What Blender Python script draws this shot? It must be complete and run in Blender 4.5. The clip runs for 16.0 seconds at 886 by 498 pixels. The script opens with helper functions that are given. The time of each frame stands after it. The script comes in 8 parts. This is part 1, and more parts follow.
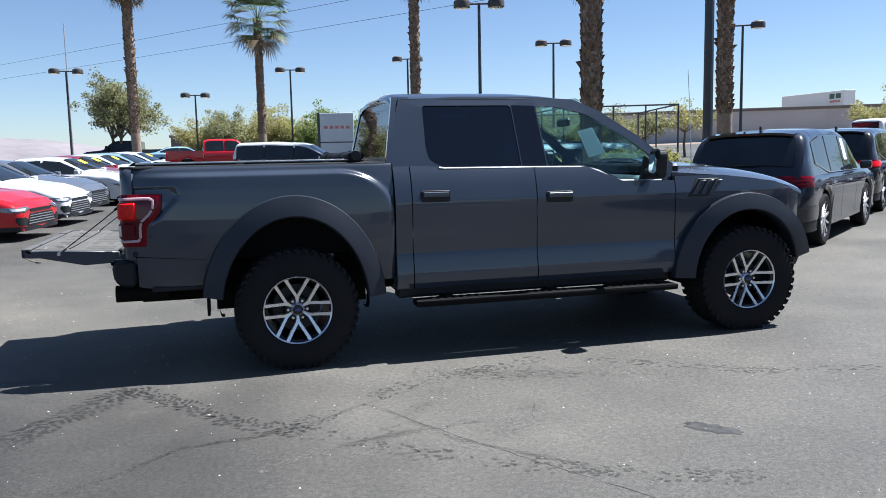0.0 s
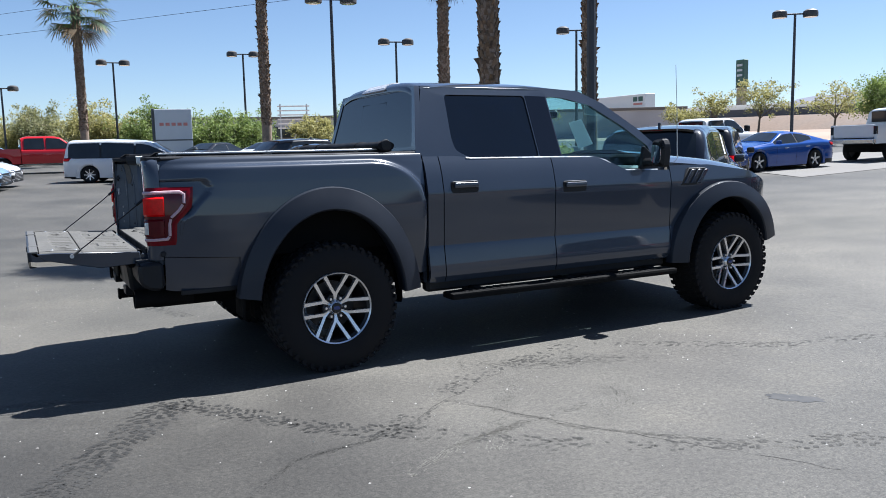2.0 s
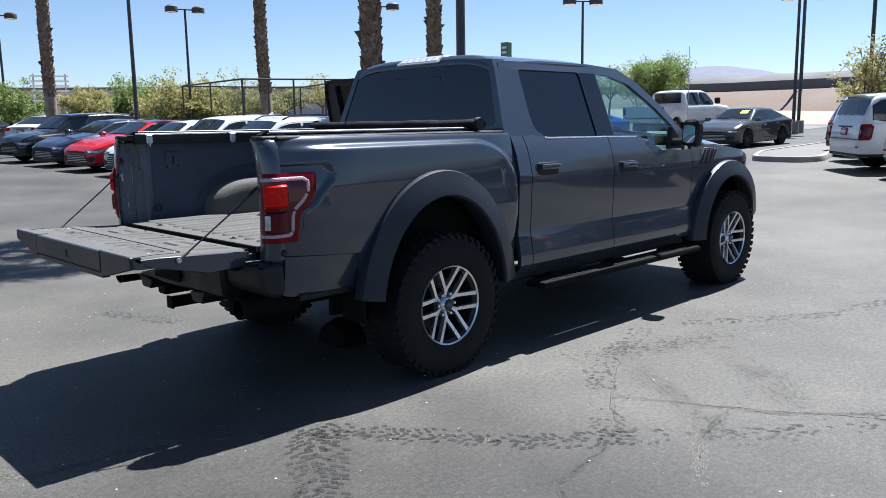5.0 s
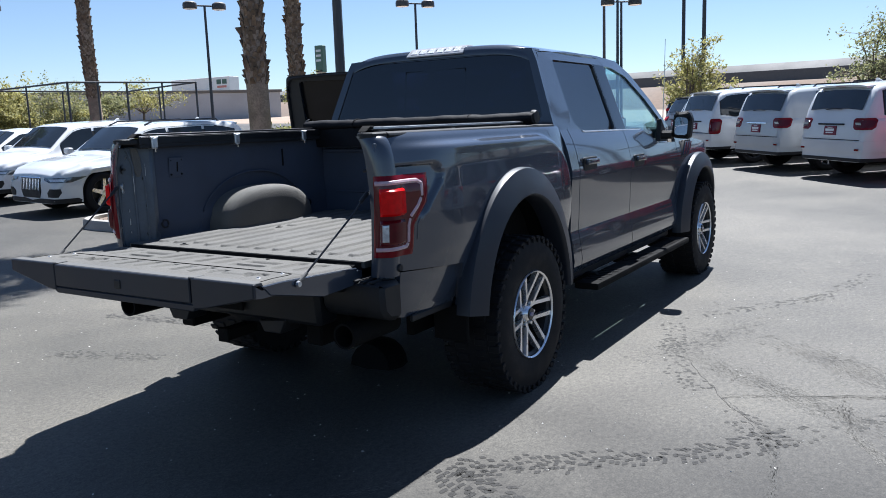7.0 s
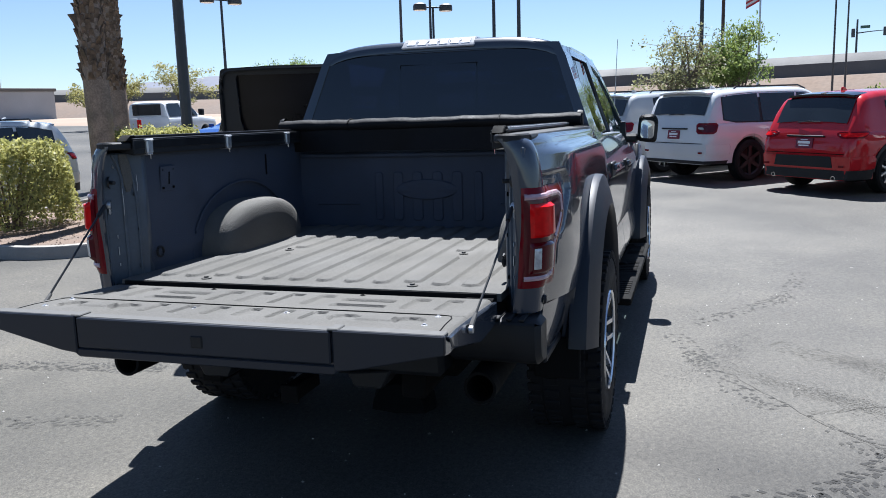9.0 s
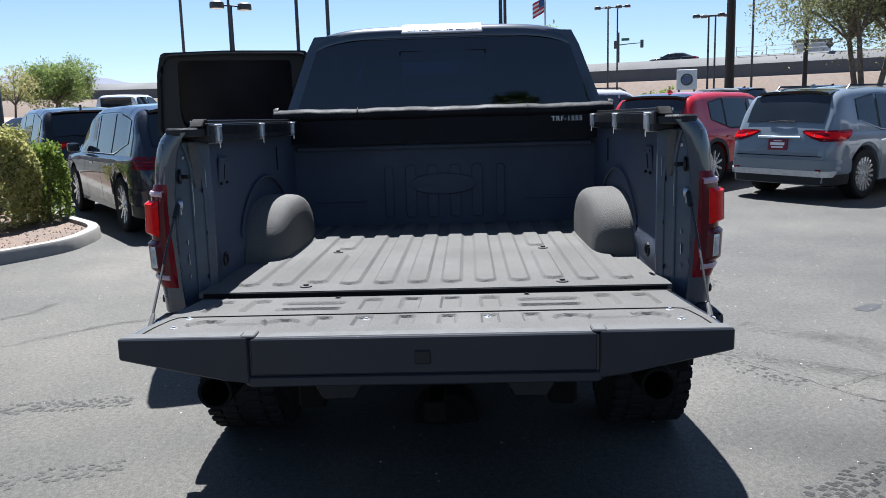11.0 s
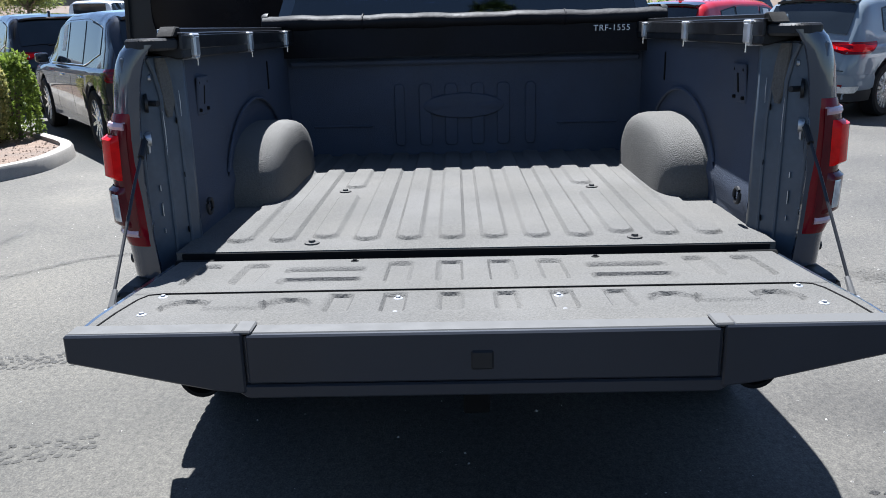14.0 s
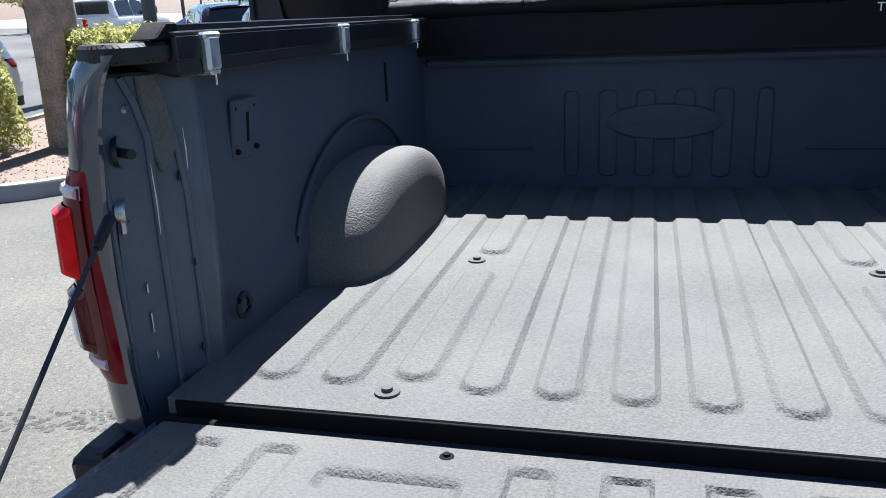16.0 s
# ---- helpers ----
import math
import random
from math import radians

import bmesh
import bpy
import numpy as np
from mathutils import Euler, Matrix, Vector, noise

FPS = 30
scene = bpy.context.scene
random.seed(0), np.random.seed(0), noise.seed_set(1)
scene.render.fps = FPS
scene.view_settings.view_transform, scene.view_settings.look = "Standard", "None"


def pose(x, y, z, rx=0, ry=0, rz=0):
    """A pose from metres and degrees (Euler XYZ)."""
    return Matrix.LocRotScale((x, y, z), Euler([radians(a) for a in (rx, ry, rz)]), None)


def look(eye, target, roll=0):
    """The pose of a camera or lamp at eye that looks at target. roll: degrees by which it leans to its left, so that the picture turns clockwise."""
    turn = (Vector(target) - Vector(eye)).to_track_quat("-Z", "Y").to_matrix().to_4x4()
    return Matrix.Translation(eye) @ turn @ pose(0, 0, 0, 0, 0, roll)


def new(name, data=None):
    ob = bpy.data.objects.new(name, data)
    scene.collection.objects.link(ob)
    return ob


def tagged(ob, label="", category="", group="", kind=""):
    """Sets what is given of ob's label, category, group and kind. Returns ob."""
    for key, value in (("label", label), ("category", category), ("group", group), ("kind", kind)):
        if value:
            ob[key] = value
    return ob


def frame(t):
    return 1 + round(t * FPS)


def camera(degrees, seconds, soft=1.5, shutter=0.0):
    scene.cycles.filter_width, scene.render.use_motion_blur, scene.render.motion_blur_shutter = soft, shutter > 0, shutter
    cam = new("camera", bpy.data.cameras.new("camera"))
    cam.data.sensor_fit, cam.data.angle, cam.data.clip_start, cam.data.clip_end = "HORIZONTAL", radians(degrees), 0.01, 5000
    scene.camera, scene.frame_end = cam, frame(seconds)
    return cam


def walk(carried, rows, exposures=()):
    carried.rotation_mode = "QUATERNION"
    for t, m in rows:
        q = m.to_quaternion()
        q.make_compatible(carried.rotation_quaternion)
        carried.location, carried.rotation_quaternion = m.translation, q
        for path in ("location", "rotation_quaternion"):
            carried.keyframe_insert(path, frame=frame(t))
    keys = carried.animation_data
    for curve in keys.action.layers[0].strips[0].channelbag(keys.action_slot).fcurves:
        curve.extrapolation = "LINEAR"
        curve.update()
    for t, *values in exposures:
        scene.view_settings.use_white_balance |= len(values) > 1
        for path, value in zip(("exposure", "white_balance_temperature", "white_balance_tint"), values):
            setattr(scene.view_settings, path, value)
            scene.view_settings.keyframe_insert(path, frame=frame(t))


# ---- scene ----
cam = camera(58.2, 16.0, soft=0.9)
PATH = [
    (0, (-0.436, -6.749, 1.506), (0.077, -4.83, 1.272), -1.2),
    (0.5, (-0.771, -6.636, 1.47), (-0.153, -4.749, 1.234), -1.1),
    (1, (-1.122, -6.465, 1.498), (-0.377, -4.624, 1.258), -1.1),
    (1.5, (-1.54, -6.316, 1.5), (-0.678, -4.527, 1.259), -1.2),
    (2, (-1.823, -6.094, 1.469), (-0.898, -4.338, 1.224), -1.3),
    (2.5, (-2.108, -5.844, 1.491), (-1.088, -4.143, 1.234), -1.4),
    (3, (-2.479, -5.622, 1.497), (-1.402, -3.958, 1.234), -1.3),
    (3.5, (-2.748, -5.377, 1.489), (-1.617, -3.751, 1.213), -1.2),
    (4, (-2.935, -5.035, 1.505), (-1.702, -3.486, 1.218), -1.0),
    (4.2, (-3.002, -4.914, 1.515), (-1.738, -3.392, 1.221), -1.0),
    (6.5, (-3.862, -3.374, 1.526), (-2.257, -2.222, 1.213), -1.4),
    (7, (-3.911, -2.984, 1.505), (-2.242, -1.928, 1.19), -2.0),
    (7.5, (-3.938, -2.615, 1.519), (-2.219, -1.646, 1.195), -2.0),
    (8, (-3.994, -2.205, 1.534), (-2.219, -1.342, 1.212), -1.8),
    (8.5, (-3.954, -1.836, 1.512), (-2.119, -1.11, 1.186), -1.7),
    (8.7, (-3.924, -1.686, 1.531), (-2.068, -1.014, 1.207), -1.7),
    (10.8, (-3.764, -0.23, 1.474), (-1.794, -0.123, 1.151), -1.5),
    (11, (-3.827, -0.129, 1.481), (-1.854, -0.062, 1.156), -1.6),
    (11.5, (-4.015, -0.022, 1.49), (-2.043, 0.009, 1.157), -1.0),
    (12, (-4.157, 0.016, 1.501), (-2.184, 0.014, 1.171), -0.5),
    (12.5, (-4.125, 0.02, 1.504), (-2.152, -0.005, 1.18), -0.3),
    (13, (-3.862, 0.029, 1.491), (-1.89, -0.006, 1.161), -0.4),
    (13.5, (-3.58, 0.042, 1.48), (-1.627, 0.005, 1.049), -0.4),
    (14, (-3.236, 0.042, 1.483), (-1.31, 0.081, 0.945), -1.4),
    (14.5, (-2.941, 0.058, 1.483), (-1.046, 0.298, 0.89), -2.1),
    (15, (-2.648, 0.115, 1.506), (-0.762, 0.415, 0.91), -1.9),
    (15.5, (-2.379, 0.114, 1.49), (-0.514, 0.545, 0.911), -2.4),
    (16, (-2.193, 0.054, 1.493), (-0.338, 0.544, 0.928), -2.5),
]
EXPOSURE = [(0.0, 1.40, 5900, 10), (11.0, 1.43, 5900, 10), (12.5, 1.47, 5900, 10), (13.2, 1.46, 5900, 10), (14.5, 1.80, 5850, 10), (15.2, 1.82, 5850, 10), (16.0, 1.94, 5850, 10)]
walk(cam, [(t, look(eye, target, roll)) for t, eye, target, roll in PATH], EXPOSURE)

# ---- light ----
# The sun stands ahead of the truck, a little to its left, about 60 degrees up.
SUN = Vector((0.56, 0.10, 1.0)).normalized()
world = bpy.data.worlds.new("desert_sky")
scene.world = world
world.use_nodes = True
wn = world.node_tree
sky = wn.nodes.new("ShaderNodeTexSky")
sky.sky_type = "NISHITA"
sky.sun_disc = False
sky.sun_elevation = math.asin(SUN.z)
sky.sun_rotation = math.atan2(SUN.x, SUN.y)
sky.altitude = 700
sky.air_density = 0.85
sky.dust_density = 0.5
sky.ozone_density = 1.6
wn.nodes["Background"].inputs["Strength"].default_value = 0.049
wn.links.new(sky.outputs["Color"], wn.nodes["Background"].inputs["Color"])
sun_data = bpy.data.lights.new("sun", "SUN")
sun_data.energy = 5.0
sun_data.angle = radians(0.5)
sun_data.color = (1.0, 0.965, 0.92)
sun = new("sun", sun_data)
sun.matrix_world = look(SUN * 60, (0, 0, 0))

# ---- materials ----
def surf(name, color, rough=0.5, metal=0.0, coat=0.0, var=0.15, scale=6.0, fine=0.0, fine_scale=200.0, bump=0.0, bump_scale=150.0,
         spec=0.5, dust=0.0, dust_color=(0.32, 0.28, 0.23)):
    """A surface with variation at two scales, relief and a film of dust."""
    m = bpy.data.materials.new(name)
    m.use_nodes = True
    nt = m.node_tree
    b = nt.nodes["Principled BSDF"]
    b.inputs["Roughness"].default_value = rough
    b.inputs["Metallic"].default_value = metal
    b.inputs["Coat Weight"].default_value = coat
    b.inputs["Coat Roughness"].default_value = 0.04
    b.inputs["Specular IOR Level"].default_value = spec
    co = nt.nodes.new("ShaderNodeTexCoord")
    def tex(s, detail=4.0):
        n = nt.nodes.new("ShaderNodeTexNoise")
        n.inputs["Scale"].default_value = s
        n.inputs["Detail"].default_value = detail
        nt.links.new(co.outputs["Object"], n.inputs["Vector"])
        return n
    def span(src, lo, hi, f0=0.35, f1=0.65):
        r = nt.nodes.new("ShaderNodeMapRange")
        r.inputs["From Min"].default_value, r.inputs["From Max"].default_value = f0, f1
        r.inputs["To Min"].default_value, r.inputs["To Max"].default_value = lo, hi
        nt.links.new(src, r.inputs["Value"])
        return r.outputs["Result"]
    def mixed(a, c, fac, mode="MIX"):
        x = nt.nodes.new("ShaderNodeMix")
        x.data_type, x.blend_type = "RGBA", mode
        for sock, val in ((x.inputs[6], a), (x.inputs[7], c), (x.inputs[0], fac)):
            if isinstance(val, (int, float)):
                sock.default_value = val
            elif isinstance(val, tuple):
                sock.default_value = (*val, 1)
            else:
                nt.links.new(val, sock)
        return x.outputs[2]
    col = tuple(color)
    if var:
        n = tex(scale)
        col = mixed(tuple(c * (1 - var) for c in color), tuple(min(1, c * (1 + var)) for c in color), span(n.outputs["Fac"], 0, 1))
        nt.links.new(span(n.outputs["Fac"], max(0.02, rough * 0.88), min(1, rough * 1.12)), b.inputs["Roughness"])
    if fine:
        n = tex(fine_scale, 2.0)
        v = span(n.outputs["Fac"], 1 - fine, 1 + fine, 0.3, 0.7)
        k = nt.nodes.new("ShaderNodeCombineColor")
        for i in range(3):
            nt.links.new(v, k.inputs[i])
        col = mixed(col, k.outputs["Color"], 1.0, "MULTIPLY")
    if dust:
        n = tex(2.3, 6.0)
        col = mixed(col, dust_color, span(n.outputs["Fac"], 0.0, dust, 0.4, 0.7))
    if isinstance(col, tuple):
        b.inputs["Base Color"].default_value = (*col, 1)
    else:
        nt.links.new(col, b.inputs["Base Color"])
    if bump:
        n = tex(bump_scale, 3.0)
        u = nt.nodes.new("ShaderNodeBump")
        u.inputs["Strength"].default_value = bump
        u.inputs["Distance"].default_value = 0.01
        nt.links.new(n.outputs["Fac"], u.inputs["Height"])
        nt.links.new(u.outputs["Normal"], b.inputs["Normal"])
    return m


def clear(name, tint, rough=0.02, base=0.03):
    """Thin tinted glass: part of the light goes through, the rest mirrors."""
    m = bpy.data.materials.new(name)
    m.use_nodes = True
    nt = m.node_tree
    nt.nodes.remove(nt.nodes["Principled BSDF"])
    out = nt.nodes["Material Output"]
    a = nt.nodes.new("ShaderNodeBsdfTransparent")
    a.inputs["Color"].default_value = (*tint, 1)
    b = nt.nodes.new("ShaderNodeBsdfGlossy")
    b.inputs["Roughness"].default_value = rough
    lw = nt.nodes.new("ShaderNodeLayerWeight")
    lw.inputs["Blend"].default_value = 0.5
    pw = nt.nodes.new("ShaderNodeMath")
    pw.operation, pw.inputs[1].default_value = "POWER", 4.0
    nt.links.new(lw.outputs["Facing"], pw.inputs[0])
    fr = nt.nodes.new("ShaderNodeMath")
    fr.operation, fr.inputs[1].default_value, fr.inputs[2].default_value = "MULTIPLY_ADD", 0.85, base
    nt.links.new(pw.outputs[0], fr.inputs[0])
    x = nt.nodes.new("ShaderNodeMixShader")
    nt.links.new(fr.outputs[0], x.inputs[0])
    nt.links.new(a.outputs[0], x.inputs[1])
    nt.links.new(b.outputs[0], x.inputs[2])
    nt.links.new(x.outputs[0], out.inputs["Surface"])
    return m


def leaf_material(name, color, other):
    """Foliage whose leaves differ one from another."""
    m = surf(name, color, 0.6, var=0.0)
    nt = m.node_tree
    b = nt.nodes["Principled BSDF"]
    ge = nt.nodes.new("ShaderNodeNewGeometry")
    ra = nt.nodes.new("ShaderNodeValToRGB")
    ra.color_ramp.elements[0].color = (*color, 1)
    ra.color_ramp.elements[1].color = (*other, 1)
    nt.links.new(ge.outputs["Random Per Island"], ra.inputs["Fac"])
    nt.links.new(ra.outputs["Color"], b.inputs["Base Color"])
    b.inputs["Transmission Weight"].default_value = 0.0
    tr = nt.nodes.new("ShaderNodeBsdfTranslucent")
    nt.links.new(ra.outputs["Color"], tr.inputs["Color"])
    mx = nt.nodes.new("ShaderNodeMixShader")
    mx.inputs[0].default_value = 0.45
    nt.links.new(b.outputs[0], mx.inputs[1])
    nt.links.new(tr.outputs[0], mx.inputs[2])
    nt.links.new(mx.outputs[0], nt.nodes["Material Output"].inputs["Surface"])
    return m


PAINT_CACHE = {}


def paint(color, rough=0.32):
    """Car paint under a clear coat."""
    key = (tuple(color), rough)
    if key not in PAINT_CACHE:
        PAINT_CACHE[key] = surf("car_paint", color, rough, 0.0, 1.0, var=0.03, scale=1.5, fine=0.03, fine_scale=900, spec=0.04)
    return PAINT_CACHE[key]


M_GREY = surf("grey_truck_paint", (0.033, 0.042, 0.059), 0.24, 0.0, 1.0, var=0.03, scale=1.2, fine=0.03, fine_scale=900, spec=0.30, dust=0.008)
M_MIRROR = surf("mirror_glass", (0.62, 0.65, 0.68), 0.02, 1.0, var=0.0)
M_FLARE = surf("dark_grey_flare", (0.017, 0.021, 0.030), 0.45, 0.0, 0.06, var=0.08, scale=3, bump=0.02, bump_scale=600, dust=0.012, spec=0.28)
M_PLASTIC = surf("black_plastic", (0.011, 0.012, 0.014), 0.55, var=0.2, scale=8, bump=0.05, bump_scale=500, dust=0.012, spec=0.3)
M_UNDER = surf("underbody_black", (0.006, 0.006, 0.006), 0.85, var=0.3, scale=9, bump=0.2, bump_scale=60, dust=0.006, spec=0.12)
M_TYRE = surf("tyre_rubber", (0.010, 0.010, 0.011), 0.8, var=0.2, scale=12, bump=0.08, bump_scale=300, dust=0.008, spec=0.2)
M_RIM = surf("machined_wheel", (0.72, 0.73, 0.75), 0.28, 0.9, var=0.06, scale=10)
M_RIMDARK = surf("dark_wheel", (0.016, 0.017, 0.019), 0.4, 0.3, var=0.1, scale=10)
M_CHROME = surf("chrome", (0.78, 0.79, 0.80), 0.12, 1.0, var=0.05, scale=8)
M_ALU = surf("dull_aluminium", (0.55, 0.56, 0.57), 0.42, 0.9, var=0.12, scale=30, bump=0.05, bump_scale=300)
M_STRIP = surf("dull_grey_strip", (0.080, 0.079, 0.076), 0.78, 0.0, var=0.12, scale=30, bump=0.05, bump_scale=300)
M_TINT = surf("dark_tinted_glass", (0.005, 0.006, 0.010), 0.02, 0.0, 0.0, var=0.0, spec=0.55)
M_GLASS = clear("window_glass", (0.80, 0.93, 0.94))
M_PRIVACY = clear("privacy_glass", (0.045, 0.055, 0.105), base=0.085)
M_POST = surf("satin_post_paint", (0.061, 0.079, 0.101), 0.42, 0.0, 0.12, var=0.14, scale=7, fine=0.06, fine_scale=60, spec=0.35, dust=0.05)
M_FLAG = surf("flag_red", (0.55, 0.05, 0.06), 0.8, var=0.05, scale=3)
M_BRAKE = surf("clear_brake_lens", (0.36, 0.365, 0.38), 0.22, 0.0, 0.5, var=0.12, scale=60)
M_CELL = surf("lamp_reflector", (0.62, 0.63, 0.65), 0.25, 0.2, 0.3, var=0.25, scale=70)
M_CARGLASS = surf("car_window_glass", (0.014, 0.018, 0.022), 0.03, 0.0, 0.0, var=0.2, scale=1.5, spec=0.5)
M_HEADLAMP = surf("headlamp_housing", (0.13, 0.14, 0.15), 0.10, 0.4, 1.0, var=0.3, scale=25)
M_RED = surf("red_lens", (0.15, 0.002, 0.008), 0.12, 0.0, 0.12, var=0.08, scale=30, spec=0.15)
M_REDBRIGHT = surf("bright_red_lens", (0.66, 0.004, 0.005), 0.15, 0.0, 0.12, var=0.12, scale=40, spec=0.15)
M_REDDARK = surf("dark_red_lens", (0.080, 0.002, 0.007), 0.10, 0.0, 0.2, var=0.1, scale=40, spec=0.3)
M_DOORGLASS = surf("smoked_door_glass", (0.010, 0.009, 0.011), 0.22, 0.0, 0.0, var=0.3, scale=3, spec=0.3)
M_LENS = surf("clear_lens", (0.55, 0.57, 0.58), 0.10, 0.3, 0.5, var=0.2, scale=60)
M_LIGHTBAR = surf("pink_light_bar", (0.50, 0.34, 0.37), 0.25, 0.0, 0.4, var=0.1, scale=40)
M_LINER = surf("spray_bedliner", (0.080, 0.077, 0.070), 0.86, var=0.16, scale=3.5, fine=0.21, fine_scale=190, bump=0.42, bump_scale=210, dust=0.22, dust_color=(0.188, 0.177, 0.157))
# sprayed bed walls: the dark and blue of their shade is put into the colour
M_BEDWALL = surf("shaded_bed_wall", (0.045, 0.057, 0.084), 0.72, var=0.15, scale=3, fine=0.10, fine_scale=320, bump=0.35, bump_scale=260, dust=0.04, spec=0.3)
M_BOLT = surf("lined_bolt", (0.060, 0.057, 0.052), 0.85, var=0.12, scale=12, fine=0.16, fine_scale=380)
M_VINYL = surf("black_vinyl_cover", (0.010, 0.010, 0.012), 0.62, var=0.2, scale=8, bump=0.25, bump_scale=38, spec=0.12)
M_RAIL = surf("black_rail", (0.025, 0.026, 0.030), 0.35, 0.6, var=0.15, scale=20)
M_SEAT = surf("pale_seat_cloth", (0.60, 0.62, 0.61), 0.8, var=0.1, scale=12, bump=0.1, bump_scale=250)
M_TRIM = surf("dark_cabin_trim", (0.025, 0.026, 0.028), 0.6, var=0.15, scale=10)
M_WHITE = surf("white_paper", (0.78, 0.78, 0.76), 0.7, var=0.05, scale=20)
M_PAPER = leaf_material("thin_paper", (0.80, 0.82, 0.80), (0.84, 0.86, 0.84))
M_YELLOW = surf("yellow_sticker", (0.75, 0.72, 0.03), 0.6, var=0.05, scale=20)
M_BLUE = surf("blue_badge", (0.012, 0.035, 0.16), 0.25, 0.2, 0.6, var=0.05, scale=20)
M_POLE = surf("painted_steel_pole", (0.050, 0.054, 0.060), 0.5, 0.3, var=0.15, scale=2.0, bump=0.05, bump_scale=80, dust=0.05)
M_BROWNPOLE = surf("brown_steel_pole", (0.040, 0.026, 0.020), 0.5, 0.2, var=0.15, scale=2.0, bump=0.05, bump_scale=80)
M_LAMPHEAD = surf("lamp_head", (0.075, 0.068, 0.062), 0.5, 0.3, var=0.15, scale=5)
M_BARK = surf("tree_bark", (0.16, 0.12, 0.09), 0.9, var=0.35, scale=8, fine=0.25, fine_scale=60, bump=0.8, bump_scale=40)
M_PALMBASE = surf("smooth_palm_trunk", (0.27, 0.20, 0.145), 0.9, var=0.25, scale=5, fine=0.2, fine_scale=40, bump=0.5, bump_scale=30)
M_HUSK = surf("palm_husk", (0.165, 0.112, 0.072), 0.9, var=0.5, scale=9, fine=0.2, fine_scale=70)
M_FROND = surf("palm_frond", (0.060, 0.105, 0.028), 0.5, var=0.35, scale=1.5, fine=0.15, fine_scale=40)
M_FRONDDRY = surf("dry_palm_frond", (0.22, 0.16, 0.09), 0.8, var=0.3, scale=2, fine=0.2, fine_scale=40)
M_CONCRETE = surf("kerb_concrete", (0.27, 0.255, 0.23), 0.9, var=0.15, scale=2.5, fine=0.14, fine_scale=120, bump=0.3, bump_scale=90, dust=0.25)
M_GRAVEL = surf("pink_gravel", (0.155, 0.110, 0.082), 0.95, var=0.2, scale=3, fine=0.45, fine_scale=70, bump=1.0, bump_scale=55)
M_BUILDING = surf("grey_stucco", (0.36, 0.38, 0.41), 0.9, var=0.08, scale=0.3, fine=0.04, fine_scale=8)
M_TAN = surf("tan_stucco", (0.42, 0.34, 0.26), 0.9, var=0.08, scale=0.3, fine=0.04, fine_scale=8)
M_WALL = surf("freeway_wall", (0.125, 0.122, 0.118), 0.9, var=0.08, scale=0.2, fine=0.05, fine_scale=4)
M_SLOPE = surf("gravel_slope", (0.13, 0.092, 0.066), 0.95, var=0.16, scale=0.15, fine=0.14, fine_scale=3.0)
# the haze of distance is mixed into both hill colours
M_HILLTAN = surf("hazy_tan_hills", (0.175, 0.155, 0.16), 1.0, var=0.15, scale=0.004, fine=0.10, fine_scale=0.03)
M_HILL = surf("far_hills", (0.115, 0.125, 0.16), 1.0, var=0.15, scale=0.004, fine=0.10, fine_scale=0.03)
M_SIGNGREY = surf("sign_panel", (0.52, 0.54, 0.56), 0.4, 0.3, var=0.04, scale=1)
M_SIGNDARK = surf("sign_side", (0.05, 0.055, 0.06), 0.4, var=0.1, scale=2)
M_SIGNRED = surf("sign_letters_red", (0.58, 0.22, 0.18), 0.5, var=0.05, scale=5)
M_SIGNGREEN = surf("green_sign", (0.05, 0.12, 0.09), 0.5, var=0.1, scale=1)


M_LEAF = leaf_material("grey_green_leaves", (0.16, 0.175, 0.075), (0.33, 0.32, 0.16))
M_LEAFY = leaf_material("yellow_green_leaves", (0.26, 0.25, 0.085), (0.44, 0.40, 0.16))
M_LEAFG = leaf_material("green_leaves", (0.13, 0.19, 0.045), (0.27, 0.33, 0.10))
M_HEDGE = leaf_material("hedge_leaves", (0.23, 0.24, 0.075), (0.50, 0.47, 0.17))
M_HEDGEG = leaf_material("bright_hedge_leaves", (0.11, 0.17, 0.025), (0.24, 0.31, 0.05))


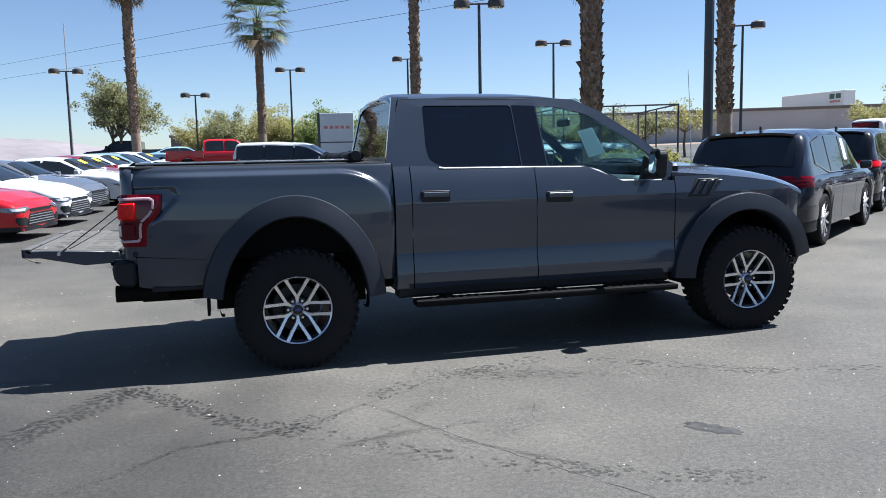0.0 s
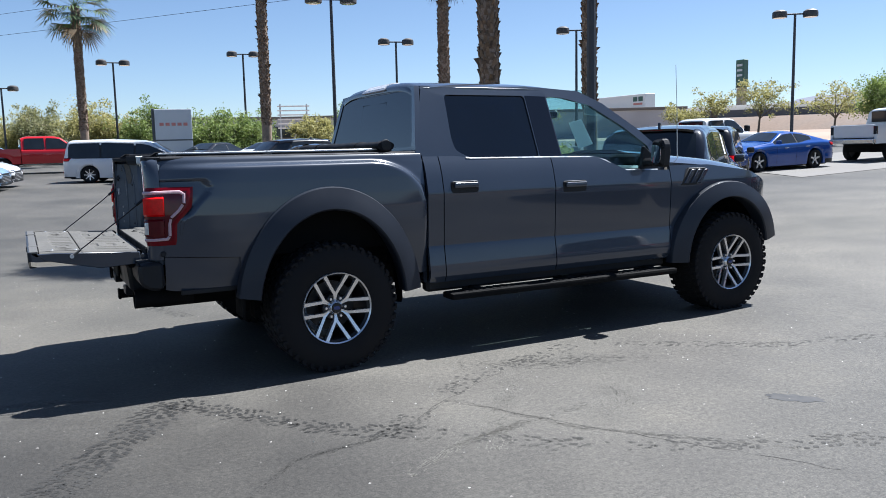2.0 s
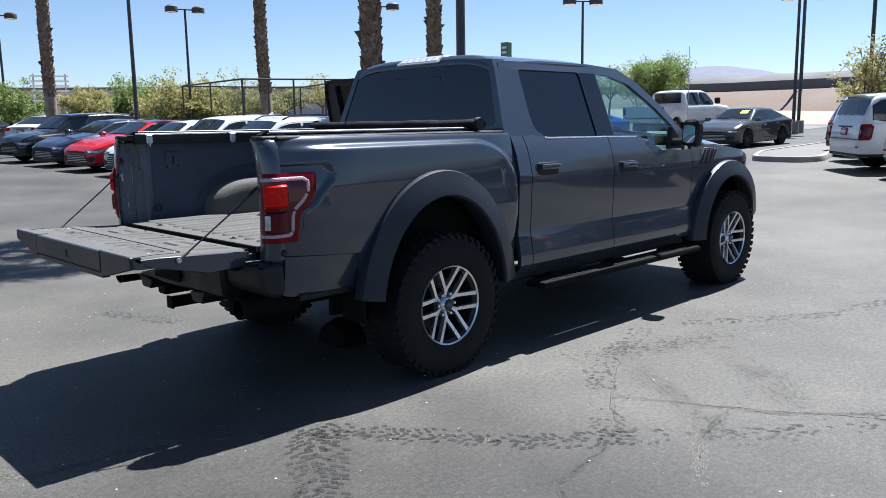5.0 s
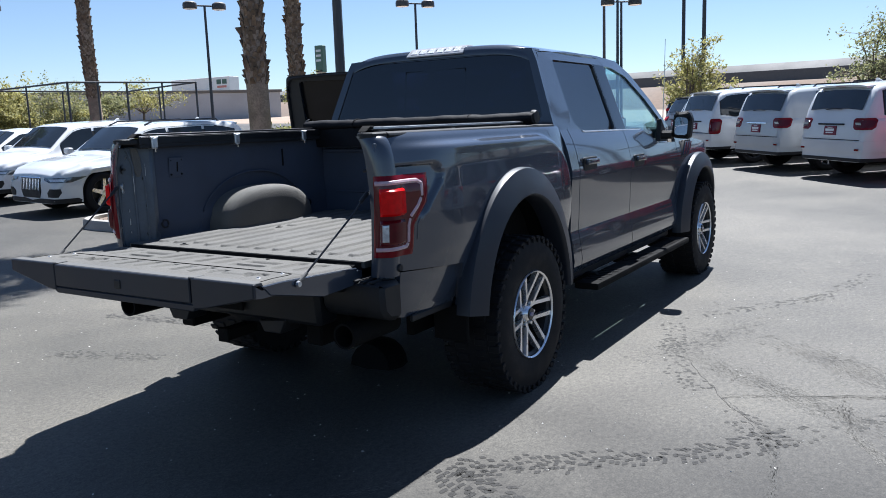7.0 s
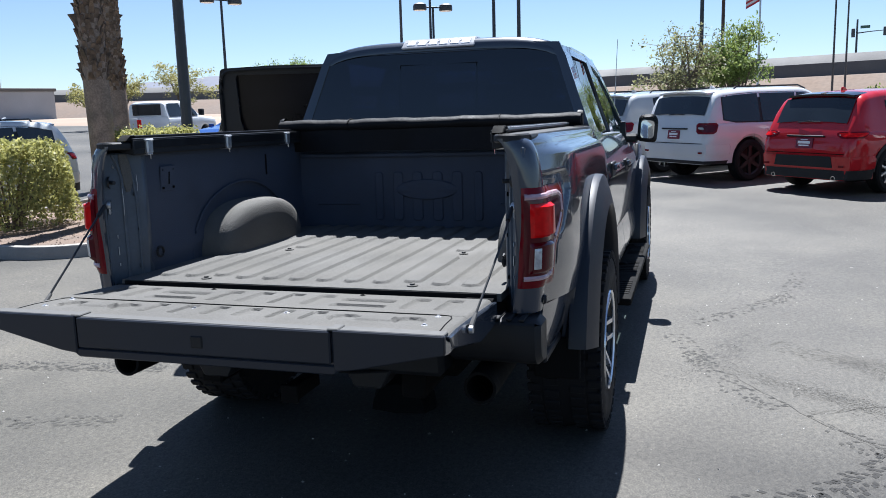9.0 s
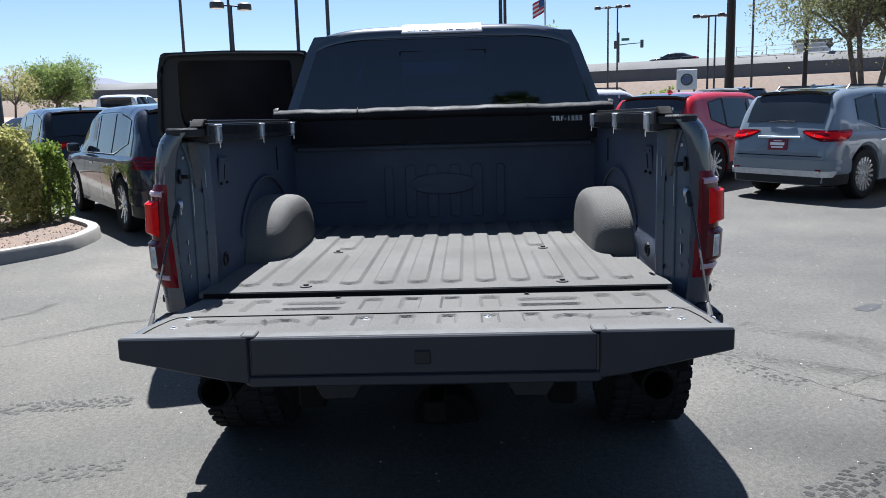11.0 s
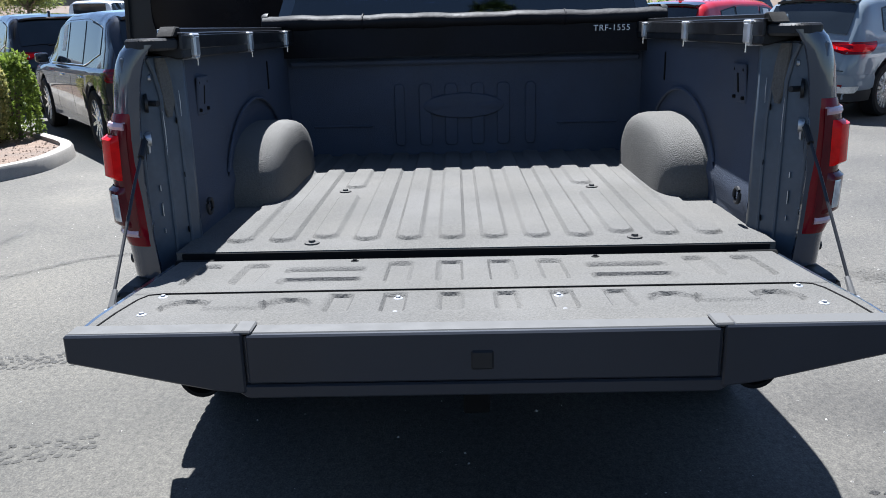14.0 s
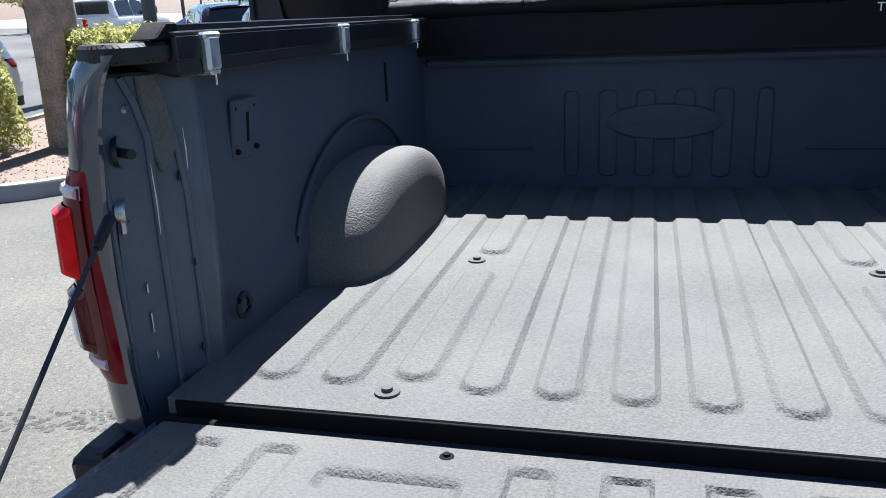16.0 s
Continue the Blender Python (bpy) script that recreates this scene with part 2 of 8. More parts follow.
def asphalt_material():
    m = bpy.data.materials.new("worn_asphalt")
    m.use_nodes = True
    nt = m.node_tree
    b = nt.nodes["Principled BSDF"]
    co = nt.nodes.new("ShaderNodeTexCoord")
    L = nt.links.new
    def tex(kind, s, detail=4.0, rough=0.5):
        n = nt.nodes.new("ShaderNodeTexNoise" if kind == "n" else "ShaderNodeTexVoronoi")
        n.inputs["Scale"].default_value = s
        if kind == "n":
            n.inputs["Detail"].default_value = detail
            n.inputs["Roughness"].default_value = rough
        L(co.outputs["Object"], n.inputs["Vector"])
        return n
    def ramp(src, stops):
        r = nt.nodes.new("ShaderNodeValToRGB")
        e = r.color_ramp.elements
        while len(e) < len(stops):
            e.new(0.5)
        for k, (p, c) in enumerate(stops):
            e[k].position, e[k].color = p, (*c, 1)
        L(src, r.inputs["Fac"])
        return r.outputs["Color"]
    def mix(a, c, f, mode="MIX"):
        x = nt.nodes.new("ShaderNodeMix")
        x.data_type, x.blend_type = "RGBA", mode
        for s, v in ((x.inputs[6], a), (x.inputs[7], c), (x.inputs[0], f)):
            if isinstance(v, float):
                s.default_value = v
            else:
                L(v, s)
        return x.outputs[2]
    broad = ramp(tex("n", 0.22, 5.0, 0.55).outputs["Fac"], [(0.34, (0.058, 0.0565, 0.051)), (0.50, (0.084, 0.080, 0.071)), (0.66, (0.108, 0.102, 0.089))])
    patch = ramp(tex("n", 0.9, 6.0, 0.62).outputs["Fac"], [(0.35, (0.89, 0.89, 0.90)), (0.55, (1, 1, 1)), (0.72, (1.11, 1.10, 1.07))])
    stone = ramp(tex("n", 120.0, 3.0, 0.7).outputs["Fac"], [(0.30, (0.62, 0.62, 0.63)), (0.5, (1, 1, 1)), (0.70, (1.42, 1.41, 1.37))])
    grit = ramp(tex("n", 36.0, 5.0, 0.85).outputs["Fac"], [(0.32, (0.58, 0.58, 0.59)), (0.5, (1, 1, 1)), (0.68, (1.42, 1.41, 1.38))])
    c = mix(mix(mix(broad, patch, 1.0, "MULTIPLY"), stone, 1.0, "MULTIPLY"), grit, 1.0, "MULTIPLY")
    chips = ramp(tex("v", 22.0).outputs["Distance"], [(0.045, (0.42, 0.41, 0.38)), (0.060, (0, 0, 0))])
    pick = ramp(tex("n", 3.1, 2.0).outputs["Fac"], [(0.56, (0, 0, 0)), (0.60, (1, 1, 1))])
    c = mix(c, mix(chips, pick, 1.0, "MULTIPLY"), 1.0, "ADD")
    # dry sand takes over beyond the lot
    sep = nt.nodes.new("ShaderNodeSeparateXYZ")
    L(co.outputs["Object"], sep.inputs[0])
    def beyond(sock, lo, hi):
        r = nt.nodes.new("ShaderNodeMapRange")
        r.inputs["From Min"].default_value, r.inputs["From Max"].default_value = lo, hi
        L(sock, r.inputs["Value"])
        return r.outputs["Result"]
    mx = nt.nodes.new("ShaderNodeMath")
    mx.operation = "MAXIMUM"
    # the asphalt is lighter and warmer in a strip near y = 3, darker beyond
    worn = ramp(beyond(sep.outputs["Y"], -2.5, 9.5), [(0.0, (0.96, 0.96, 0.97)), (0.44, (1.24, 1.215, 1.16)), (0.62, (1.04, 1.03, 1.01)), (1.0, (0.84, 0.84, 0.85))])
    c = mix(c, worn, 1.0, "MULTIPLY")
    # darker asphalt beside the tail, ragged border; its colour also deepens the truck's shadow
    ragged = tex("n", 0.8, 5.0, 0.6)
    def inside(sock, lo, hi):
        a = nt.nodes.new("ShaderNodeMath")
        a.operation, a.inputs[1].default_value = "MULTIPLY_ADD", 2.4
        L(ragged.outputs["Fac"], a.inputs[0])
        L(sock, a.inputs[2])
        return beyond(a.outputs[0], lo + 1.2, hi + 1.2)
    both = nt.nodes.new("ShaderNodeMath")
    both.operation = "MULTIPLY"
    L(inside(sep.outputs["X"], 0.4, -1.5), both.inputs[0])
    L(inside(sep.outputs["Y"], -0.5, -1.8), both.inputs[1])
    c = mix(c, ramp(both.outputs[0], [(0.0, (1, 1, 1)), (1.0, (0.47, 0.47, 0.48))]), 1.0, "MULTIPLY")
    L(beyond(sep.outputs["X"], 46, 48), mx.inputs[0])
    L(beyond(sep.outputs["Y"], 62, 64), mx.inputs[1])
    sand = ramp(tex("n", 0.05, 6.0).outputs["Fac"], [(0.35, (0.24, 0.175, 0.125)), (0.65, (0.31, 0.24, 0.18))])
    c = mix(c, sand, mx.outputs[0])
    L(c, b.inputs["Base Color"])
    b.inputs["Roughness"].default_value = 0.66
    b.inputs["Specular IOR Level"].default_value = 0.20
    u = nt.nodes.new("ShaderNodeBump")
    u.inputs["Strength"].default_value = 0.55
    u.inputs["Distance"].default_value = 0.006
    L(tex("n", 70.0, 4.0, 0.8).outputs["Fac"], u.inputs["Height"])
    L(u.outputs["Normal"], b.inputs["Normal"])
    return m


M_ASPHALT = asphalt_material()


M_TRACK = surf("dark_tyre_mark", (0.056, 0.054, 0.049), 0.70, spec=0.15, var=0.25, scale=4, fine=0.3, fine_scale=90, bump=0.4, bump_scale=110)
M_TRACKDARK = surf("black_tyre_mark", (0.034, 0.033, 0.031), 0.70, spec=0.15, var=0.25, scale=4, fine=0.3, fine_scale=90, bump=0.4, bump_scale=110)
M_DUST = surf("pale_dust_mark", (0.122, 0.116, 0.103), 0.66, spec=0.20, var=0.2, scale=4, fine=0.3, fine_scale=90, bump=0.4, bump_scale=110)
M_SMEAR = surf("dark_smear", (0.058, 0.056, 0.051), 0.66, spec=0.20, var=0.2, scale=3, fine=0.3, fine_scale=90, bump=0.4, bump_scale=110)
M_SLAB = surf("pale_concrete_drive", (0.145, 0.137, 0.124), 0.9, var=0.12, scale=0.6, fine=0.12, fine_scale=60, bump=0.2, bump_scale=90)

# ---- building helpers ----
def rise(x, y):
    """Height of the lot: level round the truck, climbing behind and to the side to fit the camera's view."""
    def soft(v, k=1.5):
        return k * math.log1p(math.exp(max(-40.0, min(40.0, v / k)))) if v < 40 * k else v
    return 0.024 * (soft(x - 6) - soft(x - 88, 4.0)) + 0.025 * (soft(y - 10) - soft(y - 60, 4.0))


def make(name, verts, faces, material, parent=None, label="", sharp=35, loc=None):
    me = bpy.data.meshes.new(name)
    me.from_pydata([tuple(v) for v in verts], [], faces)
    me.validate()
    for p in me.polygons:
        p.use_smooth = True
    me.set_sharp_from_angle(angle=radians(sharp))
    for m in (material if isinstance(material, (list, tuple)) else [material]):
        me.materials.append(m)
    ob = new(name, me)
    if loc is not None:
        ob.location = loc
    if parent is not None:
        ob.parent = parent
    if label:
        ob["label"] = label
    return ob


def part(name, geo, material, parent, label="", sharp=35):
    return make(name, geo[0], geo[1], material, parent, label, sharp)


def join(*geos):
    v, f = [], []
    for gv, gf in geos:
        n = len(v)
        v += list(gv)
        f += [tuple(i + n for i in face) for face in gf]
    return v, f


def moved(geo, m):
    return [tuple(m @ Vector(v)) for v in geo[0]], geo[1]


def mirrored(geo):
    return [(x, -y, z) for x, y, z in geo[0]], [tuple(reversed(f)) for f in geo[1]]


def box(x0, x1, y0, y1, z0, z1, bevel=0.0, segments=1):
    """A block between the given faces, its edges rounded."""
    bm = bmesh.new()
    bmesh.ops.create_cube(bm, size=1)
    for v in bm.verts:
        v.co = Vector(((x0 + x1) / 2 + v.co.x * (x1 - x0), (y0 + y1) / 2 + v.co.y * (y1 - y0), (z0 + z1) / 2 + v.co.z * (z1 - z0)))
    if bevel:
        bmesh.ops.bevel(bm, geom=bm.edges[:], offset=bevel, segments=segments, profile=0.6, affect="EDGES")
    bm.verts.index_update()
    geo = [tuple(v.co) for v in bm.verts], [tuple(v.index for v in f.verts) for f in bm.faces]
    bm.free()
    return geo


def prism(outline, axis, lo, hi, bevel=0.0):
    """An outline extruded along x, y or z from lo to hi."""
    bm = bmesh.new()
    def at(p, h):
        return {"x": (h, p[0], p[1]), "y": (p[0], h, p[1]), "z": (p[0], p[1], h)}[axis]
    a = [bm.verts.new(at(p, lo)) for p in outline]
    b = [bm.verts.new(at(p, hi)) for p in outline]
    bm.faces.new(a)
    bm.faces.new(b)
    n = len(a)
    for i in range(n):
        bm.faces.new((a[i], a[(i + 1) % n], b[(i + 1) % n], b[i]))
    bmesh.ops.recalc_face_normals(bm, faces=bm.faces[:])
    if bevel:
        bmesh.ops.bevel(bm, geom=bm.edges[:], offset=bevel, segments=1, profile=0.6, affect="EDGES")
    bm.verts.index_update()
    geo = [tuple(v.co) for v in bm.verts], [tuple(v.index for v in f.verts) for f in bm.faces]
    bm.free()
    return geo


def loft(rings, closed=True, caps=True):
    """Skins a row of rings that have equally many points."""
    n = len(rings[0])
    v = [p for r in rings for p in r]
    f = []
    for i in range(len(rings) - 1):
        for j in range(n if closed else n - 1):
            k = (j + 1) % n
            f.append((i * n + j, i * n + k, (i + 1) * n + k, (i + 1) * n + j))
    if caps and closed:
        f.append(tuple(reversed(range(n))))
        f.append(tuple((len(rings) - 1) * n + j for j in range(n)))
    return v, f


def tube(path, radii, sides=8):
    """A round bar along a path, its radius given once or point by point."""
    pts = [Vector(p) for p in path]
    if not isinstance(radii, (list, tuple)):
        radii = [radii] * len(pts)
    rings = []
    for i, p in enumerate(pts):
        d = (pts[min(i + 1, len(pts) - 1)] - pts[max(i - 1, 0)]).normalized()
        u = d.cross(Vector((0, 0, 1)) if abs(d.z) < 0.9 else Vector((1, 0, 0))).normalized()
        w = u.cross(d)
        rings.append([tuple(p + radii[i] * (math.cos(a) * u + math.sin(a) * w)) for a in (2 * math.pi * k / sides for k in range(sides))])
    return loft(rings)


def turned(profile, axis="y", sides=32, start=0.0):
    """A profile of (radius, height) turned about an axis."""
    rings = []
    for k in range(sides):
        a = start + 2 * math.pi * k / sides
        c, s = math.cos(a), math.sin(a)
        rings.append([{"y": (r * c, h, r * s), "z": (r * c, r * s, h), "x": (h, r * c, r * s)}[axis] for r, h in profile])
    n = len(profile)
    v = [p for r in rings for p in r]
    f = []
    for i in range(sides):
        k = (i + 1) % sides
        for j in range(n - 1):
            f.append((i * n + j, i * n + j + 1, k * n + j + 1, k * n + j))
    return v, f


def sheet(us, vs, fn, thick=None):
    """A grid of points fn(u, v); thick: a vector by which its back lies behind it."""
    v = [tuple(fn(a, b)) for a in us for b in vs]
    n, m = len(us), len(vs)
    f = [(i * m + j, (i + 1) * m + j, (i + 1) * m + j + 1, i * m + j + 1) for i in range(n - 1) for j in range(m - 1)]
    if thick is None:
        return v, f
    o = len(v)
    v += [(p[0] + thick[0], p[1] + thick[1], p[2] + thick[2]) for p in v]
    f += [tuple(reversed([i + o for i in q])) for q in f]
    rim = [i * m for i in range(n)] + [(n - 1) * m + j for j in range(1, m)] + [i * m + m - 1 for i in range(n - 2, -1, -1)] + [j for j in range(m - 2, 0, -1)]
    for a, b in zip(rim, rim[1:] + rim[:1]):
        f.append((b, a, a + o, b + o))
    return v, f


def plate(outline, holes, fn, thick):
    """A flat outline with holes, in two coordinates, laid on the surface fn(a, b) and thickened by a vector."""
    bm = bmesh.new()
    edges = []
    for loop in [outline, *holes]:
        vs = [bm.verts.new((p[0], p[1], 0)) for p in loop]
        edges += [bm.edges.new((vs[i], vs[(i + 1) % len(vs)])) for i in range(len(vs))]
    bmesh.ops.triangle_fill(bm, edges=edges, use_beauty=True, normal=(0, 0, 1))
    bm.verts.index_update()
    v = [tuple(fn(q.co.x, q.co.y)) for q in bm.verts]
    f = [tuple(q.index for q in face.verts) for face in bm.faces]
    rim = [tuple(q.index for q in e.verts) for e in bm.edges if len(e.link_faces) == 1]
    bm.free()
    o = len(v)
    v += [(p[0] + thick[0], p[1] + thick[1], p[2] + thick[2]) for p in v]
    f += [tuple(reversed([i + o for i in q])) for q in f]
    f += [(a, b, b + o, a + o) for a, b in rim]
    bm = bmesh.new()
    vs = [bm.verts.new(p) for p in v]
    for q in f:
        try:
            bm.faces.new([vs[i] for i in q])
        except ValueError:
            pass
    bmesh.ops.recalc_face_normals(bm, faces=bm.faces[:])
    bm.verts.index_update()
    geo = [tuple(q.co) for q in bm.verts], [tuple(q.index for q in face.verts) for face in bm.faces]
    bm.free()
    return geo


def rounded(points, r, steps=3):
    """An outline with its corners cut round."""
    out = []
    n = len(points)
    for i in range(n):
        p = Vector(points[i])
        a, b = Vector(points[i - 1]) - p, Vector(points[(i + 1) % n]) - p
        q = min(r, a.length * 0.45, b.length * 0.45)
        s, e = p + a.normalized() * q, p + b.normalized() * q
        for k in range(steps + 1):
            t = k / steps
            out.append(tuple((1 - t) ** 2 * s + 2 * t * (1 - t) * p + t * t * e))
    return out


def table(rows, x):
    """Reads a value between the rows (x, value)."""
    return float(np.interp(x, [r[0] for r in rows], [r[1] for r in rows]))


def spread(a, b, n):
    return [a + (b - a) * i / (n - 1) for i in range(n)]


def root(name, m, label, category, group=""):
    """The empty at the base of a thing."""
    ob = new(name)
    ob.matrix_world = m
    ob.empty_display_size = 0.2
    return tagged(ob, label, category, group)

# ---- ground ----
def ground_sheet():
    near = sorted(set([-30 + 2.0 * k for k in range(71)] + [-6 + 0.5 * k for k in range(40)]))
    xs = [-3000, -800, -200, -80, -45] + near + [125, 150, 190, 260, 400, 800, 3500]
    ys = [-3000, -800, -200, -100, -60] + sorted([-45 + 2.0 * k for k in range(76)] + [-8 + 0.5 * k for k in range(34) if k % 4 != 2]) + [125, 150, 190, 260, 400, 800, 3500]
    return sheet(xs, ys, lambda x, y: (x, y, rise(x, y)))


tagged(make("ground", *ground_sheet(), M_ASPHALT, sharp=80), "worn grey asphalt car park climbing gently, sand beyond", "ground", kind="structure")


def draped(points, z=0.004):
    return [(x, y, rise(x, y) + z) for x, y in points]


# rows of tread prints left on the asphalt
def tread_marks(path, width, pitch, name, label, material, broken=0.25, seed=1):
    rnd = random.Random(seed)
    v, f = [], []
    pts = [Vector(p) for p in path]
    total = sum((b - a).length for a, b in zip(pts, pts[1:]))
    n = int(total / pitch)
    for k in range(n):
        d = total * k / n
        for a, b in zip(pts, pts[1:]):
            if d <= (b - a).length:
                break
            d -= (b - a).length
        t = (b - a).normalized()
        p = a + t * d
        w = Vector((-t.y, t.x))
        fade = 0.5 + 0.3 * math.sin(0.31 * k + seed) + 0.2 * math.sin(0.11 * k + 2.0 * seed)
        for row in range(6):
            if rnd.random() < broken * (0.35 + 1.3 * fade):
                continue
            c = p + w * width * ((row + 0.5) / 6 - 0.5) + t * pitch * ((0.5 if row % 2 else 0.0) + rnd.gauss(0, 0.10)) + w * rnd.gauss(0, 0.012)
            hw, hl = width * 0.074 * rnd.uniform(0.75, 1.1), pitch * 0.34 * rnd.uniform(0.7, 1.1)
            skew = 0.35 if row < 3 else -0.35
            i = len(v)
            for su, sv in ((-1, -1), (1, -1), (1.1, 0.6), (0.5, 1), (-1, 0.9)):
                q = c + w * hw * su + t * (hl * sv + skew * hw * su)
                v.append((q.x, q.y, rise(q.x, q.y) + 0.0012))
            f.append((i, i + 1, i + 2, i + 3, i + 4))
    return tagged(make(name, v, f, material), label, "tyre marks", kind="stuff")


tread_marks([(-2.1, -2.75), (-1.74, -2.17), (-1.61, -1.97), (-1.47, -1.76), (-1.30, -1.51), (-1.10, -1.18)], 0.26, 0.046, "tyre_marks", "dark tread prints on the asphalt", M_TRACKDARK, 0.12, 1)
tread_marks([(-1.12, -1.21), (-0.86, -1.59), (-0.54, -2.04), (-0.32, -2.26), (-0.09, -2.43)], 0.19, 0.042, "tyre_marks", "dark broken tread prints on the asphalt", M_TRACKDARK, 0.30, 2)
tread_marks([(-0.25, -2.42), (0.10, -2.14), (0.38, -1.93), (0.71, -1.68), (1.32, -1.50), (1.74, -1.37)], 0.16, 0.036, "tyre_marks", "faint tread prints on the asphalt", M_TRACK, 0.60, 3)
tread_marks([(-0.11, -2.42), (0.31, -2.83), (0.71, -3.11), (1.22, -3.43), (1.89, -3.74)], 0.16, 0.040, "tyre_marks", "faint broken tread prints on the asphalt", M_TRACK, 0.60, 6)
tread_marks([(1.8, -1.45), (2.1, -1.55), (3.0, -2.2), (4.2, -2.5)], 0.15, 0.040, "tyre_marks", "faint broken tread prints on the asphalt", M_TRACK, 0.55, 7)
tread_marks([(0.10, 2.9), (0.15, 2.54), (0.22, 2.15), (0.28, 1.72)], 0.17, 0.036, "tyre_marks", "dark tread prints on the asphalt", M_TRACK, 0.25, 4)
tread_marks([(-0.80, 2.2), (-0.75, 1.96), (-0.66, 1.83), (-0.56, 1.41)], 0.16, 0.042, "tyre_marks", "faint broken tread prints on the asphalt", M_TRACK, 0.50, 5)


def crack(points, width, seed, label):
    """A jagged thin line in the surface."""
    rnd = random.Random(seed)
    pts = []
    for a, b in zip(points, points[1:]):
        a, b = Vector(a), Vector(b)
        n = max(2, int((b - a).length / 0.06))
        for k in range(n):
            t = (b - a).normalized()
            pts.append(a.lerp(b, k / n) + Vector((-t.y, t.x)) * rnd.gauss(0, 0.008))
    v, f = [], []
    for k, p in enumerate(pts):
        t = (pts[min(k + 1, len(pts) - 1)] - pts[max(k - 1, 0)]).normalized()
        w = Vector((-t.y, t.x)) * width * rnd.uniform(0.3, 1.2)
        for q in (p - w, p + w):
            v.append((q.x, q.y, rise(q.x, q.y) + 0.0016))
    f = [(2 * k, 2 * k + 2, 2 * k + 3, 2 * k + 1) for k in range(len(pts) - 1)]
    return tagged(make("crack", v, f, M_CRACK), label, "crack", kind="stuff")


M_OIL = surf("old_oil_stain", (0.024, 0.023, 0.022), 0.6, var=0.4, scale=20)
M_CRACK = surf("asphalt_crack", (0.048, 0.046, 0.043), 0.9, spec=0.1, var=0.3, scale=20)
crack([(0.30, -2.05), (0.49, -2.38), (0.71, -2.80), (0.93, -3.18), (1.13, -3.50), (1.37, -3.94)], 0.0020, 21, "fine dark crack in the asphalt")
crack([(0.97, -1.65), (0.24, -2.09), (-0.05, -2.30)], 0.0014, 22, "fine dark crack in the asphalt")



def brush(path, width, flecks, seed, material, name, label):
    """A broad brush of dust or rubber: many slim flecks lying along one line, thicker in its middle."""
    rnd = random.Random(seed)
    pts = [Vector(p) for p in path]
    v, f = [], []
    for _ in range(flecks):
        u = min(0.999, max(0.0, rnd.gauss(0.5, 0.24))) * (len(pts) - 1)
        a = min(int(u), len(pts) - 2)
        t = (pts[a + 1] - pts[a]).normalized()
        side = Vector((-t.y, t.x))
        p = pts[a].lerp(pts[a + 1], u - a) + side * rnd.gauss(0, width * 0.4)
        t = (t + side * rnd.gauss(0, 0.12)).normalized()
        side = Vector((-t.y, t.x))
        long, slim = rnd.uniform(0.006, 0.030), rnd.uniform(0.0012, 0.0034)
        i = len(v)
        for q in (p - t * long, p + side * slim, p + t * long, p - side * slim):
            v.append((q.x, q.y, rise(q.x, q.y) + 0.0010))
        f.append((i, i + 3, i + 2, i + 1))
    return tagged(make(name, v, f, material), label, name.replace("_", " "), kind="stuff")


for k, (way, wide, many) in enumerate((([(1.15, -1.50), (0.75, -2.01), (0.37, -2.54), (0.15, -2.85)], 0.15, 1500), ([(1.60, -2.00), (1.19, -2.55), (0.70, -2.95)], 0.20, 1600), ([(-0.35, -2.92), (0.05, -2.70), (0.45, -2.62), (0.95, -2.55)], 0.05, 900),
                                      ([(3.6, 3.75), (2.75, 3.44), (2.38, 3.45), (2.1, 3.70)], 0.05, 900), ([(1.3, 3.2), (1.99, 2.59), (2.25, 1.95)], 0.05, 800), ([(-2.75, -0.35), (-2.3, -0.75), (-1.75, -0.80), (-1.35, -1.10)], 0.05, 800),
                                      ([(0.36, -2.07), (0.67, -2.80), (1.4, -3.6)], 0.03, 600))):
    brush(way, wide, many, 51 + k, M_DUST, "dust_streak", "broad brush of pale dust on the asphalt")
brush([(-1.23, -2.90), (-1.00, -2.73), (-0.75, -2.48), (-0.37, -2.43), (-0.08, -2.32), (0.30, -2.06)], 0.03, 380, 61, M_SMEAR, "rubber_smear", "faint dark smear of rubber on the asphalt")
brush([(0.75, -1.45), (1.5, -1.75), (2.6, -2.1)], 0.20, 600, 62, M_SMEAR, "rubber_smear", "faint dark smear of rubber on the asphalt")


def stone_chips(n, seed):
    rnd = random.Random(seed)
    v, f = [], []
    for _ in range(n):
        x, y = rnd.uniform(-4.0, 4.0), rnd.choice((rnd.uniform(-4.0, -1.2), rnd.uniform(-2.0, 2.0), rnd.uniform(1.2, 4.0)))
        a, r = rnd.uniform(0, 6.28), rnd.uniform(0.003, 0.008)
        i = len(v)
        for k in range(4):
            q = a + k * 1.57
            v.append((x + r * rnd.uniform(0.6, 1.3) * math.cos(q), y + r * rnd.uniform(0.5, 1.2) * math.sin(q), rise(x, y) + 0.0005))
        v.append((x, y, rise(x, y) + 0.005))
        f += [(i + k, i + (k + 1) % 4, i + 4) for k in range(4)]
    return tagged(make("stone_chips", v, f, M_CHIP), "pale stone chips scattered on the asphalt", "stone chips", kind="stuff")


M_CHIP = surf("pale_stone_chip", (0.55, 0.53, 0.48), 0.8, var=0.2, scale=30)
stone_chips(260, 61)


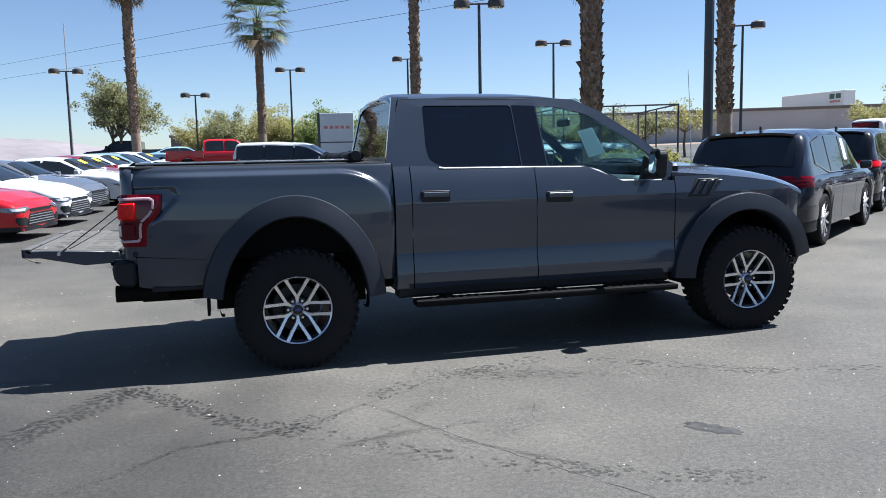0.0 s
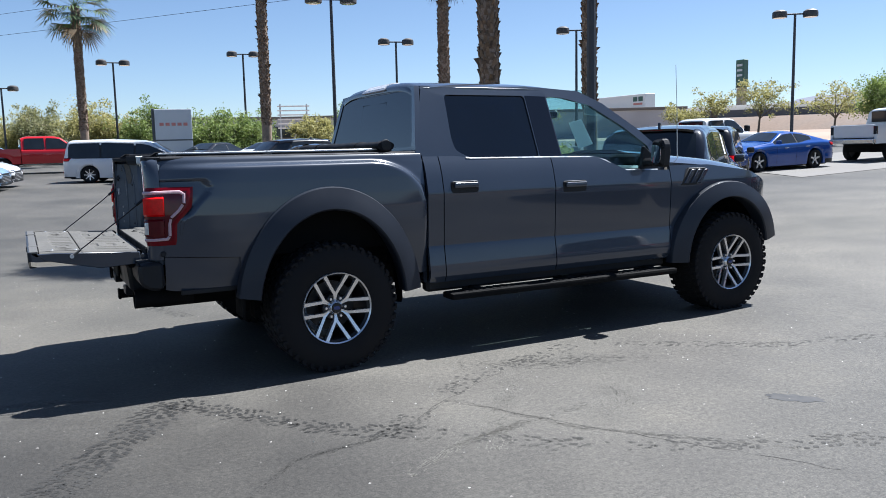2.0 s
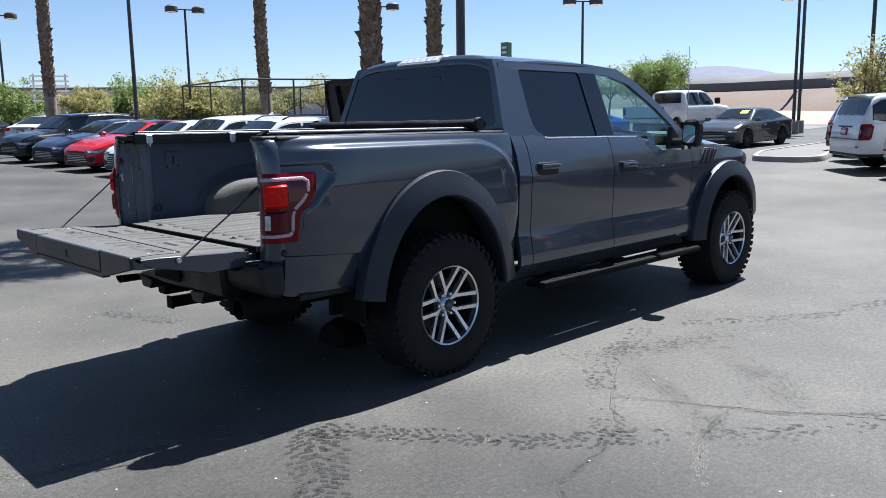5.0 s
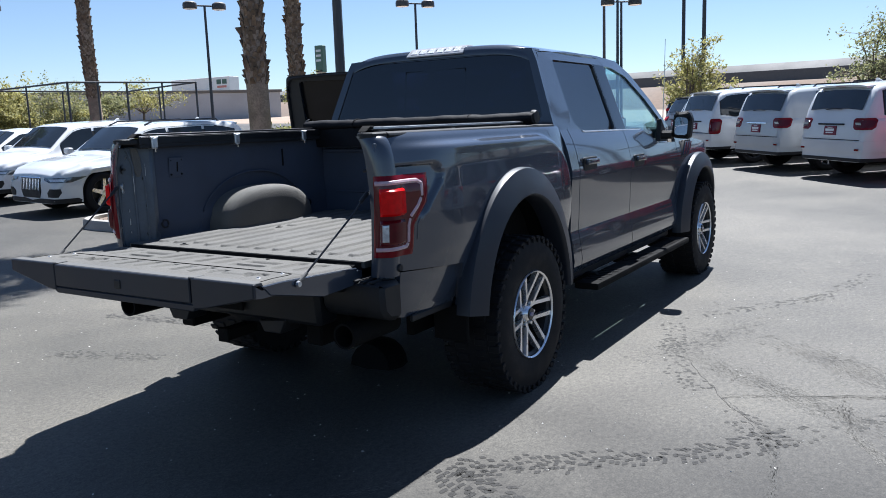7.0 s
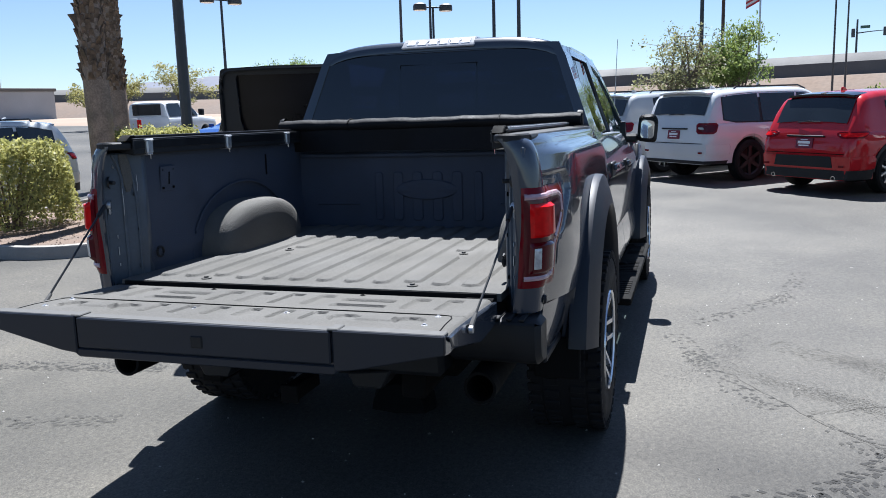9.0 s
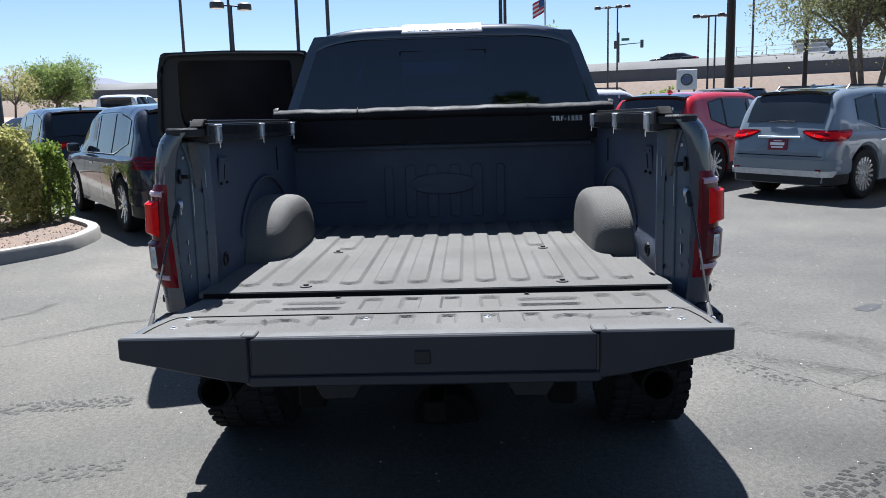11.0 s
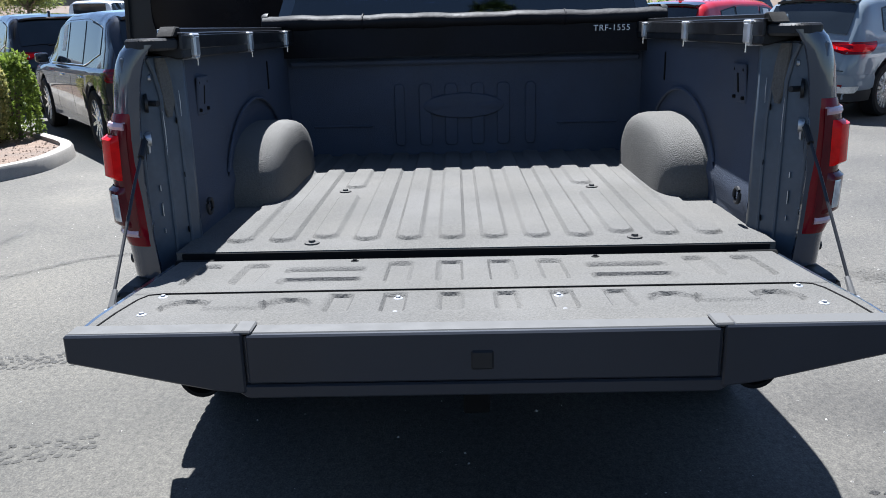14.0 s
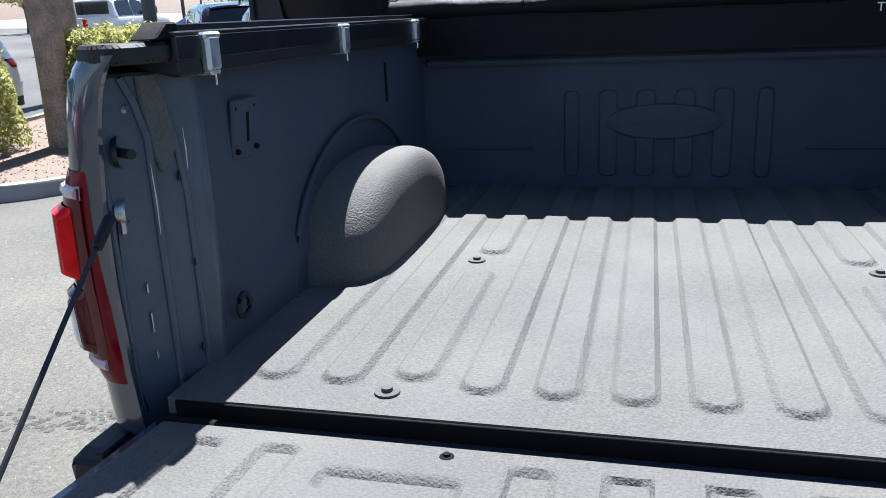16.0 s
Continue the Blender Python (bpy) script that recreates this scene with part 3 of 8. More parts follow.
def stain(cx, cy, rx, ry, turn, seed, name, label, material):
    rnd = random.Random(seed)
    ring = []
    for k in range(28):
        a = 2 * math.pi * k / 28
        r = rnd.uniform(0.72, 1.12)
        u, w = rx * r * math.cos(a), ry * r * math.sin(a)
        ring.append((cx + u * math.cos(turn) - w * math.sin(turn), cy + u * math.sin(turn) + w * math.cos(turn)))
    v = draped(ring, 0.0014)
    return tagged(make(name, v, [tuple(range(len(v)))], material), label, "stain", kind="stuff")


stain(2.04, -3.09, 0.17, 0.075, -0.85, 3, "oil_stain", "dark oil stain on the asphalt", M_OIL)

# ---- planted island with its kerb ----
ISLAND = rounded([(3.65, 9.0), (3.55, 5.7), (4.7, 5.0), (5.5, 4.62), (6.7, 4.75), (8.3, 6.25), (12.9, 9.9), (13.6, 11.6), (12.2, 12.3), (9.2, 9.6), (6.2, 9.2)], 0.8, 5)
KERB_H = 0.15


def inset(points, d):
    out = []
    n = len(points)
    for i in range(n):
        a, b, c = Vector(points[i - 1]), Vector(points[i]), Vector(points[(i + 1) % n])
        t = (c - a).normalized()
        out.append(tuple(b + Vector((-t.y, t.x)) * d))
    return out


def kerb(outline, name, label):
    area = sum(a[0] * b[1] - b[0] * a[1] for a, b in zip(outline, outline[1:] + outline[:1]))
    if area < 0:
        outline = outline[::-1]
    inner = inset(outline, 0.16)
    rings = []
    for (ox, oy), (ix, iy) in zip(outline, inner):
        z = rise(ox, oy)
        mx, my = ox + (ix - ox) * 0.2, oy + (iy - oy) * 0.2
        rings.append([(ox, oy, z - 0.05), (ox + (ix - ox) * 0.08, oy + (iy - oy) * 0.08, z + KERB_H - 0.03), (mx, my, z + KERB_H), (ix, iy, z + KERB_H), (ix, iy, z - 0.05)])
    rings.append(rings[0])
    geo = loft(rings, closed=True, caps=False)
    tagged(make(name, *geo, M_CONCRETE, sharp=50), label, "kerb", kind="structure")
    return inner


inner = kerb(ISLAND, "kerb", "pale concrete kerb round a planted island")
bm = bmesh.new()
vs = [bm.verts.new((x, y, rise(x, y) + 0.10)) for x, y in inner]
face = bm.faces.new(vs)
bmesh.ops.triangulate(bm, faces=[face])
me = bpy.data.meshes.new("gravel_bed")
bm.to_mesh(me)
bm.free()
me.materials.append(M_GRAVEL)
tagged(new("gravel_bed", me), "pinkish gravel and bark on the planted island", "gravel", kind="structure")
# loose stones on the bed
rnd = random.Random(12)
sv, sf = [], []
for k in range(2600):
    x, y = rnd.uniform(3.6, 9.0), rnd.uniform(4.5, 9.0)
    a = sum(1 for (p, q), (r, s) in zip(inner, inner[1:] + inner[:1]) if (q > y) != (s > y) and x < (r - p) * (y - q) / (s - q) + p)
    if a % 2 == 0:
        continue
    r = rnd.uniform(0.008, 0.028)
    i = len(sv)
    z = rise(x, y) + 0.10
    for j in range(5):
        b = 2 * math.pi * j / 5 + rnd.random()
        sv.append((x + r * math.cos(b), y + r * math.sin(b), z - 0.004))
    sv.append((x, y, z + r * 0.8))
    sf += [(i + j, i + (j + 1) % 5, i + 5) for j in range(5)]
tagged(make("loose_stones", sv, sf, M_GRAVEL), "small loose stones and bark chips", "stones", kind="stuff")

# second island and pale drive further up
ISLAND_B = rounded([(18.9, 5.7), (18.8, 4.2), (19.6, 3.9), (26, 5.4), (26.5, 6.6), (21.5, 6.6)], 0.7, 4)
inner_b = kerb(ISLAND_B, "kerb", "dark-faced concrete kerb of a raised island")
bm = bmesh.new()
face = bm.faces.new([bm.verts.new((x, y, rise(x, y) + 0.13)) for x, y in inner_b])
bmesh.ops.triangulate(bm, faces=[face])
me = bpy.data.meshes.new("island_top")
bm.to_mesh(me)
bm.free()
me.materials.append(M_SLAB)
tagged(new("island_top", me), "pale concrete top of a raised island", "island", kind="structure")
DRIVE = [(20.0, 10.9), (31, 12.0), (45, 12.6), (45, 22), (23, 18)]
tagged(make("concrete_drive", draped(DRIVE, 0.012), [tuple(range(len(DRIVE)))], M_SLAB), "pale concrete drive across the asphalt", "drive", kind="structure")

# pale chips and pebbles scattered on the asphalt round the truck
rnd = random.Random(77)
sv, sf = [], []
for k in range(900):
    x, y = rnd.uniform(-5, 8), rnd.uniform(-6.5, 6)
    r = rnd.uniform(0.004, 0.012)
    z = rise(x, y)
    i = len(sv)
    for j in range(4):
        b = 2 * math.pi * j / 4 + rnd.random()
        sv.append((x + r * math.cos(b) * rnd.uniform(0.6, 1.4), y + r * math.sin(b), z - 0.001))
    sv.append((x, y, z + r * 0.6))
    sf += [(i + j, i + (j + 1) % 4, i + 4) for j in range(4)]
tagged(make("pebbles", sv, sf, M_CONCRETE), "pale chips and pebbles scattered on the asphalt", "pebbles", kind="stuff")

# ---- the grey crew-cab pickup ----
truck = root("pickup_truck", pose(0, 0, 0), "dark grey crew-cab pickup with lowered tailgate and open rear door", "pickup truck")
AXLES = (0.0, 3.705)
DOOR_W = [(0.46, 0.960), (0.52, 1.000), (0.56, 1.021), (0.60, 1.026), (0.70, 1.013), (0.765, 1.003), (0.785, 0.998), (0.80, 1.000), (0.90, 1.005), (1.05, 1.011), (1.165, 1.016), (1.188, 1.012), (1.30, 0.986), (1.37, 0.960), (1.43, 0.928)]
BED_W = [(0.55, 0.955), (0.70, 0.975), (0.80, 0.985), (0.95, 0.998), (1.10, 1.005), (1.22, 0.998), (1.32, 0.978), (1.40, 0.955), (1.445, 0.940), (1.47, 0.915)]
GLASS_W = [(1.36, 0.935), (1.43, 0.918), (1.55, 0.878), (1.87, 0.765), (1.93, 0.735), (2.0, 0.70)]


def arch_lift(x, low, axle, a, b, cz=0.45):
    """The lower edge of a panel where a wheel arch cuts it."""
    u = (x - axle) / a
    return max(low, cz + b * math.sqrt(1 - u * u)) if abs(u) < 1 else low


def side_panel(x0, x1, low, high, width, side, step=0.03, taper=None):
    """One body side: columns along x from the lower edge to the upper edge, bulging as the table says, with rows at its creases."""
    xs = spread(x0, x1, max(2, int((x1 - x0) / step) + 1))
    marks = [r[0] for r in width]
    zs = sorted(marks + [(a + b) / 2 for a, b in zip(marks, marks[1:])])
    top_row = len(zs) - 1
    def at(i, j):
        x, j = xs[int(i)], int(j)
        lo, hi = low(x), high(x)
        z = min(hi - (top_row - j) * 0.0006, max(lo + j * 0.0006, zs[j]))
        if j == 0:
            z = lo
        if j == top_row:
            z = hi
        w = table(width, z) + (taper(x, z) if taper else 0.0)
        return (x, side * w, z)
    geo = sheet(range(len(xs)), range(len(zs)), at, (0, -side * 0.03, 0))
    return geo if side < 0 else (geo[0], [tuple(reversed(f)) for f in geo[1]])


TAIL_W = [(0.835, 0.954), (0.95, 0.964), (1.10, 0.970), (1.22, 0.966), (1.30, 0.958), (1.36, 0.950), (1.41, 0.938), (1.44, 0.922), (1.456, 0.906)]


# the swollen box over the rear wheel, and the slimmer side that it grows from
BOX_W = [(0.55, 0.972), (0.70, 0.990), (0.82, 1.012), (0.92, 1.028), (1.00, 1.033), (1.10, 1.0305), (1.20, 1.0245), (1.30, 1.0165), (1.36, 1.010), (1.40, 1.004), (1.47, 0.99)]


def smooth(t):
    t = max(0.0, min(1.0, t))
    return t * t * (3 - 2 * t)


def bed_width(x, z):
    """Half the width of the bed: a box with a round shoulder swells over the wheel and dies away towards tail and cab."""
    u, v = max(0.0, (x - 0.32) / 0.41), max(0.0, (z - 1.085) / 0.318)
    swell = smooth((1.075 - math.hypot(u, v)) / 0.115) * smooth((x + 1.10) / 0.50)
    w = table(BED_W, z)
    return w + (table(BOX_W, z) - w) * swell - 0.038 * max(0.0, (-x - 0.75) / 0.33) ** 2 - 0.014 * max(0.0, (x - 0.50) / 0.235) ** 2


def lamp_scoop(x, z):
    """Depth of the faceted hollow pressed into the side ahead of the lamp."""
    front = table([(1.08, -0.93), (1.16, -0.865), (1.235, -0.790), (1.275, -0.772), (1.325, -0.800)], z)
    return 0.017 * smooth((front - x) / 0.016) * smooth((1.328 - z) / 0.016) * smooth((z - 1.08) / 0.05)


def bed_side_panel(side):
    zs = sorted(set([0.60 + 0.02 * k for k in range(24)] + [1.08 + 0.009 * k for k in range(44)]))
    def at(x, j):
        lo = table([(-1.08, 0.856), (-0.60, 0.822)], x) if x < -0.60 else arch_lift(x, 0.60, 0.0, 0.57, 0.70)
        hi = 1.466 - 0.012 * max(0.0, (x + 1.08) / 1.8)
        j = int(j)
        z = min(hi - (len(zs) - 1 - j) * 0.0004, max(lo + j * 0.0004, zs[j]))
        return (x, side * (bed_width(x, z) - lamp_scoop(x, z)), z)
    geo = sheet(spread(-1.080, 0.735, 110), range(len(zs)), at, (0, -side * 0.03, 0))
    return geo if side < 0 else (geo[0], [tuple(reversed(f)) for f in geo[1]])


def truck_side(side):
    hand = "right" if side < 0 else "left"
    # bed side, from the tail to the gap behind the cab
    part("bed_side", bed_side_panel(side), M_GREY, truck, sharp=38)
    if side < 0:
        part("rear_door", side_panel(0.876, 1.854, lambda x: 0.515, lambda x: 1.43 if x < 1.0 else 1.43 - 0.03 * min(1, (x - 1.0) / 0.3), DOOR_W, side), M_GREY, truck, sharp=16)
    # front door, fender
    part("front_door", side_panel(1.862, 3.052, lambda x: 0.515, lambda x: 1.398 - max(0, min(1, (x - 2.30) / 0.30)) * 0.125 - 0.012 * max(0, (x - 2.6)), DOOR_W, side), M_GREY, truck, sharp=16)
    part("front_fender", side_panel(3.060, 4.30, lambda x: arch_lift(x, 0.52 + 0.1 * max(0, x - 4.0), AXLES[1], 0.55, 0.60), lambda x: table([(3.06, 1.30), (3.5, 1.30), (4.0, 1.235), (4.30, 1.12)], x),
         DOOR_W, side, taper=lambda x, z: -0.10 * max(0.0, (x - 3.95) / 0.35) ** 2), M_GREY, truck, sharp=16)
    part("cab_corner", side_panel(0.745, 0.868, lambda x: 0.515, lambda x: 1.43, DOOR_W, side), M_GREY, truck, sharp=16)
    part("rocker_panel", box(0.75, 3.05, side * 0.90 - 0.05, side * 0.90 + 0.05, 0.44, 0.53, 0.02), M_PLASTIC, truck)
    # flares
    for axle, (ao, bo), (ai, bi), (t0, t1), name in ((0.0, (0.655, 0.80), (0.515, 0.645), (4, 172), "rear_flare"), (AXLES[1], (0.675, 0.70), (0.500, 0.560), (14, 178), "front_flare")):
        rings = []
        for k in range(41):
            a = radians(t0 + (t1 - t0) * k / 40)
            c, s = math.cos(a), math.sin(a)
            ring = []
            for f, w in ((1.0, 0.985), (0.99, 1.042), (0.95, 1.058), (0.60, 1.076), (0.25, 1.091), (0.06, 1.097), (0.0, 1.090), (-0.03, 1.070), (0.02, 0.960), (0.55, 0.955)):
                x = axle + c * (ai + (ao - ai) * f)
                z = 0.45 + s * (bi + (bo - bi) * f)
                if s < 0:
                    z = 0.45 + s * 0.55
                pull = 0.05 * max(0.0, c) ** 6 if name == "front_flare" else 0.0
                ring.append((x, side * (w - pull), z))
            rings.append(ring)
        geo = loft(rings)
        part(name, geo, M_FLARE, truck, "satin dark grey wheel-arch flare", sharp=40)
        # the dark liner inside the arch
        def liner(k, j, axle=axle, ai=ai, bi=bi):
            a = radians(-20 + 220 * k / 24)
            depth = 0.125 if axle == 0.0 else 0.45
            return (axle + math.cos(a) * (ai + 0.02), side * (0.98 - depth * j / 2), max(0.40, 0.45 + math.sin(a) * (bi + 0.02)))
        well = sheet(range(25), range(3), liner)
        inner_y = 0.64 if axle == 0.0 else 0.50
        part("wheel_liner", join(well, box(axle - 0.56, axle + 0.56, side * inner_y - 0.02, side * inner_y + 0.02, 0.40, 0.84 if axle == 0.0 else 1.05)), M_UNDER, truck)
        if axle == 0.0:
            part("wheel_liner", box(-0.54, 0.54, side * 0.845 - 0.008, side * 0.845 + 0.008, 0.80, 1.10, 0.004), M_UNDER, truck)
            part("damper", tube([(0.24, side * 0.72, 0.40), (0.30, side * 0.70, 0.84)], 0.032, 10), M_ALU, truck, "dull metal damper behind the wheel")
    # fender vent
    slats = []
    for k in range(3):
        x = 3.195 + 0.075 * k
        slats.append(prism([(x, 1.145), (x + 0.05, 1.145), (x + 0.135, 1.262), (x + 0.085, 1.262)], "y", side * 1.016 - 0.012, side * 1.016 + 0.014, 0.004))
    backing = prism([(3.165, 1.13), (3.35, 1.13), (3.45, 1.275), (3.255, 1.275)], "y", side * 1.008 - 0.012, side * 1.008 + 0.010, 0.004)
    vent = part("fender_vent", backing, M_PLASTIC, truck)
    for s in slats:
        part("slat", s, M_GREY, vent)
    # handles
    for hx, hz in ((0.935, 1.162), (1.930, 1.128)):
        if side > 0 and hx < 1:
            continue
        cup = part("handle_recess", prism(rounded([(hx, hz - 0.002), (hx + 0.228, hz - 0.002), (hx + 0.228, hz + 0.085), (hx, hz + 0.085)], 0.02), "y", side * 1.010 - 0.008, side * 1.010 + 0.006, 0.003), M_PLASTIC, truck)
        part("handle", box(hx + 0.015, hx + 0.215, side * 1.032 - 0.012, side * 1.032 + 0.012, hz + 0.036, hz + 0.070, 0.010, 2), M_GREY, cup, "dark grey pull handle with chrome edge")
        part("handle_edge", box(hx + 0.02, hx + 0.21, side * 1.034 - 0.010, side * 1.034 + 0.010, hz + 0.068, hz + 0.074, 0.002), M_CHROME, cup)
    # chrome line under the windows
    line = [(1.10, 1.414), (1.14, 1.408), (1.85, 1.400), (2.28, 1.392), (2.40, 1.360), (2.52, 1.300), (2.60, 1.276), (2.96, 1.270)]
    if side > 0:
        line = line[4:]
    part("window_trim", tube([(x, side * (table(GLASS_W, z) + 0.012), z) for x, z in line], 0.009, 6), M_ALU, truck, "thin chrome line under the windows")
    # mirror
    shell = prism(rounded([(side * 1.035, 1.31), (side * 1.190, 1.292), (side * 1.205, 1.47), (side * 1.175, 1.525), (side * 1.055, 1.518)], 0.04), "x", 2.785, 2.885, 0.022)
    mirror = part("wing_mirror", shell, M_PLASTIC, truck, "black wing mirror")
    part("mirror_glass", prism(rounded([(side * 1.065, 1.335), (side * 1.170, 1.328), (side * 1.178, 1.468), (side * 1.075, 1.482)], 0.03), "x", 2.779, 2.787), M_MIRROR, mirror)
    part("mirror_arm", box(2.80, 2.87, side * 0.97 - 0.08, side * 0.97 + 0.08, 1.30, 1.37, 0.02), M_PLASTIC, mirror)
    part("mirror_sail", prism([(2.78, 1.275), (2.98, 1.275), (2.96, 1.36), (2.82, 1.47)], "y", side * 0.925 - 0.02, side * 0.925 + 0.02, 0.004), M_PLASTIC, mirror)
    # running board
    board = part("running_board", box(0.86, 3.02, side * 1.055 - 0.085, side * 1.055 + 0.085, 0.395, 0.445, 0.02, 2), M_UNDER, truck, "black running board with ridged step pads")
    for k in range(3):
        x = 0.98 + 0.72 * k
        for j in range(7):
            part("step_ridge", box(x + 0.06 * j, x + 0.06 * j + 0.035, side * 1.055 - 0.06, side * 1.055 + 0.06, 0.443, 0.449, 0.003), M_UNDER, board)
    for k in range(3):
        part("board_bracket", box(1.10 + 0.85 * k, 1.17 + 0.85 * k, side * 0.93 - 0.10, side * 0.93 + 0.10, 0.38, 0.46, 0.01), M_UNDER, board)


truck_side(-1)
truck_side(1)


# upper cab: pillars and door frames with their openings
def cab_skin(x, z):
    return (x, table(GLASS_W, z), z)


CAB = [(0.75, 1.43), (0.735, 1.50), (0.80, 1.80), (0.84, 1.925), (1.30, 1.955), (1.90, 1.955), (2.28, 1.93), (2.50, 1.83), (2.80, 1.63), (3.08, 1.40), (3.05, 1.25), (2.60, 1.26), (2.44, 1.34), (2.30, 1.385), (1.86, 1.395), (1.86, 1.43)]
REAR_WIN = rounded([(1.02, 1.885), (1.735, 1.885), (1.765, 1.405), (1.14, 1.415), (1.035, 1.47), (1.015, 1.56)], 0.03)
FRONT_WIN = rounded([(1.945, 1.880), (2.10, 1.872), (2.36, 1.815), (2.66, 1.64), (2.89, 1.47), (2.93, 1.285), (2.60, 1.288), (2.48, 1.345), (2.36, 1.388), (1.985, 1.402)], 0.03)


def cab_side(side):
    flip = (lambda g: g) if side > 0 else mirrored
    if side < 0:
        outline = CAB[:-1] + [(0.95, 1.412)]
        part("cab_frame", flip(plate(outline, [REAR_WIN, FRONT_WIN], cab_skin, (0, -0.04, 0))), M_GREY, truck, sharp=30)
        def glass(x, z):
            return (x, table(GLASS_W, z) - 0.012, z)
        part("rear_side_window", flip(plate(REAR_WIN, [], glass, (0, -0.006, 0))), M_PRIVACY, truck, "dark tinted rear side window")
    else:
        # the rear doorway stands open
        hole = [(0.885, 1.425), (0.895, 1.52), (0.93, 1.80), (0.96, 1.905), (1.30, 1.915), (1.84, 1.915), (1.86, 1.43)]
        outline = [(0.75, 1.43), (0.735, 1.50), (0.80, 1.80), (0.84, 1.925), (1.30, 1.955), (1.90, 1.955), (2.28, 1.93), (2.50, 1.83), (2.80, 1.63), (3.08, 1.40), (3.05, 1.25), (2.60, 1.26), (2.44, 1.34), (2.30, 1.385), (1.86, 1.395)] + list(reversed(hole))
        part("cab_frame", plate(outline, [FRONT_WIN], cab_skin, (0, -0.04, 0)), M_GREY, truck, sharp=30)
    part("front_side_window", flip(plate(FRONT_WIN, [], lambda x, z: (x, table(GLASS_W, z) - 0.012, z), (0, -0.006, 0))), M_GLASS, truck, "lightly tinted front side window")
    # black gloss over the door posts
    post = [(1.745, 1.885), (1.935, 1.880), (1.975, 1.405), (1.775, 1.408)]
    if side < 0:
        part("door_post_cover", flip(plate(post, [], lambda x, z: (x, table(GLASS_W, z) + 0.004, z), (0, -0.003, 0))), M_TINT, truck)


cab_side(-1)
cab_side(1)


def roof_point(u, v):
    x = 0.785 + (2.34 - 0.785) * u
    side = -1 + 2 * v
    edge = 0.735 - 0.02 * abs(2 * u - 1) ** 3
    drop = abs(side) ** 6 * 0.055 + 0.008 * side * side
    z = 2.005 - drop - 0.055 * max(0.0, (u - 0.55) / 0.45) ** 2 - 0.006 * max(0.0, (0.25 - u) / 0.25) ** 2 - 0.034 * max(0.0, (0.035 - u) / 0.035) ** 2
    return (x, side * edge, z)


part("roof", sheet([0, 0.006, 0.013, 0.022, 0.035] + spread(0.07, 1, 22), spread(0, 1, 25), roof_point, (0, 0, -0.03)), M_GREY, truck, sharp=60)
# cab back: pillars round a tinted window with a sliding pane, and the high brake lamp
def cab_back(a, z):
    lean = 0.705 + 0.085 * max(0.0, z - 1.45) / 0.5 - 0.0 * a
    return (lean - 0.035 * a * a + 0.02, a, z)


back_outline = [(-0.93, 1.40), (-0.88, 1.55), (-0.765, 1.87), (-0.725, 1.950), (0, 1.992), (0.725, 1.950), (0.765, 1.87), (0.88, 1.55), (0.93, 1.40)]
back_glass = rounded([(-0.838, 1.50), (-0.694, 1.926), (0.694, 1.926), (0.838, 1.50)], 0.05)
part("cab_back", plate(back_outline, [back_glass], cab_back, (0.04, 0, 0)), M_GREY, truck, sharp=30)
rear_window = part("rear_window", plate(back_glass, [], lambda a, z: (cab_back(a, z)[0] + 0.006, a, z), (0.006, 0, 0)), M_PRIVACY, truck, "dark tinted rear window with sliding centre pane")
for a in (-0.24, 0.24):
    part("sliding_pane_edge", tube([(cab_back(a, z)[0] - 0.001, a, z) for z in (1.50, 1.68, 1.855)], 0.008, 6), M_UNDER, rear_window)
part("sliding_pane_edge", tube([(cab_back(a, 1.855)[0] - 0.001, a, 1.855) for a in (-0.24, 0, 0.24)], 0.008, 6), M_UNDER, rear_window)
brake = part("high_brake_lamp", prism([(0.766, 1.950), (0.772, 1.962), (0.842, 2.011), (0.920, 2.015), (0.920, 1.950)], "y", -0.228, 0.228, 0.006), M_BRAKE, truck, "clear high-mounted brake lamp")
for k in range(6):
    part("lamp_cell", moved(box(-0.003, 0.003, -0.20 + 0.068 * k, -0.145 + 0.068 * k, -0.030, 0.030, 0.003), pose(0.805, 0, 1.986, 0, 55, 0)), M_CELL, brake)
for s in (-1, 1):
    part("cab_pillar", loft([[(x, s * (table(GLASS_W, z) - a), z) for x, a in ((lean, 0.055), (lean + 0.02, 0.012), (lean + 0.10, 0.012), (lean + 0.10, 0.10))] for z, lean in ((1.42, 0.722), (1.55, 0.738), (1.80, 0.795), (1.92, 0.82), (1.952, 0.83))]), M_GREY, truck)
part("cab_back_lower", box(0.735, 0.765, -0.94, 0.94, 0.50, 1.42, 0.02), M_GREY, truck)
# windscreen, hood and nose
part("windscreen", sheet(spread(0, 1, 8), spread(-1, 1, 13), lambda u, v: (3.10 - 0.79 * u + 0.10 * (1 - v * v) * (1 - 0.4 * u), v * (0.90 - 0.165 * u), 1.395 + 0.545 * u + 0.02 * (1 - v * v) * u), (0.006, 0, -0.006)), M_GLASS, truck, "clear windscreen", sharp=60)


def hood_point(u, v):
    x = 3.07 + 1.36 * u
    w = 0.93 - 0.14 * u ** 3
    z = 1.415 - 0.10 * u - 0.10 * u ** 4 - 0.085 * abs(v) ** 5
    if abs(v) < 0.45:
        z += 0.03 * (1 - u * 0.8) * (1 - (abs(v) / 0.45) ** 4)
    return (x + 0.06 * (1 - v * v) * u, v * w, z)


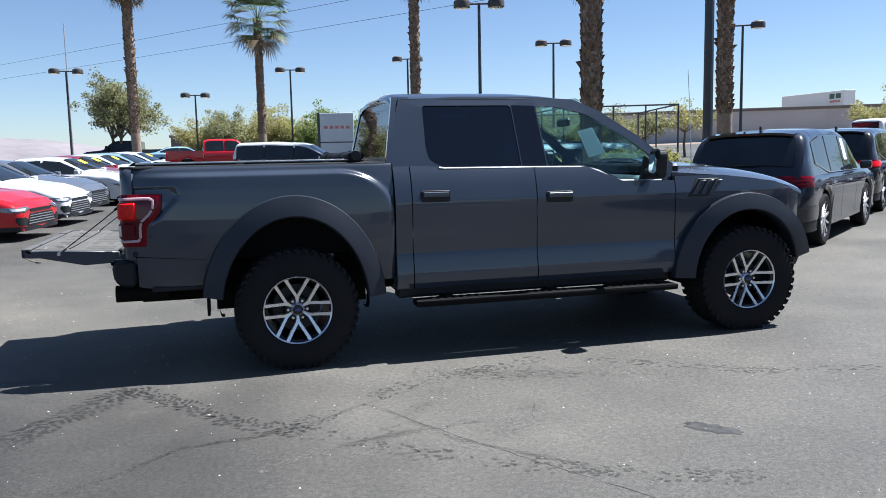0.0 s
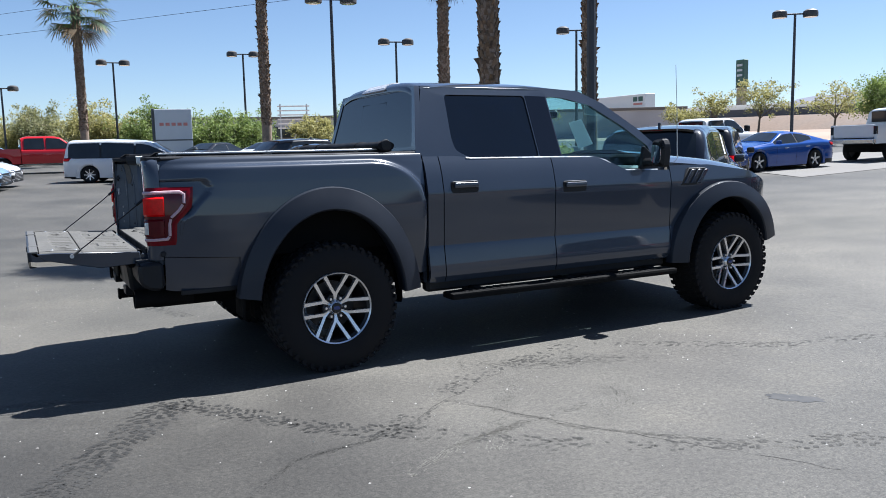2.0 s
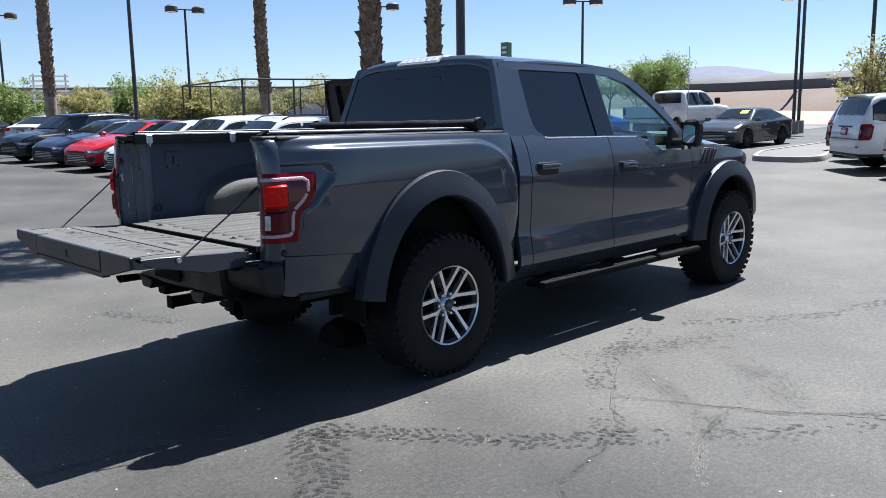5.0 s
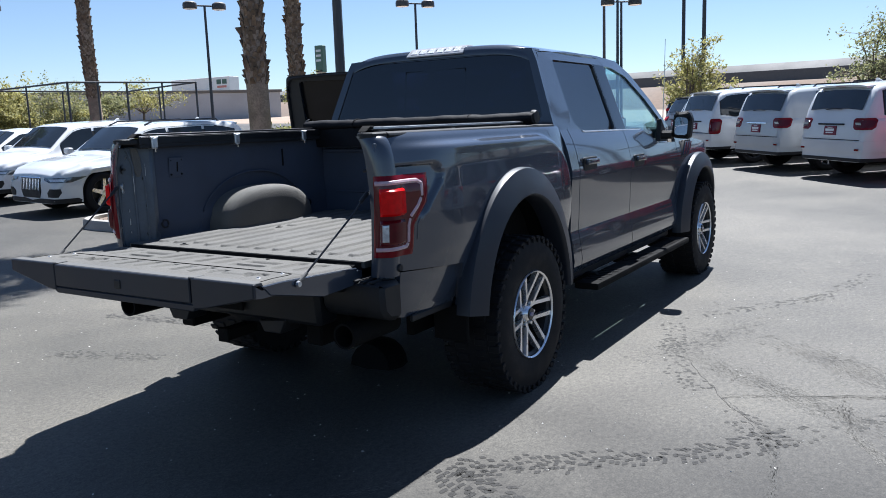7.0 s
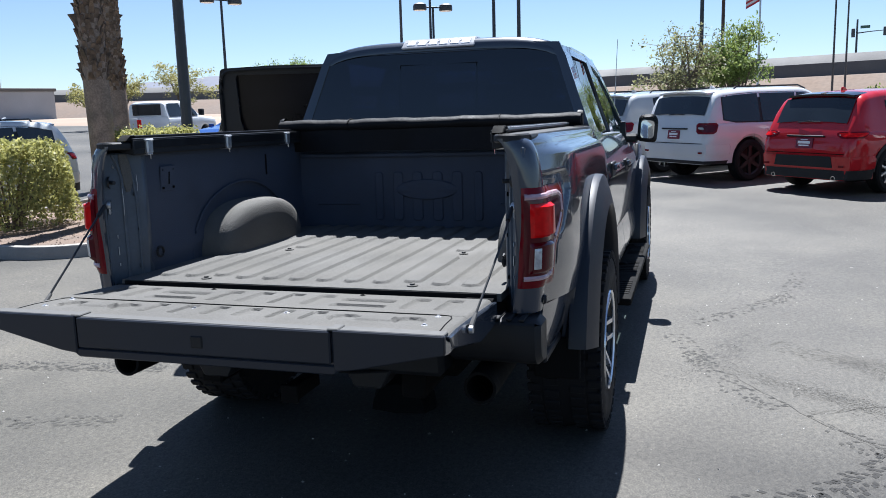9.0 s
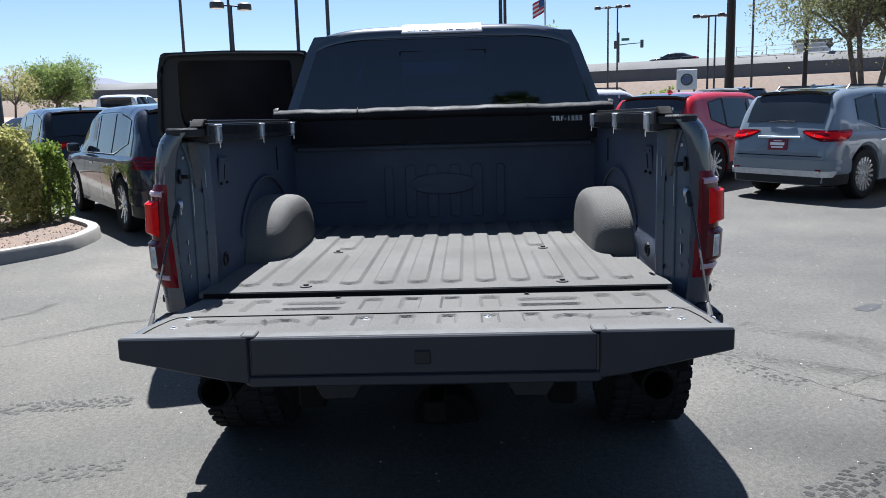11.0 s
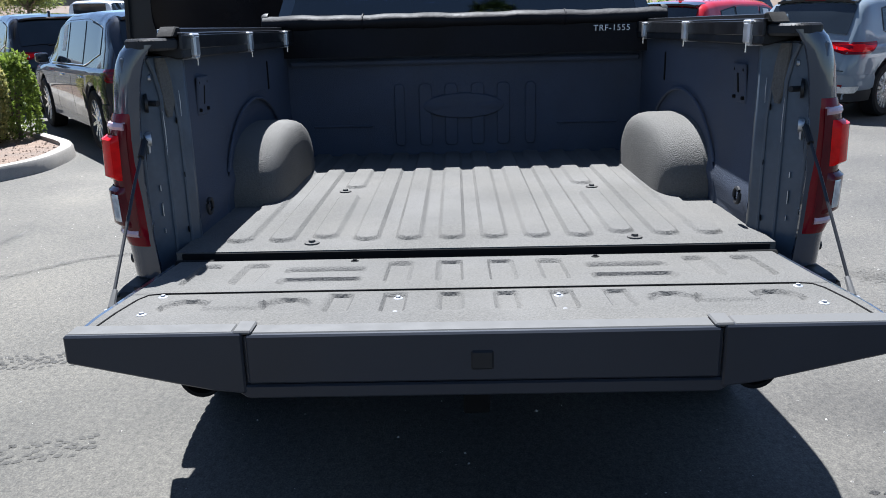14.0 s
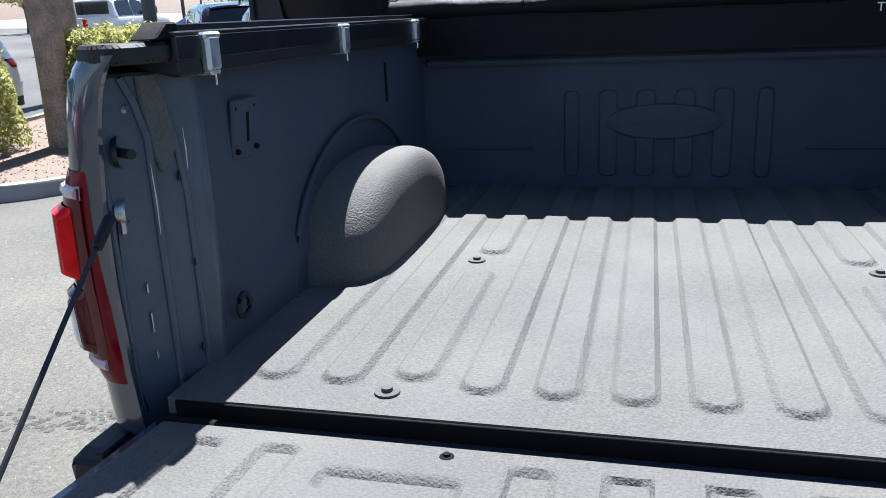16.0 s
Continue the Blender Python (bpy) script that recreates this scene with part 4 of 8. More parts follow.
part("hood", sheet(spread(0, 1, 24), spread(-1, 1, 33), hood_point, (0, 0, -0.03)), M_GREY, truck, sharp=60)
part("cowl", box(2.98, 3.16, -0.90, 0.90, 1.30, 1.40, 0.02), M_PLASTIC, truck)
part("grille", prism([(-0.62, 0.80), (0.62, 0.80), (0.70, 1.16), (-0.70, 1.16)], "x", 4.16, 4.29, 0.02), M_PLASTIC, truck, "black grille")
for s in (-1, 1):
    part("headlight", prism([(s * 0.64, 0.90), (s * 0.84, 0.94), (s * 0.84, 1.11), (s * 0.66, 1.15)], "x", 4.08, 4.31, 0.02), M_LENS, truck, "clear headlight")
part("front_bumper", prism([(-0.96, 0.60), (-0.90, 0.48), (0.90, 0.48), (0.96, 0.60), (0.93, 0.80), (-0.93, 0.80)], "x", 4.10, 4.33, 0.03), M_PLASTIC, truck, "black steel front bumper")
part("floor_pan", box(-1.0, 4.2, -0.62, 0.62, 0.52, 0.66, 0.03), M_UNDER, truck)
for s in (-1, 1):
    part("frame_rail", box(-1.10, 4.2, s * 0.45 - 0.05, s * 0.45 + 0.05, 0.46, 0.58, 0.01), M_UNDER, truck)
part("rear_axle", join(tube([(0, -0.85, 0.42), (0, 0.85, 0.42)], 0.05, 12), turned([(0.0, -0.13), (0.15, -0.10), (0.18, 0.0), (0.15, 0.10), (0.0, 0.13)], "x", 16)), M_UNDER, truck)
part("antenna", tube([(3.33, -0.80, 1.36), (3.30, -0.82, 1.75), (3.26, -0.84, 2.16)], [0.005, 0.0032, 0.0025], 6), M_ALU, truck, "thin whip antenna")


# wheels
def truck_wheel(x, side):
    m = root("wheel", pose(x, side * 0.93, 0.432, 0, 0, 0 if side < 0 else 180), "", "")
    m.parent = truck
    tyre_profile = [(0.235, -0.150), (0.255, -0.163), (0.33, -0.170), (0.395, -0.165), (0.425, -0.150), (0.432, -0.12), (0.432, 0.12), (0.425, 0.15), (0.395, 0.165), (0.33, 0.170), (0.255, 0.163), (0.235, 0.15)]
    tyre = part("tyre", turned(tyre_profile, "y", 48), M_TYRE, m, "black off-road tyre with blocky tread")
    blocks = []
    for k in range(42):
        a = 2 * math.pi * k / 42
        for row, (y0, y1, off) in enumerate(((-0.168, -0.105, 0.0), (-0.095, -0.025, 0.5), (0.025, 0.095, 0.0), (0.105, 0.168, 0.5))):
            b = a + off * 2 * math.pi / 42
            shape = box(-0.019, 0.019, y0, y1, 0.424, 0.440, 0.004)
            blocks.append(moved(shape, Matrix.Rotation(b, 4, "Y")))
    for k in range(42):
        a = 2 * math.pi * (k + 0.25) / 42
        for s in (-1, 1):
            blocks.append(moved(box(-0.014, 0.014, s * 0.161 - 0.006, s * 0.161 + 0.006, 0.400, 0.432, 0.003), Matrix.Rotation(a, 4, "Y")))
    tagged(part("tread", join(*blocks), M_TYRE, m), kind="stuff")
    rim = part("rim", turned([(0.242, -0.165), (0.238, -0.150), (0.222, -0.135), (0.212, -0.05), (0.205, 0.05), (0.21, 0.14)], "y", 48), M_RIMDARK, m, "dark wheel barrel with machined lip")
    part("rim_lip", turned([(0.235, -0.162), (0.243, -0.169), (0.246, -0.160), (0.239, -0.150), (0.235, -0.156), (0.235, -0.162)], "y", 48), M_RIM, m)
    part("brake_disc", turned([(0.0, -0.02), (0.17, -0.02), (0.17, 0.0), (0.0, 0.0)], "y", 32), M_RIMDARK, m)
    for k in range(6):
        a = 2 * math.pi * k / 6 + math.pi / 6
        for s in (-1, 1):
            # each spoke splits into two arms from hub to lip
            p = [(0.028, s * 0.018), (0.060, s * 0.035), (0.088, s * 0.0425), (0.165, s * 0.0415), (0.238, s * 0.0415)]
            w = [0.012, 0.0135, 0.0125, 0.0130, 0.0155]
            ring = []
            for (r, o), h in zip(p, w):
                yo = -0.118 - 0.040 * (r - 0.055) / 0.18
                ring.append([(o - h * 0.80, yo, r), (o + h * 0.80, yo, r), (o + h, yo + 0.03, r), (o - h, yo + 0.03, r)])
            part("spoke", moved(loft(ring), Matrix.Rotation(a, 4, "Y")), M_RIM, m)
    part("hub", turned([(0.0, -0.146), (0.030, -0.146), (0.038, -0.138), (0.050, -0.124), (0.055, -0.08)], "y", 24), M_RIM, m)
    part("hub_plate", turned([(0.0, -0.108), (0.085, -0.106), (0.095, -0.090), (0.095, -0.06)], "y", 24), M_RIMDARK, m)
    part("hub_badge", turned([(0.0, -0.150), (0.032, -0.149), (0.036, -0.144)], "y", 20), M_RIMDARK, m, "dark centre cap")
    part("badge_oval", moved(turned([(0.0, -0.1535), (0.024, -0.1525), (0.026, -0.149)], "y", 20), Matrix.Diagonal((1.0, 1.0, 0.5, 1))), M_BLUE, m, "blue oval emblem plate")
    for k in range(6):
        a = 2 * math.pi * (k + 0.5) / 6
        part("lug_nut", moved(turned([(0.0, -0.132), (0.009, -0.132), (0.011, -0.11), (0.011, -0.09)], "y", 8), Matrix.Rotation(a, 4, "Y") @ Matrix.Translation((0, 0, 0.068))), M_RIM, m)
    return m


for ax in AXLES:
    for s in (-1, 1):
        truck_wheel(ax, s)

# ---- cargo bed ----
FLOOR = 0.902


def bed_height(x, y):
    """Raised ribs of the bed floor, with soft shoulders and rounded ends."""
    q = abs((y / 0.1222) % 1.0 - 0.5) * 0.1222
    if abs(y) > 0.733:
        return FLOOR
    bolted = 0.366 < abs(y) < 0.489
    e = max(0.0, -(x + (1.006 if bolted else 1.036)))
    if bolted:
        e = max(e, 0.105 - abs(x + 0.376)) if abs(x + 0.376) < 0.11 else e
    d = math.hypot(q, e) if e > 0 else q
    t = max(0.0, min(1.0, (0.042 - d) / 0.014))
    return FLOOR + 0.0105 * t * t * (3 - 2 * t)


ys = [round(-0.8164 + 0.0052 * k, 4) for k in range(315)]
xs = [-1.163, -1.155, -1.10] + spread(-1.085, -1.000, 19) + [-0.95, -0.8, -0.6] + spread(-0.50, -0.25, 40) + [-0.12, 0.0, 0.2, 0.40, 0.52]
part("bed_floor", sheet(xs, ys, lambda x, y: (x + 0.018, y, bed_height(x, y)), (0, 0, -0.03)), M_LINER, truck, "ribbed bed floor with dusty grey sprayed liner", sharp=25)
for bx, by in ((-1.072, 0.455), (-1.072, -0.452), (-0.345, 0.456), (-0.345, -0.452)):
    b = part("floor_bolt", moved(turned([(0.0, 0.010), (0.009, 0.010), (0.010, 0.004), (0.021, 0.003), (0.022, 0.0)], "z", 16), Matrix.Translation((bx, by, FLOOR + 0.001))), M_BOLT, truck, "floor bolt and washer under grey liner")
for s in (-1, 1):
    def inner(x, z, s=s):
        y = 0.815 - 0.010 * max(0.0, min(1.0, (1.10 - z) / 0.2))
        y -= 0.012 * math.exp(-((z - 1.02 - 0.05 * x) / 0.03) ** 2)
        return (x, s * y, z)
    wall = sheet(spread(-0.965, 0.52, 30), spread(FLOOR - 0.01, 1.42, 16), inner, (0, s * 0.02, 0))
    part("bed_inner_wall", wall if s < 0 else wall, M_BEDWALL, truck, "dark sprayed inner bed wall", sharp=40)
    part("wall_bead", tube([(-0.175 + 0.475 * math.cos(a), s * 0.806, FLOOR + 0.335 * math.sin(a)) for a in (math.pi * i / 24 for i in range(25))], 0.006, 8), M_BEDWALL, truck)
    # wheel housing, a rounded hump against the side
    def hump(u, v, s=s):
        a, b = math.pi * u, math.pi / 2 * v
        ca, sa, cb, sb = math.cos(a), math.sin(a), math.cos(b), math.sin(b)
        ex, et = 0.80, 0.30
        r = max(0.0, cb) ** et
        return (-0.175 - 0.405 * math.copysign(abs(ca) ** ex, ca) * r, s * (0.825 - 0.180 * sb ** et), FLOOR - 0.006 + 0.252 * abs(sa) ** ex * r)
    part("wheel_housing", sheet(spread(0, 1, 37), [0, 0.12, 0.25, 0.38, 0.5, 0.6, 0.7, 0.78, 0.85, 0.9, 0.94, 0.97, 0.985, 0.995, 1.0], hump), M_LINER, truck, "rounded wheel housing under grey sprayed liner", sharp=75)
    # rail cap, tonneau track and clamps
    part("rail_cap", prism(rounded([(s * 0.785, 1.415), (s * 0.918, 1.450), (s * 0.912, 1.468), (s * 0.80, 1.474), (s * 0.772, 1.464), (s * 0.768, 1.415)], 0.010), "x", -1.055, 0.70, 0.004), M_PLASTIC, truck, "black bed rail cap")
    track = part("cover_rail", box(-1.06, 0.55, s * 0.800 - 0.033, s * 0.800 + 0.033, 1.477, 1.485, 0.002), M_RAIL, truck, "black anodised tonneau cover rail")
    part("rail_lip", box(-1.06, 0.55, s * 0.815 - 0.006, s * 0.815 + 0.006, 1.484, 1.497, 0.002), M_RAIL, track)
    part("rail_skirt", box(-1.06, 0.55, s * 0.771 - 0.005, s * 0.771 + 0.005, 1.440, 1.479, 0.002), M_RAIL, track)
    part("rail_edge", box(-1.05, 0.54, s * 0.831 - 0.003, s * 0.831 + 0.003, 1.484, 1.494, 0.001), M_ALU, track)
    part("rail_end", prism([(-1.10, 1.474), (-1.03, 1.474), (-1.03, 1.499), (-1.062, 1.500)], "y", s * 0.80 - 0.022, s * 0.80 + 0.022, 0.003), M_UNDER, track)
    for cx in (-0.965, -0.345, 0.272):
        clamp = part("rail_clamp", join(box(cx - 0.021, cx + 0.021, s * 0.764 - 0.010, s * 0.764 + 0.010, 1.418, 1.478, 0.006), box(cx - 0.027, cx + 0.027, s * 0.785 - 0.030, s * 0.785 + 0.030, 1.470, 1.482, 0.004), box(cx - 0.016, cx + 0.016, s * 0.785 - 0.030, s * 0.785 + 0.026, 1.412, 1.422, 0.004)), M_ALU, track, "aluminium rail clamp")
        part("clamp_bolt", tube([(cx + 0.004, s * 0.760, 1.43), (cx + 0.004, s * 0.760, 1.395)], 0.004, 8), M_CHROME, clamp)
    part("rail_cap_end", prism(rounded([(-1.052, s * 0.775), (-1.105, s * 0.790), (-1.150, s * 0.812), (-1.160, s * 0.845), (-1.140, s * 0.890), (-1.052, s * 0.916)], 0.015), "z", 1.440, 1.471, 0.006), M_PLASTIC, truck)
    # tail post at the end of the bed side
    A, B = Vector((-1.142, 0.880)), Vector((-0.975, 0.800))
    def on_post(q, z, lift=0.0, s=s):
        """A place on the slanting face between lamp and bed wall."""
        p = A.lerp(B, q) + Vector((-0.43, -0.90)) * lift
        return (p.x, s * p.y, z)
    turn = Matrix.Rotation(-s * radians(64.5), 4, "Z")
    plan = [(-1.150, s * 0.905), (-1.146, s * 0.884), (-1.135, s * 0.874), (-1.10, s * 0.860), (-1.015, s * 0.8195), (-0.985, s * 0.803), (-0.975, s * 0.797), (-0.94, s * 0.806), (-0.94, s * 0.86), (-1.08, s * 0.93)]
    tail = part("tail_post", prism(plan, "z", 0.80, 1.425, 0.005), M_POST, truck, "painted bed end post, scuffed, with latch striker and bolts")
    part("post_flange", tube([on_post(0.48, z, 0.001) for z in (0.84, 1.05, 1.24, 1.32)] + [on_post(0.40, 1.38, 0.001), on_post(0.30, 1.42, 0.001)], 0.007, 8), M_POST, tail)
    part("post_flange", tube([on_post(0.04, z, 0.0) for z in (0.86, 1.10, 1.30, 1.42)], 0.006, 8), M_POST, tail)
    part("post_seam", tube([on_post(q, z, 0.0005) for q, z in ((0.12, 1.425), (0.10, 1.38), (0.03, 1.335), (0.01, 1.29), (0.02, 1.24), (0.09, 1.215), (0.07, 1.15), (0.05, 1.06), (0.06, 0.99), (0.0, 0.96), (0.10, 0.86))], 0.0022, 5), M_UNDER, tail)
    part("post_flange", tube([on_post(0.80, z, 0.001) for z in (0.87, 1.05, 1.22)] + [on_post(0.74, 1.32, 0.001), on_post(0.60, 1.41, 0.001)], 0.006, 8), M_POST, tail)
    part("liner_flap", loft([[on_post(q0, z, 0.003), on_post(q0 + 0.02, z, 0.0075), on_post(q1 - 0.02, z, 0.0075), on_post(q1, z, 0.003)] for z, q0, q1 in ((1.262, 0.56, 0.66), (1.30, 0.50, 0.74), (1.36, 0.46, 0.72), (1.405, 0.44, 0.66), (1.42, 0.44, 0.62))], True, True), M_LINER, tail, "edge of the sprayed liner lapping over the post")
    for q, z0, z1 in ((0.46, 1.16, 1.28), (0.82, 1.26, 1.33)):
        part("worn_edge", tube([on_post(q, z0, 0.0075), on_post(q + 0.004, (z0 + z1) / 2, 0.0085), on_post(q, z1, 0.0075)], [0.0004, 0.0014, 0.0004], 5), M_ALU, tail, "line of paint worn to bare metal")
    def corner(z, a, s=s):
        # the painted skin rolls round from the side to the tail
        out = table(TAIL_W, z)
        if a > math.pi / 2:
            return (-1.156, s * (out - 0.074 - 0.02 * (a - math.pi / 2) / 0.3), z)
        return (-1.082 - 0.074 * math.sin(a), s * (out - 0.074 * (1 - math.cos(a))), z)
    skin_geo = sheet(spread(0.835, 1.456, 34), spread(0, math.pi / 2, 9) + [math.pi / 2 + 0.3], corner, (0.010, 0, 0))
    part("bed_corner", skin_geo if s > 0 else (skin_geo[0], [tuple(reversed(f)) for f in skin_geo[1]]), M_GREY, truck, sharp=60)
    part("striker", join(tube([on_post(0.19, 1.306), on_post(0.19, 1.306, 0.045)], 0.008, 10), moved(turned([(0.0, -0.004), (0.024, -0.004), (0.026, 0.004)], "x", 16), Matrix.Translation(on_post(0.19, 1.306, 0.001)) @ turn)), M_RIMDARK, tail, "steel latch striker")
    part("cable_anchor", join(moved(turned([(0.0, -0.010), (0.016, -0.010), (0.019, 0.0), (0.019, 0.006)], "x", 16), Matrix.Translation(on_post(0.15, 1.212, 0.004)) @ turn), moved(box(-0.006, 0.003, -0.012, 0.012, -0.032, 0.026, 0.005), Matrix.Translation(on_post(0.15, 1.204, 0.002)) @ turn)), M_ALU, tail, "zinc cable anchor plate")
    for q, bz in ((0.03, 1.236), (0.05, 0.983), (0.33, 1.37)):
        part("bolt", moved(turned([(0.0, -0.007), (0.007, -0.007), (0.008, 0.0), (0.010, 0.002)], "x", 10), Matrix.Translation(on_post(q, bz, 0.001)) @ turn), M_ALU, tail)
    for q, bz in ((0.74, 1.25), (0.75, 0.938), (0.79, 1.097)):
        part("post_hole", moved(turned([(0.0, -0.0015), (0.008, -0.001), (0.009, 0.001)], "x", 12), Matrix.Translation(on_post(q, bz, 0.001)) @ turn), M_UNDER, tail)
    for bz, h in ((1.014, 0.018), (1.075, 0.008), (0.955, 0.006)):
        part("scuff", moved(box(-0.0012, 0.001, -0.006, 0.006, -h, h, 0.0005), Matrix.Translation(on_post(0.28, bz, 0.001)) @ turn), M_ALU, tail, "patch of bare scraped metal")
    plate_geo = moved(box(-0.050, 0.050, -0.005, 0.004, -0.058, 0.058, 0.003), pose(-0.793, s * 0.812, 1.299, s * 5, 0, 0))
    anchor = part("tie_down_plate", plate_geo, M_BEDWALL, truck, "dark plate with a keyhole slot on the bed wall")
    part("keyhole", moved(box(-0.008, 0.008, -0.0065, 0.0065, -0.030, 0.032, 0.004), pose(-0.785, s * 0.812, 1.300, s * 5, 0, 0)), M_UNDER, anchor)
    for px, pz in ((-0.83, 1.34), (-0.755, 1.34), (-0.83, 1.258), (-0.755, 1.258)):
        part("rivet", moved(turned([(0.0, -0.0095), (0.005, -0.0085), (0.006, 0.0)], "y", 8), Matrix.Translation((px, s * 0.812, pz)) @ (Matrix.Rotation(math.pi, 4, "Z") if s < 0 else Matrix())), M_UNDER, anchor)
    part("wall_slot", box(0.095, 0.112, s * 0.815 - 0.004, s * 0.815 + 0.004, 1.25, 1.365, 0.004), M_UNDER, truck)
    for k, (tx, tz) in enumerate(((-0.925, 0.985), (0.30, 0.98))):
        part("tie_down", tube([(tx + 0.022 * math.cos(a), s * 0.780, tz + 0.022 * math.sin(a)) for a in (2 * math.pi * i / 16 for i in range(17))], 0.006, 6), M_PLASTIC, truck, "black tie-down ring")
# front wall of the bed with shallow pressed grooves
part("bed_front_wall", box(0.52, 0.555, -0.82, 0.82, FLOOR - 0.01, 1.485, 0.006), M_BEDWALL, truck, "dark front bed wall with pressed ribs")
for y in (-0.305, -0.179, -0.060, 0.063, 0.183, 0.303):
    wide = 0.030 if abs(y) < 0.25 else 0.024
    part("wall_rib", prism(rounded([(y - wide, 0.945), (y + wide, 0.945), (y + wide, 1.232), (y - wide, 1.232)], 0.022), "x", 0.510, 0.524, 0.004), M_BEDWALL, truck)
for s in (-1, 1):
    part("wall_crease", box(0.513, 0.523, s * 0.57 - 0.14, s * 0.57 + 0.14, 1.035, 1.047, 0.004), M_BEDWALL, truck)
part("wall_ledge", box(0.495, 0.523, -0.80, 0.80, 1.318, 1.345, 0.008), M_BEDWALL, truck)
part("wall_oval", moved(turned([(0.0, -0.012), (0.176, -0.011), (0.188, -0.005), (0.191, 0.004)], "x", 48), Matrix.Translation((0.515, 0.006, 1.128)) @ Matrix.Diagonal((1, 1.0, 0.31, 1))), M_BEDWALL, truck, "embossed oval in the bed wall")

# rolled-up soft cover against the cab
cover = root("tonneau_cover", pose(0.50, 0, 1.48), "black vinyl soft tonneau cover rolled up behind the cab", "bed cover")
rings = []
for k in range(31):
    y = -0.895 + 1.79 * k / 30
    wob = 0.0022 * math.sin(k * 1.9) + 0.0022 * math.sin(k * 0.7 + 1)
    rings.append([((0.050 + wob * math.sin(3 * a)) * 1.25 * math.cos(a) - 0.02, y, 0.030 + (0.034 + wob) * math.sin(a)) for a in (2 * math.pi * j / 20 for j in range(20))])
part("roll", loft(rings), M_VINYL, cover, sharp=60)
part("flap", sheet(spread(0, 1, 6), spread(-0.86, 0.86, 30), lambda u, y: (-0.055 + 0.015 * math.sin(9 * y) * u, y, 0.035 - 0.155 * u), (0.012, 0, 0)), M_VINYL, cover, sharp=60)
for s in (-1, 1):
    part("end_cap", moved(turned([(0.0, 0.0), (0.037, 0.002), (0.042, 0.014), (0.042, 0.03)], "y", 20), Matrix.Translation((-0.02, s * 0.905, 0.036)) @ (Matrix.Rotation(math.pi, 4, "Z") if s > 0 else Matrix())), M_PLASTIC, cover)
for y in (-0.45, 0.45):
    part("strap", tube([(-0.02 + 0.064 * math.cos(a), y, 0.030 + 0.035 * math.sin(a)) for a in (2 * math.pi * j / 20 for j in range(21))], 0.004, 6), M_VINYL, cover)

# the cover's name, printed small at one end
letters = bpy.data.curves.new("cover_text", "FONT")
letters.body, letters.size, letters.extrude, letters.align_x, letters.space_character = "TRF-1555", 0.036, 0.0008, "CENTER", 1.15
holder = new("cover_text_source", letters)
text_mesh = bpy.data.meshes.new_from_object(holder)
bpy.data.objects.remove(holder)
text_mesh.materials.append(M_WHITE)
text = new("printed_letters", text_mesh)
text.matrix_world = Matrix(((0, 0, -1, -0.070), (-1, 0, 0, -0.655), (0, 1, 0, -0.030), (0, 0, 0, 1)))
text.parent = cover

# ---- tailgate, lowered ----
under = [(-0.806, 0.888), (-0.806, 0.834), (-0.52, 0.772), (-0.44, 0.760), (0.44, 0.760), (0.52, 0.772), (0.806, 0.834), (0.806, 0.888)]
rings = []
for x, k, dz in ((-1.832, 1.0, 0.0), (-1.80, 1.002, -0.004), (-1.50, 0.985, -0.012), (-1.262, 0.975, -0.030)):
    rings.append([(x, y * k, (z + dz if z < 0.88 else 0.834 if x > -1.3 else 0.846 if x > -1.6 else 0.862 if x > -1.82 else 0.882)) for y, z in under])
gate = part("tailgate", loft(rings), M_GREY, truck, "lowered tailgate, its inner face under grey sprayed liner", sharp=30)
gate.location = (0.028, 0, 0.033)
POCKETS = []
for s in (-1, 1):
    POCKETS += [(-1.374, s * 0.684, 0.098, 0.028), (-1.374, s * 0.562, 0.098, 0.029), (-1.350, s * 0.377, 0.026, 0.098), (-1.455, s * 0.376, 0.026, 0.098),
                (-1.374, s * 0.192, 0.098, 0.031), (-1.374, s * 0.064, 0.102, 0.031), (-1.643, s * 0.302, 0.066, 0.026), (-1.643, s * 0.183, 0.068, 0.026), (-1.643, s * 0.061, 0.066, 0.025),
                ]
DISCS = [(-1.655, s * y, 0.052) for s in (-1, 1) for y in (0.413, 0.633)]


def gate_top(x, y):
    h = 0.0
    for cx, cy, hx, hy in POCKETS:
        dx, dy = abs(x - cx) - hx + 0.012, abs(y - cy) - hy + 0.012
        d = math.hypot(max(dx, 0), max(dy, 0)) + min(max(dx, dy), 0) - 0.012
        h = max(h, min(1.0, max(0.0, (0.003 - d) / 0.008)))
    for cx, cy, r in DISCS:
        d = math.hypot(x - cx, y - cy) - r
        h = max(h, min(1.0, max(0.0, (0.002 - d) / 0.007)))
    # a raised pad joins each pair of discs
    pad = 0.0
    if h == 0.0:
        dx, dy = abs(x + 1.655) - 0.034, abs(abs(y) - 0.523) - 0.13
        pad = min(1.0, max(0.0, -max(dx, dy) / 0.008))
    seam = max(0.0, 1 - abs(x + 1.553) / 0.006)
    edge = max(0.0, (abs(y) - 0.780) / 0.018) ** 2
    # the inner face falls slightly towards the hinge
    return 0.886 - 0.024 * max(0.0, (x + 1.70) / 0.44) - 0.0095 * h + 0.005 * pad - 0.007 * seam - 0.012 * edge


